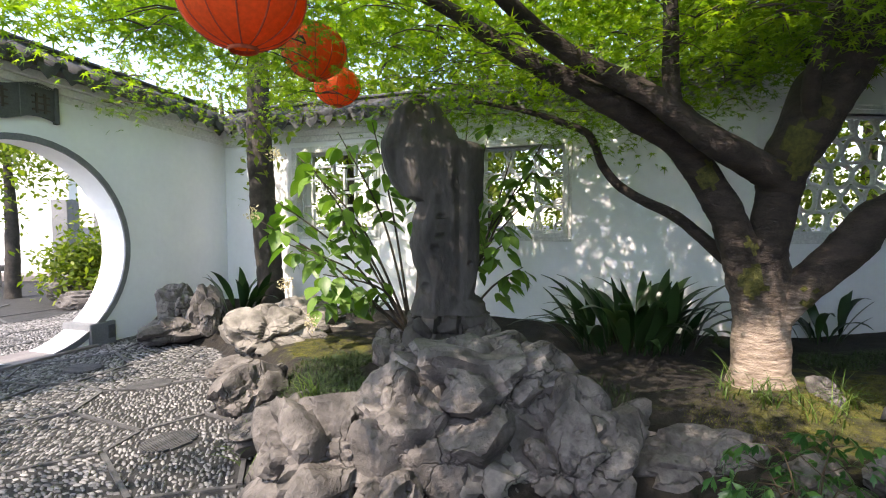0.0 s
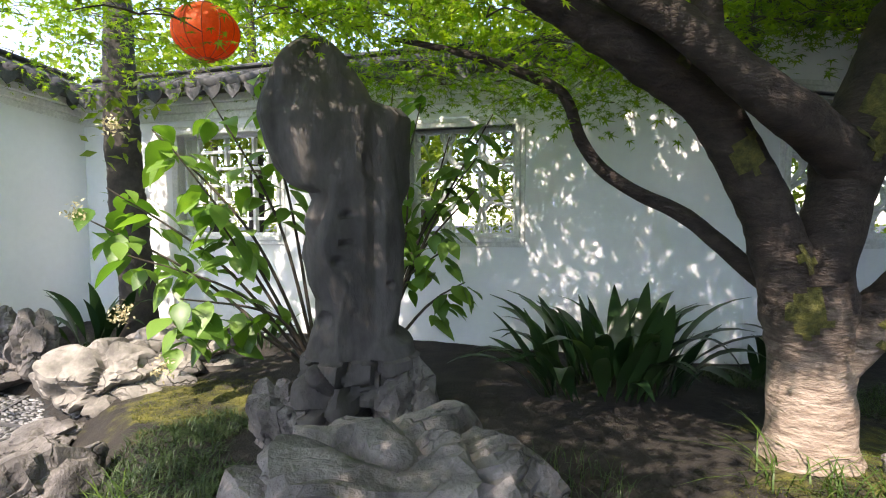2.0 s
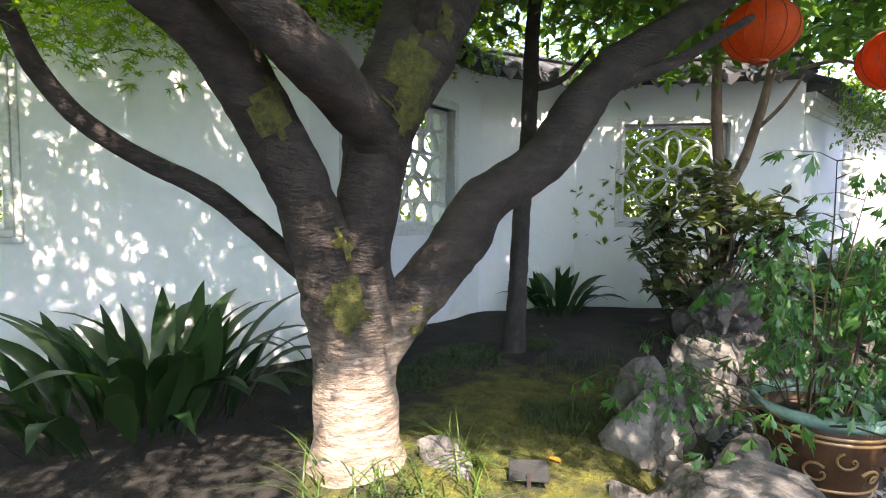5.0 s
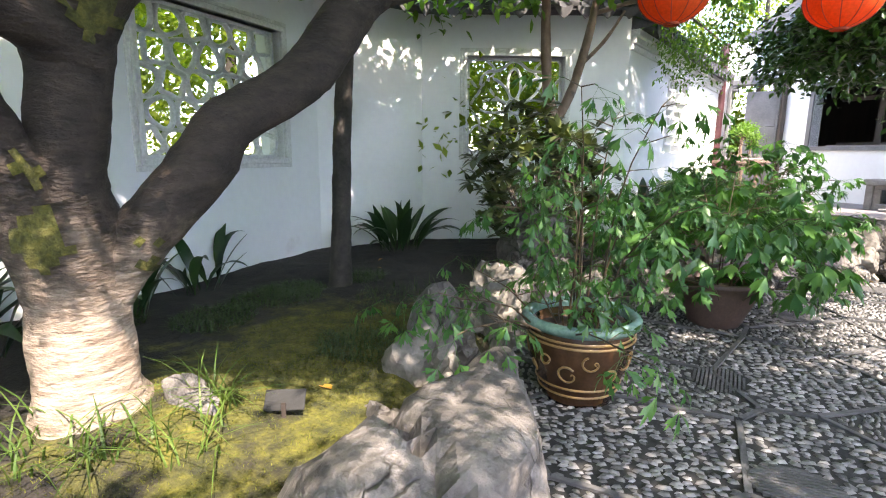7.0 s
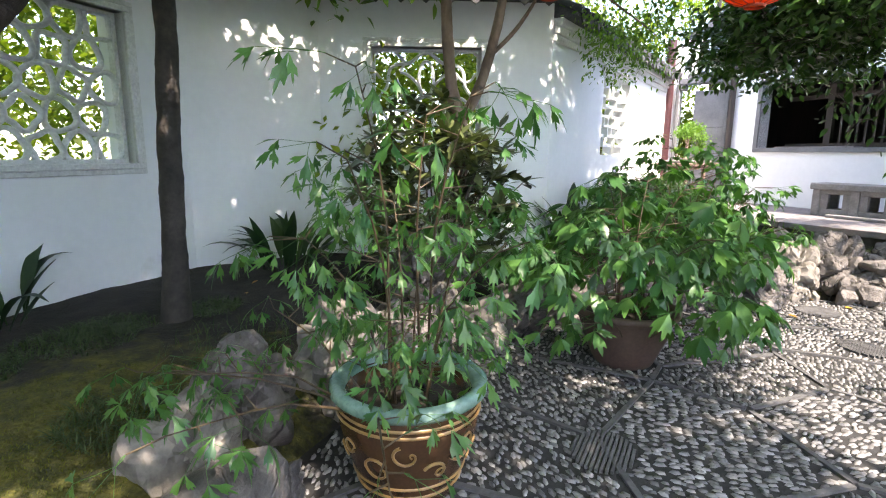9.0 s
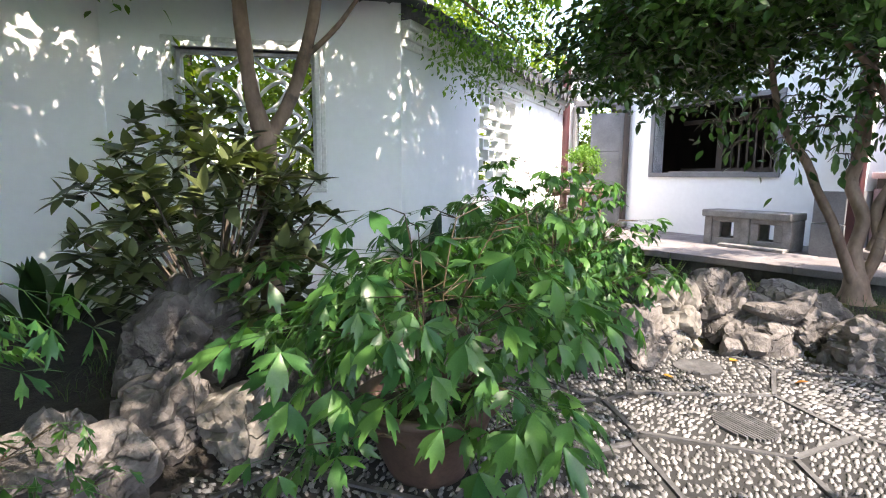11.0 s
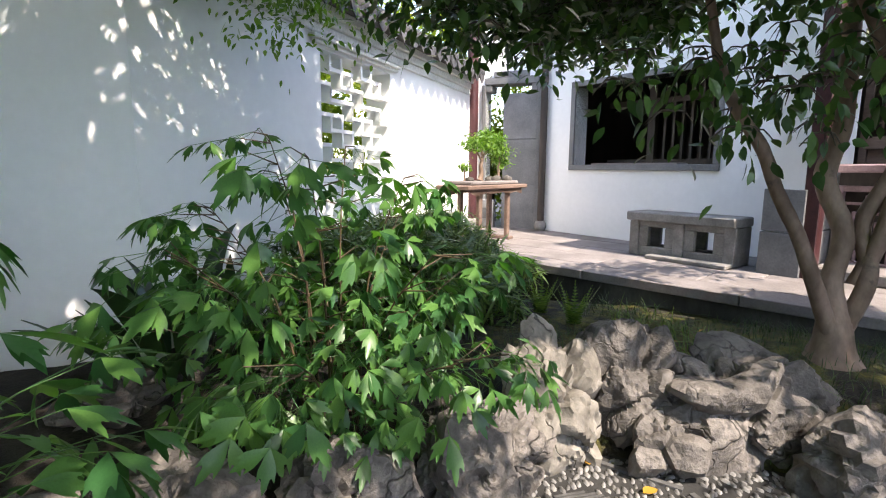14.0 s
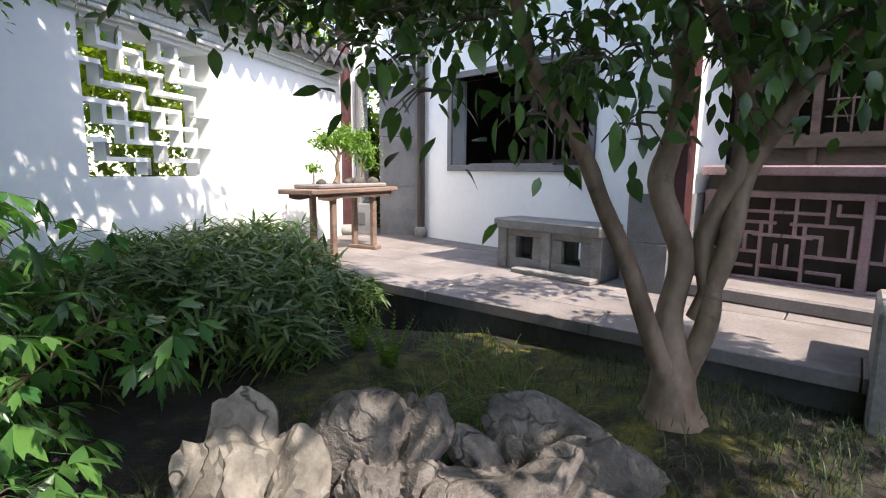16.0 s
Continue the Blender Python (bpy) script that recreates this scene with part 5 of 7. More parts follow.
def hall():
    h, t = 3.3, 0.24
    s0, s1, z0, z1 = 0.58, 2.46, 1.36, 2.38
    bm = bmesh.new()
    foot = lambda a, b: [(a, 0), (b, 0), (b, t), (a, t)]
    prism(bm, foot(0, s0), 0, h)
    prism(bm, foot(s1, 3.5), 0, h)
    prism(bm, foot(s0, s1), 0, z0)
    prism(bm, foot(s0, s1), z1, h)
    bmesh.ops.remove_doubles(bm, verts=bm.verts, dist=0.0005)
    wall = thing("wall_hall", "white plastered hall wall with a large window", "wall", kind="structure", at=HALL, mesh=mesh_bm("wall_hall", bm, PLASTER))
    win = thing("window_6", "dark grey stone window frame, dim interior behind it", "window", kind="structure", at=HALL)
    f = 0.07
    part("window_frame", box_mesh("window_frame", GREYSTONE, ((s0 - f, -0.03, z1), (s1 + f, t, z1 + f)), ((s0 - f, -0.03, z0 - f), (s1 + f, t, z0)), ((s0 - f, -0.03, z0), (s0, t, z1)), ((s1, -0.03, z0), (s1 + f, t, z1)), bevel=0.006), win)
    part("window_sill", box_mesh("window_sill", SLAB, ((s0 + 0.3, -0.02, z0), (s1 - 0.4, t - 0.02, z0 + 0.02)), bevel=0.004), win)
    for k in range(9):
        x = s0 + 0.85 + k * 0.12
        part("window_bar", box_mesh("window_bar", DARKWOOD, ((x - 0.016, 0.75, z0 - 0.4), (x + 0.016, 0.79, z1))), win)
    part("window_rail", box_mesh("window_rail", DARKWOOD, ((s0, 0.74, z0 + 0.02), (s1, 0.80, z0 + 0.08)), ((s0, 0.74, z1 - 0.22), (s1, 0.80, z1 - 0.15)), ((s0 + 0.62, 0.73, z0 - 0.5), (s0 + 0.72, 0.81, z1))), win)
    # dim room behind, with pale far openings
    bm = bmesh.new()
    box(bm, (-0.2, 3.2, 0), (7.2, 3.4, h))
    box(bm, (-0.4, t, 0), (-0.2, 3.4, h))
    box(bm, (7.0, 0.5, 0), (7.2, 3.2, h))
    thing("wall_room", "dark timber wall of the room", "wall", kind="structure", at=HALL, mesh=mesh_bm("wall_room", bm, DARKWOOD))
    thing("ceiling", "dark timber ceiling of the hall", "ceiling", kind="structure", at=HALL, mesh=box_mesh("ceiling", DARKWOOD, ((-0.6, -0.15, h), (7.4, 3.5, h + 0.06))))
    roof = thing("hall_roof", "dark grey tiled hall roof with an overhanging eave", "roof", kind="structure", at=HALL)
    V = [(-0.8, -0.25, h + 0.03), (7.6, -0.25, h + 0.03), (7.6, 1.8, h + 1.3), (-0.8, 1.8, h + 1.3), (7.6, 4.0, h + 0.1), (-0.8, 4.0, h + 0.1)]
    part("roof_slope", mesh_of("roof_slope", V + [(x, y, z + 0.08) for x, y, z in V], [(0, 3, 2, 1), (3, 5, 4, 2), (6, 7, 8, 9), (9, 8, 10, 11), (0, 1, 7, 6), (5, 11, 10, 4), (0, 6, 9, 11, 5, 3), (1, 2, 4, 10, 8, 7)], TILE, False), roof)
    # pier with a stone dado
    pier = thing("pier", "white pier with a grey stone dado and a dark corner post", "pier", kind="structure", at=HALL)
    part("shaft", box_mesh("shaft", PLASTER, ((3.36, -0.86, FLOOR_Z), (3.62, 0.24, h))), pier)
    part("dado", box_mesh("dado", GREYSTONE, ((3.33, -0.89, FLOOR_Z - 0.02), (3.65, -0.002, FLOOR_Z + 0.36)), ((3.335, -0.885, FLOOR_Z + 0.368), (3.645, -0.002, FLOOR_Z + 0.72)), bevel=0.004), pier, "grey stone dado blocks")
    part("corner_post", box_mesh("corner_post", MAROON, ((3.62, -0.86, FLOOR_Z), (3.74, -0.74, h)), bevel=0.008), pier)
    # lattice doors of the hall
    door = thing("door_2", "brown timber lattice doors of the hall", "door", kind="structure", at=HALL)
    part("panel", box_mesh("panel", OLDWOOD, ((3.62, 0.50, FLOOR_Z), (7.0, 0.56, 1.55)), bevel=0.004), door)
    for k in range(7):
        x = 3.62 + k * 0.56
        part("stile", box_mesh("stile", OLDWOOD, ((x - 0.03, 0.46, FLOOR_Z), (x + 0.03, 0.50, h))), door)
        if k < 6:
            bars = [((x + 0.06, 0.47, z), (x + 0.5, 0.49, z + 0.014)) for z in np.arange(1.6, 3.0, 0.13)] + [((x + q, 0.468, 1.6), (x + q + 0.014, 0.492, 3.0)) for q in (0.12, 0.22, 0.32, 0.42)]
            part("door_lattice", box_mesh("door_lattice", OLDWOOD, *bars), door)
    part("door_rail", box_mesh("door_rail", OLDWOOD, ((3.62, 0.45, 1.50), (7.0, 0.51, 1.60)), ((3.62, 0.45, 2.95), (7.0, 0.51, 3.1))), door)


hall()


def doorway():
    a, b = Vector((13.0, 1.71)), Vector((12.85, 0.66))
    m = seg_matrix(a, b)
    L = (b - a).length
    bm = bmesh.new()
    o0, o1, top = 0.20, 0.97, 2.62
    prism(bm, [(0, 0), (o0, 0), (o0, 0.24), (0, 0.24)], 0, 3.3)
    prism(bm, [(o1, 0), (L, 0), (L, 0.24), (o1, 0.24)], 0, 3.3)
    prism(bm, [(o0, 0), (o1, 0), (o1, 0.24), (o0, 0.24)], top, 3.3)
    thing("wall_door", "white plastered wall with a stone doorway", "wall", kind="structure", at=m, mesh=mesh_bm("wall_door", bm, PLASTER))
    d = thing("door_1", "grey stone doorway with a stepped head", "door", kind="structure", at=m)
    part("door_frame", box_mesh("door_frame", GREYSTONE, ((o0 - 0.06, -0.03, FLOOR_Z), (o0, 0.25, top - 0.1)), ((o1, -0.03, FLOOR_Z), (o1 + 0.06, 0.25, top - 0.1)),
                                ((o0 - 0.02, -0.03, top - 0.1), (o1 + 0.02, 0.25, top)), ((o0 + 0.12, -0.035, top), (o1 - 0.12, 0.2, top + 0.08)), ((o0, -0.02, top - 0.2), (o0 + 0.09, 0.24, top - 0.1)), ((o1 - 0.09, -0.02, top - 0.2), (o1, 0.24, top - 0.1)), bevel=0.008), d)
    for k in range(3):
        part("jamb_block", box_mesh("jamb_block", GREYSTONE, ((o0 + 0.26, 0.03, FLOOR_Z + k * 0.66), (o1 - 0.005, 0.20, FLOOR_Z + k * 0.66 + 0.652)), bevel=0.004), d, "grey stone door block")
    part("plinth", box_mesh("plinth", GREYSTONE, ((o0 - 0.09, -0.07, FLOOR_Z), (o0 + 0.16, 0.05, FLOOR_Z + 0.42)), bevel=0.01), d)
    part("plinth_panel", box_mesh("plinth_panel", SLATE, ((o0 - 0.03, -0.078, FLOOR_Z + 0.14), (o0 + 0.08, -0.068, FLOOR_Z + 0.30))), d)
    for s, r, mat_, label in ((0.02, 0.085, MAROON, "maroon lacquered round column at the doorway"), (L + 0.03, 0.05, DARKWOOD, "slender dark post on a stone drum beside the door")):
        col = thing("column", label, "column", at=m @ Matrix.Translation((s, -0.10, FLOOR_Z)))
        V, F = tube([(0, 0, 0.1, r), (0, 0, 1.4, r), (0, 0, 2.88, r * 0.97)], 16, 0.5)
        part("shaft", mesh_of("shaft", V, F, mat_), col)
        V, F = tube([(0, 0, 0.0, r * 1.2), (0, 0, 0.04, r * 1.7), (0, 0, 0.10, r * 1.65), (0, 0, 0.14, r * 1.15), (0, 0, 0.145, 0.005)], 16, 0.03)
        part("drum_base", mesh_of("drum_base", V, F, BENCHSTONE), col, "grey stone drum base")


doorway()


def stone_bench():
    b = thing("stone_bench", "weathered grey stone bench with pierced panels, backing on the walkway", "bench", at=HALL @ Matrix.Translation((2.08, -0.9, FLOOR_Z)))
    L, w, h = 1.06, 0.34, 0.45
    part("seat", box_mesh("seat", BENCHSTONE, ((-0.03, -0.02, h - 0.09), (L, w + 0.02, h)), bevel=0.012), b)
    for x in (0.0, L / 2 - 0.05, L - 0.1):
        part("leg", box_mesh("leg", BENCHSTONE, ((x, 0.01, 0), (x + 0.10, w - 0.01, h - 0.09)), bevel=0.008), b)
    for x in (0.10, L / 2 + 0.05):
        x1 = x + L / 2 - 0.15
        for y in (0.03, w - 0.08):
            part("pierced_panel", box_mesh("pierced_panel", BENCHSTONE, ((x, y, h - 0.15), (x1, y + 0.05, h - 0.09)), ((x, y, 0.0), (x1, y + 0.05, 0.10)), ((x, y, 0.10), (x + 0.1, y + 0.05, h - 0.15)), ((x1 - 0.1, y, 0.10), (x1, y + 0.05, h - 0.15)), bevel=0.006), b)
    part("foot_slab", box_mesh("foot_slab", BENCHSTONE, ((0.28, -0.14, 0), (L, 0.0, 0.04)), bevel=0.008), b)


stone_bench()


def railing():
    r = thing("railing", "mauve painted fret-work railing topped by a dark bench board", "railing", at=HALL @ Matrix.Translation((3.66, -0.25, FLOOR_Z)))
    L = 3.0
    for z, hgt in ((0.05, 0.06), (0.70, 0.05)):
        part("rail", box_mesh("rail", RAILPAINT, ((0, -0.03, z), (L, 0.03, z + hgt)), bevel=0.008), r)
    part("bench_board", box_mesh("bench_board", RAILPAINT, ((0, -0.14, 0.86), (L, 0.26, 0.93)), bevel=0.012), r)
    part("apron", box_mesh("apron", DARKWOOD, ((0, 0.04, 0.75), (L, 0.08, 0.86))), r)
    part("back_panel", box_mesh("back_panel", DARKWOOD, ((0, 0.14, 0.0), (L, 0.17, 0.86))), r)
    for k in range(4):
        part("post", box_mesh("post", RAILPAINT, ((k * 0.98, -0.035, 0), (k * 0.98 + 0.06, 0.035, 0.75)), bevel=0.008), r)
    t = 0.012
    cell = [((0.0, 0.30), (0.34, 0.30)), ((0.10, 0.52), (0.42, 0.52)), ((0.0, 0.60), (0.16, 0.60)), ((0.22, 0.60), (0.46, 0.60)), ((0.12, 0.19), (0.30, 0.19)), ((0.30, 0.43), (0.46, 0.43)),
            ((0.08, 0.30), (0.08, 0.52)), ((0.34, 0.11), (0.34, 0.52)), ((0.22, 0.52), (0.22, 0.70)), ((0.16, 0.60), (0.16, 0.66)), ((0.40, 0.43), (0.40, 0.70)), ((0.12, 0.11), (0.12, 0.19)), ((0.24, 0.30), (0.24, 0.44)), ((0.24, 0.44), (0.34, 0.44)), ((0.44, 0.20), (0.44, 0.36)), ((0.34, 0.20), (0.46, 0.20))]
    meshes = []
    for (x0, z0), (x1, z1) in cell:
        meshes.append(box_mesh("fret_bar", RAILPAINT, ((x0 - t, -0.015, z0 - t), (x1 + t, 0.015, z1 + t)), bevel=0.004))
    for k in range(6):
        for me in meshes:
            x = 0.06 + k * 0.49
            flip = Matrix.Identity(4) if k % 2 == 0 else Matrix.Translation((0.46, 0, 0)) @ Matrix.Rotation(math.pi, 4, "Z")
            part("fret_bar", me, r, at=Matrix.Translation((x, 0, 0)) @ flip)
    s = thing("stone_step", "pale worn stone step in front of the railing", "step", at=HALL @ Matrix.Translation((3.70, -0.78, FLOOR_Z)))
    part("tread", box_mesh("tread", SLAB, ((0, 0, 0), (1.5, 0.46, 0.10)), bevel=0.015), s)
    part("tread", box_mesh("tread", SLAB, ((1.51, 0, 0), (3.0, 0.46, 0.10)), bevel=0.015), s)
    p = thing("stone_post", "weathered stone end post at the walkway edge", "post", at=KERB @ Matrix.Translation((5.02, -0.02, 0)))
    part("shaft", box_mesh("shaft", BENCHSTONE, ((0, -0.06, 0), (0.14, 0.5, 0.74)), bevel=0.015), p)
    part("foot", box_mesh("foot", BENCHSTONE, ((-0.04, -0.1, 0), (0.18, 0.54, 0.14)), bevel=0.015), p)


railing()


def bonsai_table():
    T = pose(11.35, 1.22, FLOOR_Z, 0, 0, -20)
    t = thing("altar_table", "weathered wooden table with a scalloped apron", "table", at=T)
    part("tabletop", box_mesh("tabletop", OLDWOOD, ((-0.72, -0.22, 0.64), (0.72, 0.22, 0.69)), bevel=0.01), t)
    for x in (-0.36, 0.32):
        for y in (-0.15, 0.11):
            part("leg", box_mesh("leg", OLDWOOD, ((x, y, 0), (x + 0.07, y + 0.05, 0.64)), bevel=0.008), t)
    for y in (-0.19, 0.17):
        bm = bmesh.new()
        n = 24
        up = [bm.verts.new((-0.62 + 1.24 * k / n, y, 0.642)) for k in range(n + 1)]
        dn = [bm.verts.new((-0.62 + 1.24 * k / n, y, 0.60 - 0.03 * abs(math.sin(3.5 * math.pi * k / n)) * (0.3 + abs(k / n - 0.5) * 1.4))) for k in range(n + 1)]
        for k in range(n):
            bm.faces.new((up[k], dn[k], dn[k + 1], up[k + 1]))
        bmesh.ops.solidify(bm, geom=bm.faces[:], thickness=0.02)
        part("apron", mesh_bm("apron", bm, OLDWOOD), t)
    for x in (-0.38, 0.30):
        part("foot_rail", box_mesh("foot_rail", OLDWOOD, ((x, -0.19, 0.0), (x + 0.11, 0.2, 0.04)), bevel=0.006), t)
    tray = thing("bonsai_tray", "shallow pale stone tray with miniature rocks", "tray", at=T @ Matrix.Translation((0, 0, 0.69)))
    part("tray_body", box_mesh("tray_body", SLAB, ((-0.56, -0.17, 0.0), (0.56, 0.17, 0.045)), bevel=0.012), tray)
    for k in range(9):
        V, F = ico(2)
        rng = random.Random(k)
        d = np.array([1 + 0.35 * noise.noise(Vector(v) * 2 + Vector((k * 4, 0, 0))) for v in V])
        sz = rng.uniform(0.03, 0.06)
        part("tray_rock", mesh_of("tray_rock", V * d[:, None] * (sz * 1.4, sz, sz) + (rng.uniform(-0.45, 0.45), rng.uniform(-0.1, 0.1), 0.055), F, STONE_DARK), tray)
    b = thing("bonsai", "small bonsai trees with bright green rounded foliage", "bonsai", at=T @ Matrix.Translation((0, 0, 0.73)))
    limb_part("trunk", [(-0.12, 0, 0, 0.04), (-0.08, 0, 0.08, 0.028), (-0.10, 0, 0.18, 0.022), (-0.06, 0, 0.30, 0.018), (-0.14, 0, 0.42, 0.01)], b, SMOOTH_BARK, 8, 0.15)
    limb_part("branch", [(-0.08, 0, 0.24, 0.014), (-0.2, 0, 0.34, 0.01), (-0.3, 0, 0.38, 0.006)], b, SMOOTH_BARK, 6)
    limb_part("branch", [(-0.08, 0, 0.28, 0.014), (0.05, 0, 0.36, 0.01), (0.15, 0, 0.38, 0.006)], b, SMOOTH_BARK, 6)
    limb_part("trunk", [(0.34, 0, 0, 0.02), (0.33, 0, 0.15, 0.016), (0.36, 0, 0.3, 0.01)], b, SMOOTH_BARK, 8, 0.15)
    limb_part("trunk", [(-0.46, 0, 0, 0.014), (-0.45, 0, 0.08, 0.01), (-0.47, 0, 0.16, 0.006)], b, SMOOTH_BARK, 6)
    for (x, z, r, n) in ((-0.28, 0.42, 0.14, 420), (-0.08, 0.46, 0.17, 600), (0.10, 0.40, 0.12, 320), (0.34, 0.36, 0.17, 560), (0.28, 0.50, 0.12, 300), (0.42, 0.22, 0.12, 260), (-0.46, 0.16, 0.07, 120), (0.02, 0.55, 0.10, 200)):
        rng = np.random.default_rng(int(n))
        pos = rng.normal(0, 0.45, (n, 3)) * (r, r * 0.9, r * 0.6) + (x, 0, z)
        V, F = scattered(*OVAL, pos, rng.uniform(0, 6.3, n), rng.normal(0, 0.6, n), rng.normal(0, 0.6, n), 0.05 * rng.uniform(0.6, 1.2, n))
        tagged(part("foliage_pad", mesh_of("foliage_pad", V, F, BROAD_LEAF, False), b), kind="stuff")


bonsai_table()


# ---- lanterns ----
def lantern():
    top = thing("lantern", "round orange-red silk lantern hanging from the tree", "lantern", "red lanterns", at=pose(-0.65, 1.73, 2.04))
    R, H = 0.20, 0.165
    V, F = [], []
    n, m = 48, 14
    for j in range(m + 1):
        a = -math.pi / 2 * 0.86 + math.pi * 0.86 * j / m
        for k in range(n):
            b = 2 * math.pi * k / n
            w = 1 + 0.012 * (abs(math.cos(6 * b)) - 0.5)
            V.append((R * math.cos(a) * w * math.cos(b), R * math.cos(a) * w * math.sin(b), H * math.sin(a) / math.sin(math.pi / 2 * 0.86)))
    for j in range(m):
        for k in range(n):
            l = (k + 1) % n
            F.append((j * n + k, j * n + l, (j + 1) * n + l, (j + 1) * n + k))
    body = part("silk_body", mesh_of("silk_body", V, np.array(F), LANTERN), top)
    for k in range(12):
        b = 2 * math.pi * (k + 0.5) / 12
        pts = []
        for j in range(9):
            a = -math.pi / 2 * 0.86 + math.pi * 0.86 * j / 8
            pts.append((1.008 * R * math.cos(a) * math.cos(b), 1.008 * R * math.cos(a) * math.sin(b), H * math.sin(a) / math.sin(math.pi / 2 * 0.86), 0.003))
        V, F = tube(pts, 4, 0.05)
        part("rib", mesh_of("rib", V, F, RIB), body)
    for z in (-H - 0.012, H - 0.004):
        V, F = tube([(0, 0, z, 0.045), (0, 0, z + 0.008, 0.05), (0, 0, z + 0.016, 0.045)], 20, 0.01)
        part("collar", mesh_of("collar", V, F, RIB), top)
    V, F = tube([(0, 0, H, 0.003), (0, 0, H + 0.3, 0.003), (0, 0, H + 0.9, 0.003)], 4, 0.5)
    part("cord", mesh_of("cord", V, F, TWIG), top)
    return top


LANT = lantern()
for x, y, z in ((-0.81, 3.35, 2.37), (-0.93, 4.66, 2.48), (4.12, 2.24, 2.3), (4.58, 1.64, 2.14), (5.08, 0.77, 2.12)):
    copy_thing(LANT, pose(x, y, z, 0, 0, 37 * x))


# ---- planting ----
def compound_leaf(seed, wide=1.0, shape=LOBED):
    """Peony leaf: a stalk with nine lobed leaflets in threes, drooping."""
    rng = random.Random(seed)
    pieces_v, pieces_f, o = [], [], 0
    n = 0
    for k, (a, d) in enumerate(((0, 0.85), (58, 0.62), (-58, 0.62))):
        an = radians(a + rng.uniform(-10, 10))
        node = np.array((0.28 + d * 0.55 * math.cos(an), d * 0.55 * math.sin(an), -0.03 * rng.random()))
        W, G = tube([(0, 0, 0, 0.006), (0.14, 0, 0.01, 0.005), (*node, 0.004)], 3, 0.3)
        pieces_v.append(W)
        G = np.concatenate([G[:, [0, 1, 2]], G[:, [0, 2, 3]]])
        pieces_f.append(G + o)
        o += len(W)
        for b, ln in ((0, 0.44), (56, 0.36), (-56, 0.36)):
            bn = an + radians(b + rng.uniform(-12, 12))
            L = ln * rng.uniform(0.8, 1.15)
            V, F = scattered(shape[0] * (1, wide, 1), shape[1], np.array([node]), np.array([bn]), np.array([rng.uniform(0.15, 0.95)]), np.array([rng.uniform(-0.4, 0.4)]), np.array([L]))
            pieces_v.append(V * (1, 1, 1))
            pieces_f.append(F + o)
            o += len(V)
    return mesh_of("leaf", np.concatenate(pieces_v), np.concatenate(pieces_f), PEONY_LEAF, True)


LEAVES = [compound_leaf(k, 1.1, CUT) for k in range(5)]
WIDE_LEAVES = [compound_leaf(k + 10, 1.15) for k in range(5)]


def aim(p, yaw, pitch, roll, s):
    return Matrix.Translation(p) @ Euler((roll, pitch, yaw)).to_matrix().to_4x4() @ Matrix.Scale(s, 4)


def peony(x, y, z, height, spread, stems, leaves_per, size, seed, label, lift=0.0, shift=(0, 0), name="peony_bush", category="plant", kinds=WIDE_LEAVES, low=0.30):
    plant = thing(name, label, category, at=pose(x, y, z))
    rng = random.Random(seed)
    parts = []
    for s in range(stems):
        a = 2 * math.pi * (s * 0.382 + rng.uniform(-0.05, 0.05))
        r = spread * math.sqrt((s + 0.5) / stems)
        h = height * (1.0 - 0.62 * (r / spread) ** 2) * rng.uniform(0.75, 1.05) + lift
        base = Vector((0.08 * math.cos(a), 0.08 * math.sin(a), -0.05))
        tip = Vector((r * math.cos(a) * 0.8 + shift[0] * h / height, r * math.sin(a) * 0.8 + shift[1] * h / height, h))
        mid = Vector((tip.x * 0.5, tip.y * 0.5, h * 0.62))
        P = curve_pts([(*base, 0.009), (*mid, 0.006), (*tip, 0.003)], 0.05)
        parts.append(tube([(*base, 0.006), (*mid, 0.004), (*tip, 0.002)], 5, 0.12))
        for k in range(leaves_per):
            f = 1.0 if k == 0 else rng.uniform(low, 1.0)
            p = Vector(P[min(len(P) - 1, int(f * len(P)))][:3])
            la = a + rng.uniform(-1.9, 1.9) if k else a
            pitch = rng.uniform(-0.1, 0.75)
            q = p + Vector((math.cos(la), math.sin(la), rng.uniform(0.0, 0.5))) * size * rng.uniform(0.2, 0.6)
            parts.append(tube([(*p, 0.003), (*q, 0.002)], 4, 0.2))
            part("leaf", kinds[rng.randrange(5)], plant, at=aim(q, la, pitch, rng.uniform(-0.5, 0.5), size * rng.uniform(0.7, 1.25)))
    V, F = joined(parts)
    part("stem", mesh_of("stem", V, F, STEM), plant)
    return plant


def turned(profile, seg=40):
    V, F = [], []
    for r, z in profile:
        for k in range(seg):
            a = 2 * math.pi * k / seg
            V.append((r * math.cos(a), r * math.sin(a), z))
    for j in range(len(profile) - 1):
        for k in range(seg):
            l = (k + 1) % seg
            F.append((j * seg + k, j * seg + l, (j + 1) * seg + l, (j + 1) * seg + k))
    return np.array(V), np.array(F)


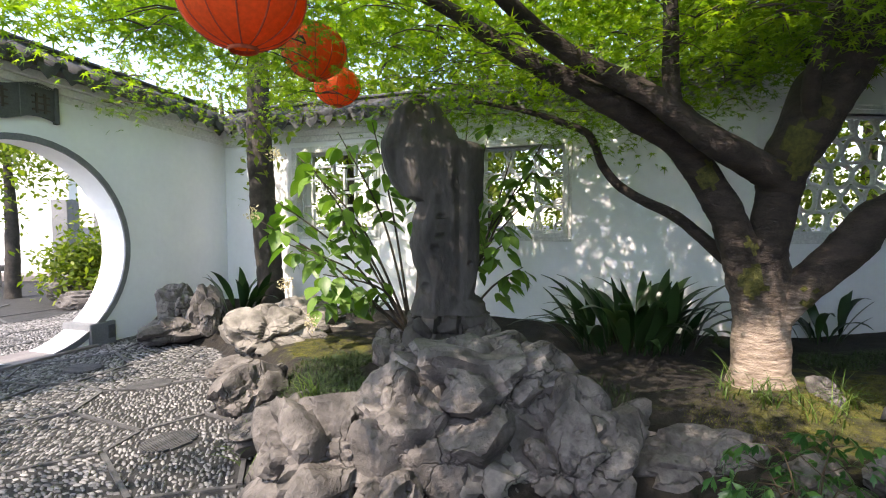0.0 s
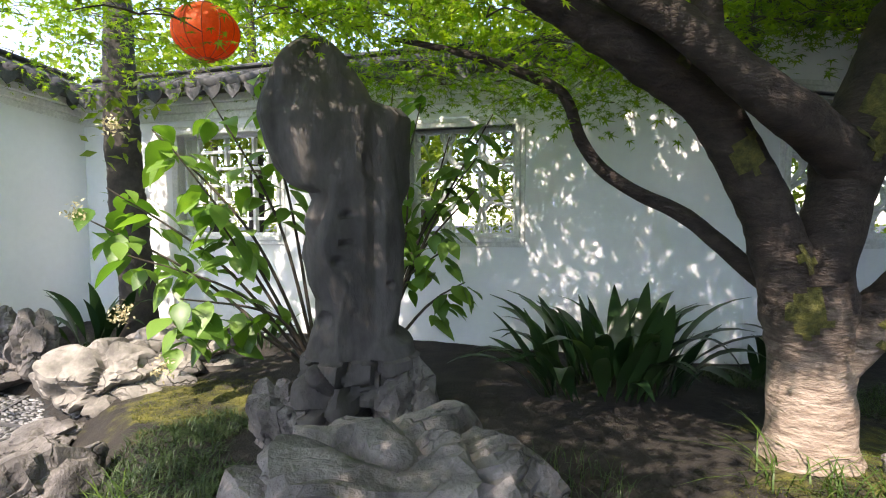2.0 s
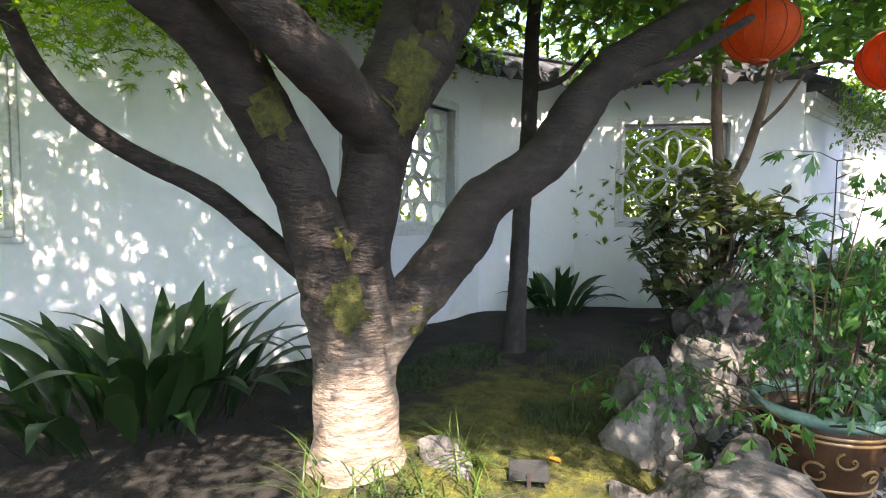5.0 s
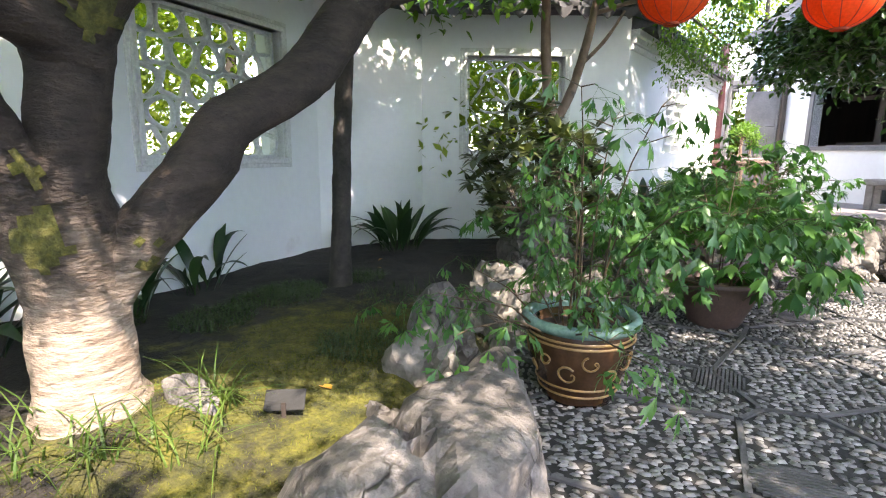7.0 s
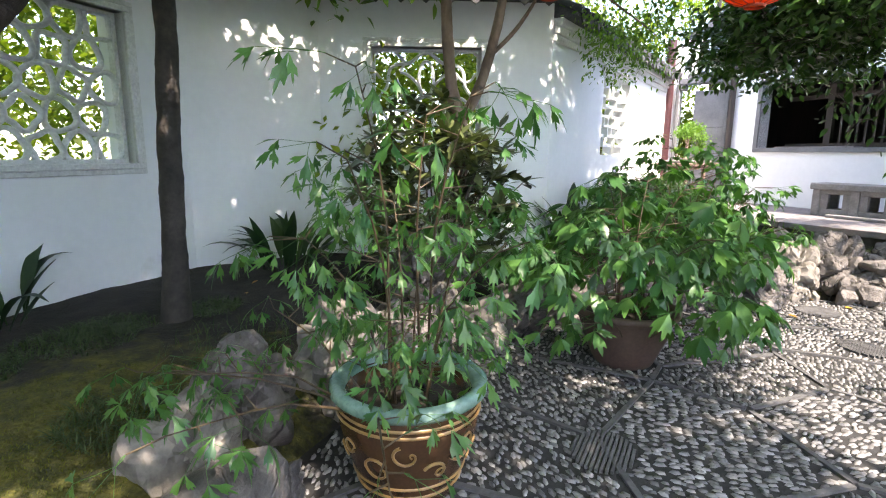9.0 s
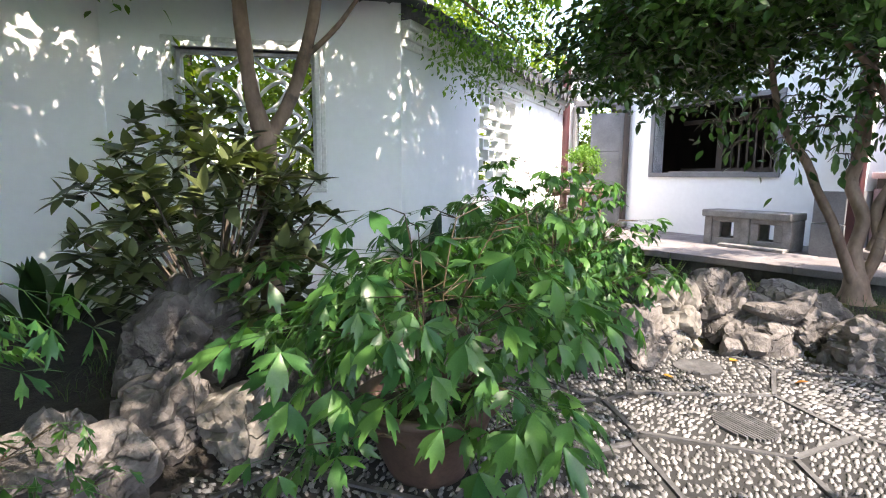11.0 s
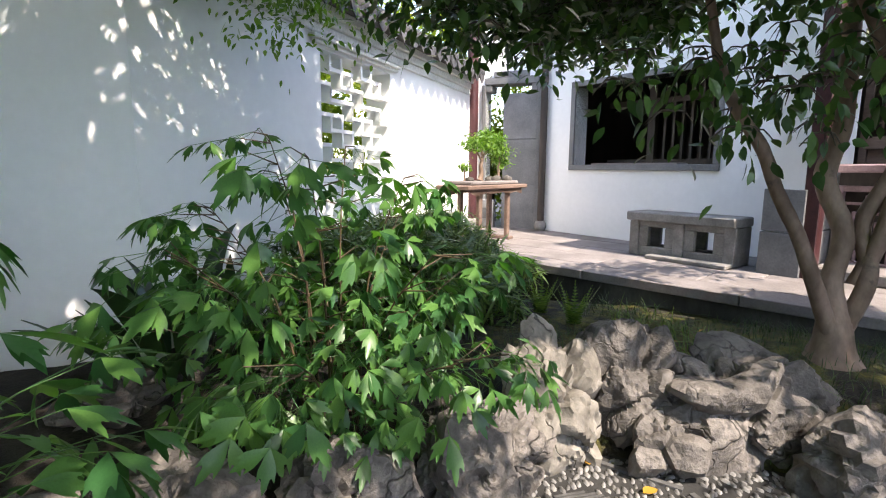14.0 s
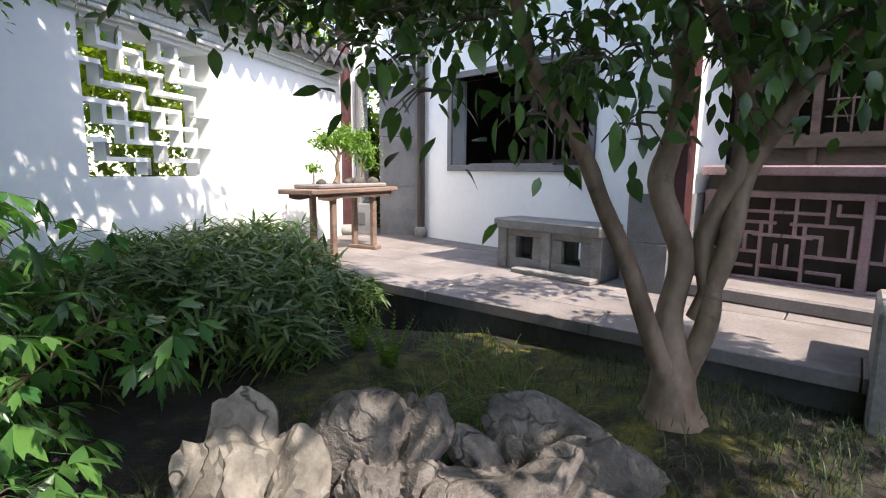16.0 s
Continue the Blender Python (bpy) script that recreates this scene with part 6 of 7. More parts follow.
def glazed_pot():
    p = thing("glazed_pot", "brown glazed pot with ochre scroll relief and pale green rim", "plant pot", at=pose(3.57, 1.82, 0) @ Matrix.Scale(1.03, 4))
    V, F = turned([(0.0, 0.01), (0.17, 0.0), (0.175, 0.02), (0.20, 0.10), (0.235, 0.20), (0.255, 0.30), (0.25, 0.36), (0.245, 0.38), (0.22, 0.38), (0.215, 0.30), (0.0, 0.30)])
    body = part("pot_body", mesh_of("pot_body", V, F, GLAZE), p)
    V, F = turned([(0.235, 0.372), (0.27, 0.372), (0.285, 0.39), (0.282, 0.415), (0.26, 0.425), (0.232, 0.41), (0.225, 0.36)])
    part("pot_rim", mesh_of("pot_rim", V, F, GLAZE_RIM), p, "pale green glazed rim")
    for z, r in ((0.34, 0.2545), (0.318, 0.2565), (0.10, 0.2015), (0.06, 0.189)):
        V, F = turned([(r, z - 0.006), (r + 0.006, z), (r, z + 0.006)])
        part("band", mesh_of("band", V, F, GLAZE_ORNAMENT), body, "ochre band")
    rng = random.Random(3)
    for k in range(14):
        a0, zc, big, hand = k * math.pi / 7, 0.21 + 0.035 * (-1) ** k, rng.uniform(0.03, 0.05), 1 if k % 3 else -1
        pts = []
        for j in range(22):
            u = j / 21
            ph = hand * u * 8.0 + k
            rr = big * (1.15 - u)
            a, z = a0 + rr * math.cos(ph) / 0.24 + 0.15 * u, zc + rr * math.sin(ph)
            r = np.interp(z, [0.1, 0.2, 0.3], [0.203, 0.238, 0.257])
            pts.append((r * math.cos(a), r * math.sin(a), z, 0.006 * (1 - 0.5 * u)))
        V, F = tube(pts, 5, 0.02)
        part("relief", mesh_of("relief", V, F, GLAZE_ORNAMENT), body, "ochre scrolling relief")
    V, F = turned([(0.218, 0.33), (0.1, 0.345), (0.0, 0.35)], 24)
    part("soil", mesh_of("soil", V, F, SOIL), p)


def terracotta_pot():
    p = thing("clay_pot", "wide brown clay pot with a rolled rim, on the paving", "plant pot", at=pose(5.21, 1.27, 0))
    V, F = turned([(0.0, 0.01), (0.17, 0.0), (0.185, 0.03), (0.24, 0.16), (0.275, 0.27), (0.285, 0.30), (0.305, 0.305), (0.315, 0.325), (0.305, 0.345), (0.28, 0.345), (0.265, 0.31), (0.25, 0.25), (0.0, 0.25)])
    part("pot_body", mesh_of("pot_body", V, F, TERRACOTTA), p)
    V, F = turned([(0.262, 0.28), (0.12, 0.295), (0.0, 0.30)], 24)
    part("soil", mesh_of("soil", V, F, SOIL), p)


glazed_pot()
terracotta_pot()
peony(3.57, 1.82, 0.38, 1.24, 0.50, 9, 10, 0.20, 41, "potted tree peony with finely cut bright green leaves", shift=(-0.22, -0.14), name="potted_peony", kinds=LEAVES)
peony(3.48, 1.92, 0.38, 0.28, 1.0, 9, 6, 0.19, 42, "low arching peony shoots spilling over the glazed pot", shift=(-0.26, 0.16), name="peony_shoots", kinds=LEAVES)
peony(5.21, 1.27, 0.27, 0.90, 0.74, 13, 11, 0.31, 43, "potted tree peony with broad green lobed leaves", shift=(0.12, -0.02), name="potted_peony", low=0.55)
peony(4.95, 1.18, 0.30, 0.16, 0.50, 3, 4, 0.28, 46, "low drooping peony shoots spilling over the clay pot", shift=(-0.25, -0.05), name="peony_shoots")
peony(6.95, 1.02, 0.2, 1.30, 0.92, 17, 14, 0.24, 44, "leafy green tree peony growing behind the edging rocks")
peony(1.32, 1.80, 0.0, 0.58, 0.30, 9, 8, 0.17, 45, "small peony seedling with cut green leaves beside the rocks")


def oval_mesh(name, shape, material):
    return mesh_of(name, shape[0], shape[1], material, True)


BROADS = [oval_mesh("leaf", oval_shape(w, 5, d, 0.1), BROAD_LEAF) for w, d in ((0.62, 0.2), (0.55, 0.35), (0.7, 0.3))]


def broad_shrub():
    s = thing("hydrangea_shrub", "tall shrub with broad bright green leaves and faded flower heads", "shrub", at=pose(-0.55, 4.85, 0.15))
    rng = random.Random(9)
    parts = []
    ends = [(-0.95, -0.3, 1.35), (-0.75, -0.5, 0.95), (-0.6, -0.2, 1.6), (-0.4, -0.1, 1.95), (-0.1, 0.0, 2.05), (-1.1, -0.2, 1.15), (-0.45, -0.55, 0.7), (0.2, 0.2, 1.9), (-0.3, -0.4, 1.2), (-0.8, 0.0, 1.75), (1.2, 0.1, 1.75), (1.35, -0.1, 1.35), (1.15, -0.1, 0.95), (1.4, 0.1, 1.6), (1.0, 0.2, 2.0), (1.3, 0.0, 0.7), (0.9, 0.2, 1.5), (-0.55, -0.3, 0.45), (1.5, 0.0, 1.9), (0.8, 0.3, 2.15)]
    for k, e in enumerate(ends):
        e = Vector(e)
        b = Vector((0.25 if e.x < 0.6 else 0.6, 0.1, 0))
        m = b.lerp(e, 0.5) + Vector((0.12 * rng.uniform(-1, 1), 0.1, 0.15))
        parts.append(tube([(*b, 0.016), (*m, 0.011), (*e, 0.005)], 6, 0.1))
        for j in range(20 if e.x < 0 else 14):
            f = rng.uniform(0.4, 1.05)
            p = m.lerp(e, (f - 0.4) / 0.6)
            a = rng.uniform(0, 6.28)
            part("leaf", BROADS[rng.randrange(3)], s, at=aim(p + Vector((0.04 * math.cos(a), 0.04 * math.sin(a), rng.uniform(-0.12, 0.08))), a, rng.uniform(0.0, 0.85), rng.uniform(-0.5, 0.5), rng.uniform(0.13, 0.23)))
    V, F = joined(parts)
    part("stem", mesh_of("stem", V, F, TWIG), s)
    for x, y, z in ((-1.1, -0.35, 1.2), (-0.75, -0.6, 0.62), (-0.9, -0.3, 1.72), (-0.55, -0.6, 0.3)):
        n = 70
        g = np.random.default_rng(int(100 * z))
        pos = g.normal(0, 0.03, (n, 3)) + (x, y, z)
        V, F = scattered(*OVAL, pos, g.uniform(0, 6.3, n), g.normal(0, 0.8, n), g.normal(0, 0.8, n), np.full(n, 0.028))
        tagged(part("flower_head", mesh_of("flower_head", V, F, FLOWER, False), s, "faded cream flower head"), kind="stuff")


broad_shrub()


def strap_leaf_mesh(length, width, bend, seed):
    rng = random.Random(seed)
    V, F = [], []
    n = 9
    for i in range(n + 1):
        t = i / n
        ang = 1.45 - bend * t ** 1.6
        if i == 0:
            x, z = 0.0, 0.0
        else:
            x, z = x + length / n * math.cos(ang), z + length / n * math.sin(ang)
        w = width * (0.12 if t < 0.2 else math.sin(math.pi * min(1, (t - 0.12) / 0.88) ** 0.85) + 0.05) * 0.5
        V += [(x, -w, z + w * 0.25), (x + 0.004, 0, z), (x, w, z + w * 0.25)]
    for i in range(n):
        a = 3 * i
        F += [(a, a + 1, a + 4, a + 3), (a + 1, a + 2, a + 5, a + 4)]
    return mesh_of("leaf", V, np.array(F), STRAP_LEAF, True)


STRAPS = [strap_leaf_mesh(L, w, b, k) for k, (L, w, b) in enumerate(((0.80, 0.12, 0.7), (0.88, 0.12, 1.35), (0.80, 0.11, 1.7), (0.92, 0.115, 1.05), (0.72, 0.115, 0.4)))]


def aspidistra(x, y, r, n, size, seed, z=None):
    z = bed_height(x, y) - 0.02 if z is None else z
    p = thing("aspidistra", "clump of dark green strap-leaved aspidistra against the white wall", "plant", "aspidistra clumps", at=pose(x, y, z))
    rng = random.Random(seed)
    for k in range(n):
        a, d = rng.uniform(0, 6.28), r * math.sqrt(rng.random())
        yaw = a + rng.uniform(-0.7, 0.7)
        part("leaf", STRAPS[rng.randrange(5)], p, at=aim((d * math.cos(a), d * 0.6 * math.sin(a), 0), yaw, rng.uniform(-0.3, 0.25) + 0.25 * d / r, rng.uniform(-0.25, 0.25), size * rng.uniform(0.7, 1.1)))


aspidistra(1.62, 4.35, 0.50, 84, 0.9, 1)
aspidistra(-2.45, 6.15, 0.22, 18, 0.8, 2)
aspidistra(5.55, 4.25, 0.30, 34, 0.75, 3)
aspidistra(3.45, 4.62, 0.20, 14, 0.75, 4)
aspidistra(7.38, 2.08, 0.34, 34, 0.95, 5)
aspidistra(2.75, 4.4, 0.15, 10, 0.6, 6)
aspidistra(-0.9, 5.7, 0.25, 14, 0.5, 7)
aspidistra(6.35, 3.3, 0.25, 20, 0.8, 8)


def rhododendron():
    s = thing("rhododendron_shrub", "dark shrub with leathery leaves in whorls above a rock", "shrub", at=pose(5.55, 2.75, 0.3))
    rng = np.random.default_rng(3)
    C, parts = [], []
    for k in range(180):
        v = rng.normal(0, 1, 3)
        v /= np.linalg.norm(v)
        p = v * rng.uniform(0.55, 1.0) * (0.72, 0.72, 0.70) + (0, 0, 0.68)
        if p[2] < 0.1:
            continue
        C.append(p)
        if k % 4 == 0:
            m = p * (0.45, 0.45, 0.5)
            parts.append(tube([(0, 0, 0, 0.014), (*m, 0.009), (*p, 0.004)], 5, 0.2))
    C = np.repeat(np.array(C), 10, 0)
    N = len(C)
    yaw = rng.uniform(0, 6.28, N)
    V, F = scattered(*oval_shape(0.46, 4, 0.1, 0.1), C + rng.normal(0, 0.008, (N, 3)), yaw, rng.normal(-0.25, 0.45, N), rng.normal(0, 0.2, N), 0.14 * rng.uniform(0.7, 1.2, N))
    part("foliage", mesh_of("foliage", V, F, SHRUB_LEAF, True), s, "leathery dark green leaves in whorls")
    V, F = joined(parts)
    part("branch", mesh_of("branch", V, F, TWIG), s)


rhododendron()


def dwarf_bamboo():
    rng = np.random.default_rng(8)
    pos = []
    while len(pos) < 9000:
        x, y = rng.uniform(8.0, 10.8), rng.uniform(0.2, 2.1)
        wall = 2.42 - 0.128 * (x - 7.45)
        kerb = 0.45 + (x - 9.95) * 1.64
        if y > wall - 0.08 or y < kerb + 0.15 or y < 0.55 + 0.3 * noise.noise((x * 2, y * 2, 0)) or x < 8.4 and y < 1.2:
            continue
        top = 0.20 + 0.52 * min(1, (y - 0.35) / 0.9) + 0.10 * noise.noise((x * 3, y * 3, 1))
        pos.append((x, y, 0.12 + top * rng.uniform() ** 0.35))
    pos = np.array(pos)
    N = len(pos)
    V, F = scattered(*oval_shape(0.13, 3, 0.25, 0.1), pos, rng.uniform(0, 6.28, N), rng.normal(0.05, 0.45, N), rng.normal(0, 0.3, N), 0.18 * rng.uniform(0.6, 1.2, N))
    thing("dwarf_bamboo", "dense low dwarf bamboo with narrow green leaves under the lattice window", "bamboo", kind="stuff", mesh=mesh_of("dwarf_bamboo", V, F, BAMBOO_LEAF, False))


dwarf_bamboo()


def tufts(name, label, spots, per, length, width, lean, material, seed):
    rng = np.random.default_rng(seed)
    P = []
    for x, y, r in spots:
        for _ in range(int(per * max(0.15, r) / 0.15)):
            a, d = rng.uniform(0, 6.28), r * math.sqrt(rng.uniform())
            px, py = x + d * math.cos(a), y + d * math.sin(a)
            P.append((px, py, bed_height(px, py) - 0.01))
    V, F = blades(np.array(P), length, width, lean, seed)
    return thing(name, label, "grass", kind="stuff", mesh=mesh_of(name, V, F, material, False))


tufts("bright_grass", "bright green long grass tufts at the maple's foot", [(1.70, 3.0, 0.12), (1.78, 2.82, 0.08), (2.0, 2.68, 0.14), (2.2, 2.78, 0.08), (-1.0, 2.75, 0.10), (-0.8, 3.1, 0.08), (8.0, -0.55, 0.3), (8.4, -0.4, 0.3), (8.9, -0.4, 0.25)], 30, 0.27, 0.008, 1.5, GRASS, 1)
tufts("lilyturf", "dark green lilyturf growing in low mats", [(-0.7, 3.3, 0.32), (-0.9, 3.7, 0.3), (-0.4, 3.3, 0.25), (-0.75, 4.0, 0.2), (3.0, 3.9, 0.25), (3.5, 3.9, 0.3), (3.75, 4.0, 0.25), (3.15, 2.85, 0.26), (0.0, 4.7, 0.2), (0.6, 3.4, 0.15), (4.3, 3.8, 0.2), (-2.2, 6.0, 0.25), (2.6, 4.4, 0.25)], 420, 0.085, 0.006, 1.3, DARK_GRASS, 2)
tufts("bed_grass", "thin grass scattered over the shaded bed", [(8.6, -0.9, 0.5), (8.2, 0.2, 0.5), (8.7, -1.4, 0.5), (9.2, -0.2, 0.3), (7.9, -1.8, 0.4), (7.9, -1.3, 0.45), (8.3, -1.75, 0.4), (7.7, -0.9, 0.3), (8.0, -0.2, 0.35), (7.3, 0.6, 0.3), (5.3, 2.9, 0.5), (0.9, 3.2, 0.3), (3.9, 3.1, 0.4)], 90, 0.13, 0.005, 0.9, DARK_GRASS, 3)


tufts("moss_fuzz", "short fuzzy moss over the bed", [(2.4, 2.7, 0.55), (3.1, 3.0, 0.55), (-0.9, 4.4, 0.4), (8.5, -0.4, 0.5), (1.6, 2.7, 0.3)], 1500, 0.025, 0.005, 0.8, MOSS_BLADE, 9)


def fern(x, y):
    f = thing("fern", "small upright green fern in the bed", "plant", at=pose(x, y, bed_height(x, y)))
    me = None
    V, F = [], []
    for k in range(14):
        t = k / 14
        for s in (1, -1):
            o = len(V)
            V += [(0.32 * t, 0, 0.0), (0.32 * t + 0.02, s * 0.06 * (1 - t), 0.0), (0.32 * t + 0.022, 0, 0.0)]
            F.append((o, o + 1, o + 2))
    me = mesh_of("frond", V, np.array(F), GRASS, False)
    for k in range(9):
        part("frond", me, f, at=aim((0, 0, 0), k * 0.7, -1.1 + 0.08 * (k % 3), 0, 1))


fern(9.0, 0.35)
fern(8.75, 0.1)


def fallen_leaves():
    rng = random.Random(4)
    me = oval_mesh("fallen_leaf", oval_shape(0.5, 4, 0.1, 0.12), DEADLEAF)
    for x, y in ((8.55, -0.55), (8.85, -0.75), (7.3, 0.0), (7.15, -0.2), (6.7, 0.25), (5.0, 4.1), (4.7, 3.9), (2.6, 2.6), (8.3, 0.1), (4.6, 2.0), (6.9, -0.6), (0.4, 4.6), (1.2, 4.8)):
        z = max(bed_height(x, y), 0.012) + 0.008
        thing("fallen_leaf", "single yellow-brown fallen leaf on the ground", "leaf", "fallen leaves", at=aim((x, y, z), rng.uniform(0, 6), 0.05, 0.1, rng.uniform(0.06, 0.10)), mesh=me)


fallen_leaves()


def plant_tag():
    """Small dark name plate leaning in the moss on a stake."""
    t = thing("plant_tag", "small dark metal name plate leaning on a stake in the moss", "sign", at=pose(2.32, 2.58, bed_height(2.32, 2.58), 0, 0, -55))
    part("plate", box_mesh("plate", MORTAR, ((-0.075, -0.004, 0.0), (0.075, 0.004, 0.085)), bevel=0.003), t, at=Matrix.Translation((0, 0, 0.03)) @ Matrix.Rotation(radians(-50), 4, "X"))
    part("stake", box_mesh("stake", DARKWOOD, ((-0.008, -0.004, -0.05), (0.008, 0.004, 0.06))), t)


plant_tag()


# ---- beyond the walls ----
def far_tree(x, y, h, r, n, seed, low=0.6, material=None):
    t = thing("garden_tree", "sunlit yellow-green tree growing behind the garden wall", "tree", "trees beyond the walls", at=pose(x, y, 0))
    limb_part("trunk", [(0, 0, 0, 0.12), (0.05, 0, h * 0.4, 0.09), (-0.05, 0.05, h * 0.85, 0.03)], t, DARK_BARK, 8, 0.1)
    rng = np.random.default_rng(seed)
    cl = rng.normal(0, 0.5, (120, 3)) * (r, r, (h - low) * 0.45) + (0, 0, (h + low) / 2)
    pos = np.repeat(cl, n // 120, 0)
    pos = pos + rng.normal(0, 0.16, pos.shape)
    pos = pos[pos[:, 2] > low * 0.5]
    N = len(pos)
    V, F = scattered(*SPARE_OVAL, pos, rng.uniform(0, 6.3, N), rng.normal(0.2, 0.6, N), rng.normal(0, 0.5, N), 0.12 * rng.uniform(0.6, 1.3, N))
    part("crown", mesh_of("crown", V, F, material or FAR_LEAF, False), t)


for k, (x, y, h, r, low) in enumerate(((-1.6, 8.6, 6.0, 1.8, 0.4), (0.6, 8.4, 5.6, 1.7, 0.3), (2.4, 8.0, 6.2, 1.9, 0.5), (4.3, 7.6, 5.8, 1.8, 0.3), (6.0, 7.4, 5.8, 1.8, 0.3), (8.2, 5.6, 5.0, 1.6, 0.3), (9.4, 4.6, 4.6, 1.4, 0.3), (11.0, 4.2, 5.0, 1.5, 0.3), (14.4, 3.2, 5.2, 1.6, 0.3), (12.6, 4.4, 5.5, 1.6, 0.3), (16.5, 1.0, 6.5, 2.2, 0.5), (13.9, 1.6, 2.6, 0.5, 0.2), (-7.2, 8.6, 3.4, 1.3, 1.6), (-9.8, 7.0, 3.6, 1.3, 1.6), (-4.4, 10.5, 4.5, 1.8, 0.6), (-5.8, 8.4, 1.0, 0.5, 0.1), (1.0, 12.0, 6.5, 2.6, 0.5), (6.0, 11.0, 6.5, 2.6, 0.5), (-3.5, 13.0, 7.0, 3.0, 0.5))):
    far_tree(x, y, h, r, 8400 if h > 4 else 3000, 50 + k, low)


def outer_court():
    bm = bmesh.new()
    prism(bm, [(-16, 11.6), (-8.35, 11.6), (-8.35, 11.9), (-16, 11.9)], 0, 3.0)
    prism(bm, [(-7.75, 11.6), (-4.2, 11.6), (-4.2, 11.9), (-7.75, 11.9)], 0, 3.0)
    prism(bm, [(-8.35, 11.6), (-7.75, 11.6), (-7.75, 11.9), (-8.35, 11.9)], 2.3, 3.0)
    thing("wall_outer", "white wall of the outer court seen through the moon gate", "wall", kind="structure", mesh=mesh_bm("wall_outer", bm, PLASTER))
    thing("door_3", "grey stone door jamb in the outer court", "door", kind="structure", mesh=box_mesh("door_3", GREYSTONE, ((-8.7, 11.52, 0.0), (-8.34, 11.92, 1.75)), ((-7.76, 11.52, 0), (-7.6, 11.92, 1.75)), bevel=0.01))
    thing("outer_step", "long pale stone step along the outer court wall", "step", kind="structure", mesh=box_mesh("outer_step", SLAB, ((-16, 10.9, 0), (-6.6, 11.6, 0.12)), bevel=0.01))
    b = thing("outer_bench", "grey stone bench in the outer court", "bench", at=pose(-9.1, 10.0, 0))
    part("seat", box_mesh("seat", SLAB, ((-0.8, -0.2, 0.30), (0.5, 0.2, 0.42)), bevel=0.01), b)
    for x in (-0.6, 0.1):
        part("leg", box_mesh("leg", SLAB, ((x, -0.16, 0), (x + 0.3, 0.16, 0.30)), bevel=0.01), b)
    pot = thing("outer_bonsai", "small bonsai in a green glazed tray on the outer bench", "bonsai", at=pose(-9.0, 10.0, 0.42))
    part("tray", box_mesh("tray", GLAZE_RIM, ((-0.25, -0.15, 0), (0.25, 0.15, 0.1)), bevel=0.02), pot)
    limb_part("trunk", [(0, 0, 0.08, 0.03), (0.05, 0, 0.3, 0.02), (-0.05, 0, 0.5, 0.01)], pot, SMOOTH_BARK, 6)
    rng = np.random.default_rng(77)
    n = 500
    pos = rng.normal(0, 0.13, (n, 3)) * (1.2, 1, 0.8) + (0, 0, 0.5)
    V, F = scattered(*OVAL, pos, rng.uniform(0, 6.3, n), rng.normal(0, 0.6, n), rng.normal(0, 0.6, n), 0.05 * rng.uniform(0.6, 1.2, n))
    part("foliage", mesh_of("foliage", V, F, BROAD_LEAF, False), pot)
    rock(-6.0, 8.3, 0.12, 0.4, 0.3, 0.25, 10, 71, STONE, "sunlit limestone rock in the outer court")
    rock(-5.4, 7.7, 0.10, 0.3, 0.3, 0.18, 40, 72, STONE, "sunlit limestone rock in the outer court")
    # plain walls that close the court behind the walker
    bm = bmesh.new()
    prism(bm, [(-6.6, -5.0), (8.6, -5.0), (8.6, -4.7), (-6.6, -4.7)], 0, 2.8)
    thing("wall_south", "plain white plastered wall closing the court", "wall", kind="structure", mesh=mesh_bm("wall_south", bm, PLASTER))
    bm = bmesh.new()
    prism(bm, [(-6.6, -4.7), (-6.3, -4.7), (-4.70, 1.80), (-5.0, 1.9)], 0, 2.86)
    thing("wall_west", "plain white plastered wall closing the court", "wall", kind="structure", mesh=mesh_bm("wall_west", bm, PLASTER))


outer_court()


# ---- pebble mosaic ----
def on_paving(x, y):
    return edge_gap(x, y) < -0.02


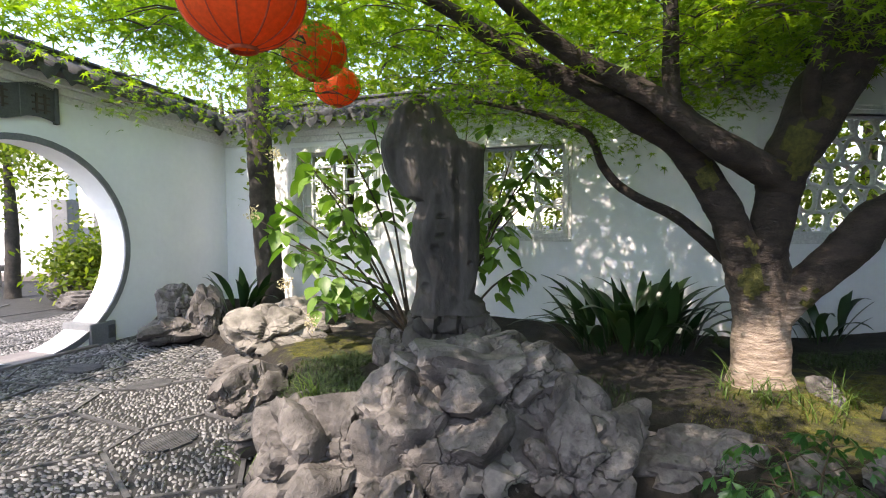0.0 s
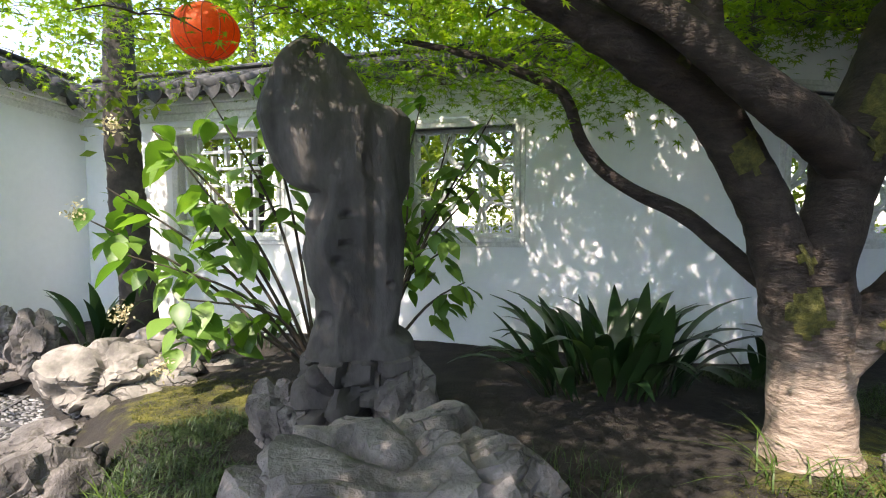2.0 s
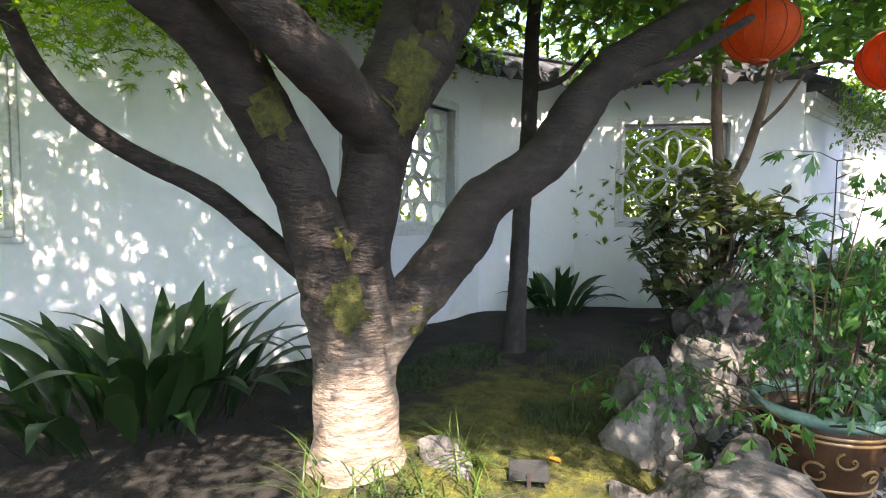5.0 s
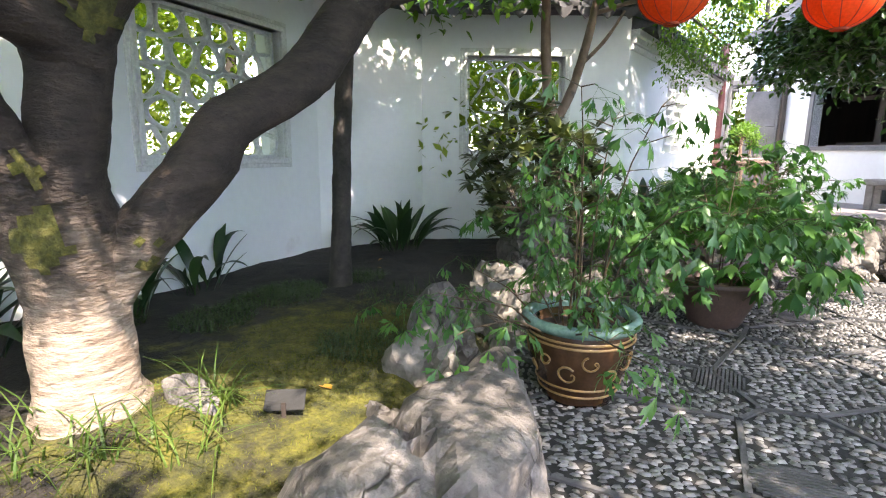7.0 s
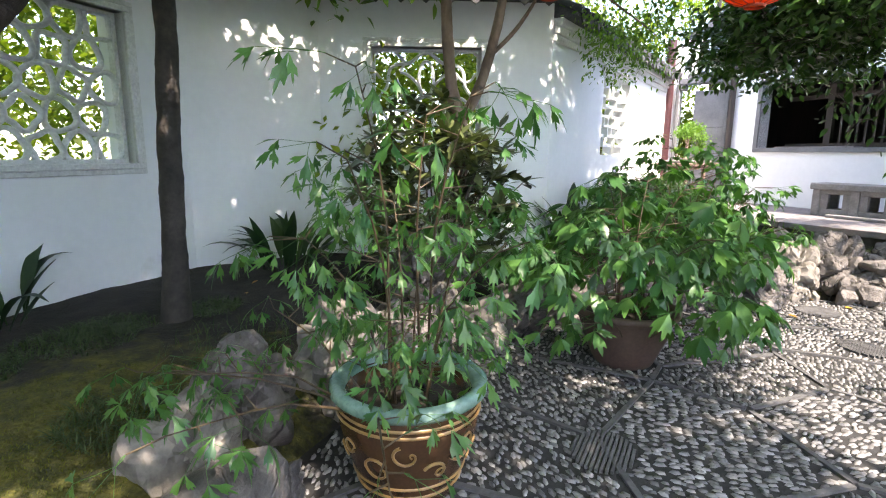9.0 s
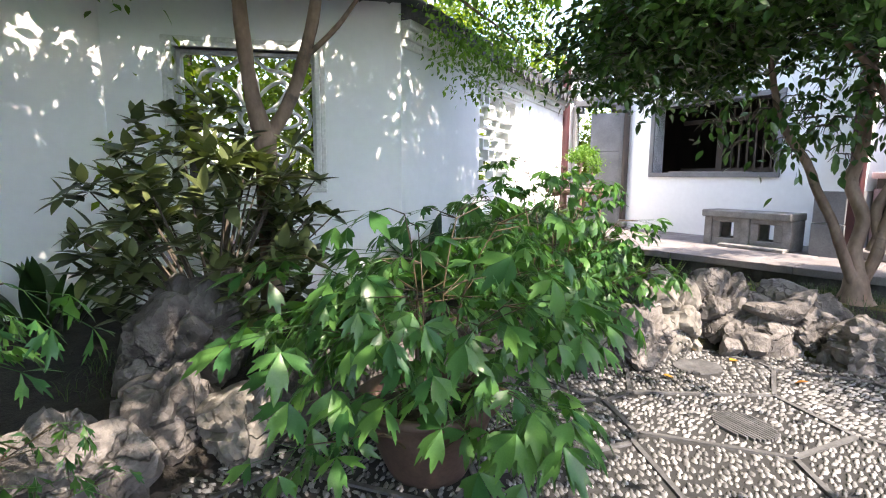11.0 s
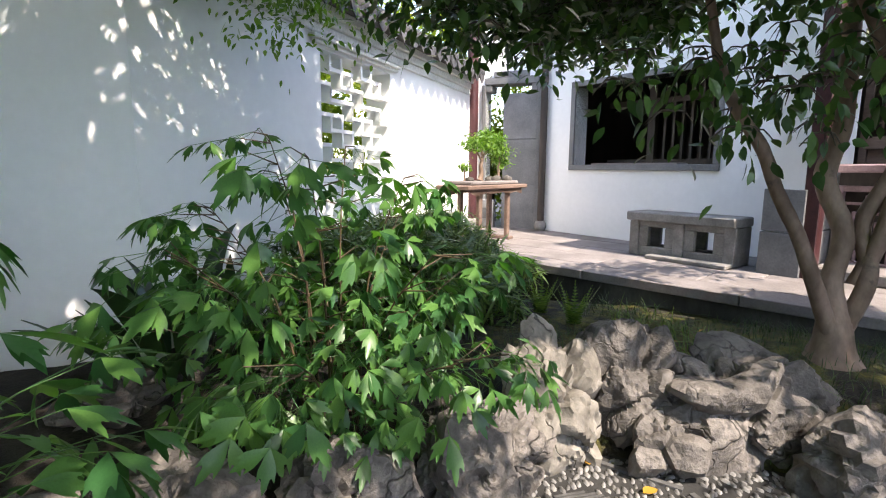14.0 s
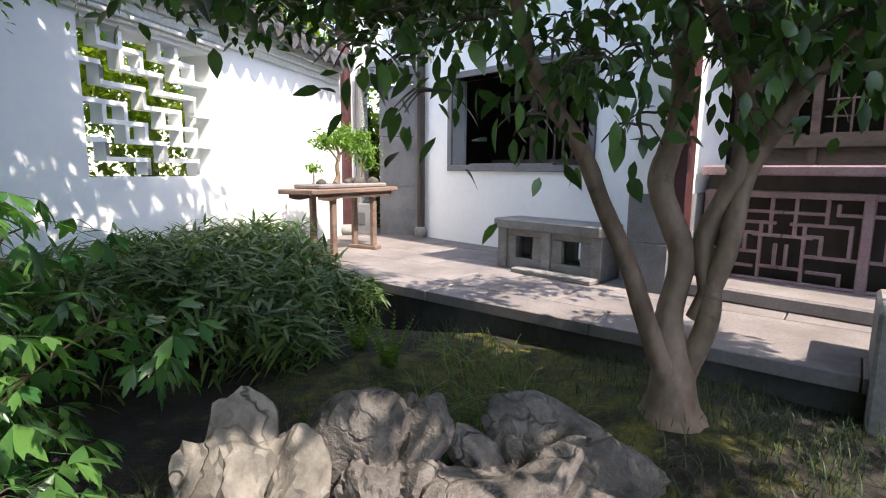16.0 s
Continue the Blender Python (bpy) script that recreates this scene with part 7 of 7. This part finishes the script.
def mosaic():
    rng = np.random.default_rng(19)
    sites = []
    for i in range(-9, 13):
        for j in range(-5, 11):
            sites.append((i * 0.78 + (j % 2) * 0.35 + rng.uniform(-0.24, 0.24), j * 0.72 + rng.uniform(-0.24, 0.24)))
    S = np.array(sites)
    turn = rng.uniform(0, math.pi, len(S))

    def wanted(x, y):
        return -6.6 < x < 7.6 and -2.7 < y < 7.5 and x > -5.2 - 0.9 * (y > 2.5) * (y - 2.5) and on_paving(x, y)
    oval = [(4.11, 1.19), (6.12, -0.11), (5.64, 0.73), (6.97, 0.02), (-3.17, 4.48), (-2.33, 4.03), (-1.62, 2.98), (3.2, 0.9), (4.9, -0.3)]
    # dividing strips
    for i in range(len(S)):
        for j in range(i + 1, len(S)):
            d = S[j] - S[i]
            L = np.hypot(*d)
            if L > 1.6:
                continue
            mid, u = (S[i] + S[j]) / 2, np.array((-d[1], d[0])) / L
            t = np.linspace(-0.8, 0.8, 65)
            P = mid + t[:, None] * u
            D = ((P[:, None] - S[None]) ** 2).sum(2)
            own = ((P - S[i]) ** 2).sum(1)
            ok = t[own <= D.min(1) + 1e-6]
            if len(ok) < 3:
                continue
            a, b = ok.min(), ok.max()
            c = mid + u * (a + b) / 2
            if not wanted(*c) or not wanted(*(mid + u * a)) and not wanted(*(mid + u * b)):
                continue
            me = box_mesh("edge_tile", EDGE_TILE, (((a - b) / 2, -0.013, 0.0), ((b - a) / 2, 0.013, 0.012)))
            part("edge_tile", me, GROUND, at=pose(c[0], c[1], 0, 0, 0, math.degrees(math.atan2(u[1], u[0]))))
    # pebbles, laid in rows that change direction from cell to cell
    V = [(math.cos(a) * 0.5, math.sin(a) * 0.5, 0.0) for a in np.arange(5) * math.pi * 0.4] + [(math.cos(a) * 0.36, math.sin(a) * 0.34, 0.32) for a in np.arange(5) * math.pi * 0.4]
    F = [(k, (k + 1) % 5, 5 + (k + 1) % 5) for k in range(5)] + [(k, 5 + (k + 1) % 5, 5 + k) for k in range(5)] + [(5, 6, 7), (5, 7, 8), (5, 8, 9)]
    V, F = np.array(V), np.array(F)
    V[:, :2] += rng.normal(0, 0.05, (len(V), 2))
    V[5:, 2] += rng.normal(0, 0.05, 5)
    pos, yaw = [], []
    for k, (sx, sy) in enumerate(S):
        if not (-5.5 < sx < 8.5) or sy < -2.5 and sx < 3:
            continue
        c, s = math.cos(turn[k]), math.sin(turn[k])
        g = np.arange(-0.75, 0.75, 0.0275)
        rows = np.arange(-0.75, 0.75, 0.052)
        A, B = np.meshgrid(rows, g)
        A, B = A.ravel() + rng.normal(0, 0.010, A.size), B.ravel() + rng.normal(0, 0.005, A.size)
        B = B + 0.013 * (np.round(A / 0.052) % 2)
        X, Y = sx + c * A - s * B, sy + s * A + c * B
        P = np.stack([X, Y], 1)
        D = np.sort(np.sqrt(((P[:, None] - S[None]) ** 2).sum(2)), 1)
        own = np.sqrt(((P - S[k]) ** 2).sum(1))
        keep = (own <= D[:, 0] + 1e-6) & (D[:, 1] - D[:, 0] > 0.034)
        for x, y in P[keep]:
            if wanted(x, y) and all(math.hypot((x - ox) / 0.17, (y - oy) / 0.14) > 1 for ox, oy in oval):
                pos.append((x, y, 0.0))
                yaw.append(turn[k])
    pos, yaw = np.array(pos), np.array(yaw) + rng.normal(0, 0.3, len(pos))
    Vl = V * (0.056, 0.026, 0.036)
    near = (pos[:, 0] > 4.7) & (pos[:, 0] < 5.3) & (pos[:, 1] > 0.2) & (pos[:, 1] < 0.95)
    idx = np.where(near)[0][:300]
    me = mesh_of("pebble", Vl, F, PEBBLE, False)
    for i in idx:
        part("pebble", me, GROUND, at=aim(pos[i], yaw[i], 0, 0, rng.uniform(0.7, 0.95)))
    rest = np.setdiff1d(np.arange(len(pos)), idx)
    N = len(rest)
    W, G = scattered(Vl, F, pos[rest], yaw[rest], rng.normal(0, 0.08, N), rng.normal(0, 0.08, N), rng.uniform(0.60, 0.98, N))
    tagged(part("pebble_field", mesh_of("pebble_field", W, G, PEBBLE, False), GROUND, "grey river pebbles set on edge"), kind="stuff")
    for k, (x, y) in enumerate(oval):
        o = thing("paving_medallion", "oval medallion of thin dark tiles set in the pebble paving", "paving medallion", "paving medallions", at=pose(x, y, 0.002, 0, 0, 40 * k))
        for r in range(-6, 7):
            w = math.sqrt(max(0, 1 - (r / 6.6) ** 2)) * 0.16
            part("tile_strip", box_mesh("tile_strip", EDGE_TILE, ((-w, r * 0.02 - 0.006, 0), (w, r * 0.02 + 0.006, 0.014))), o)


mosaic()
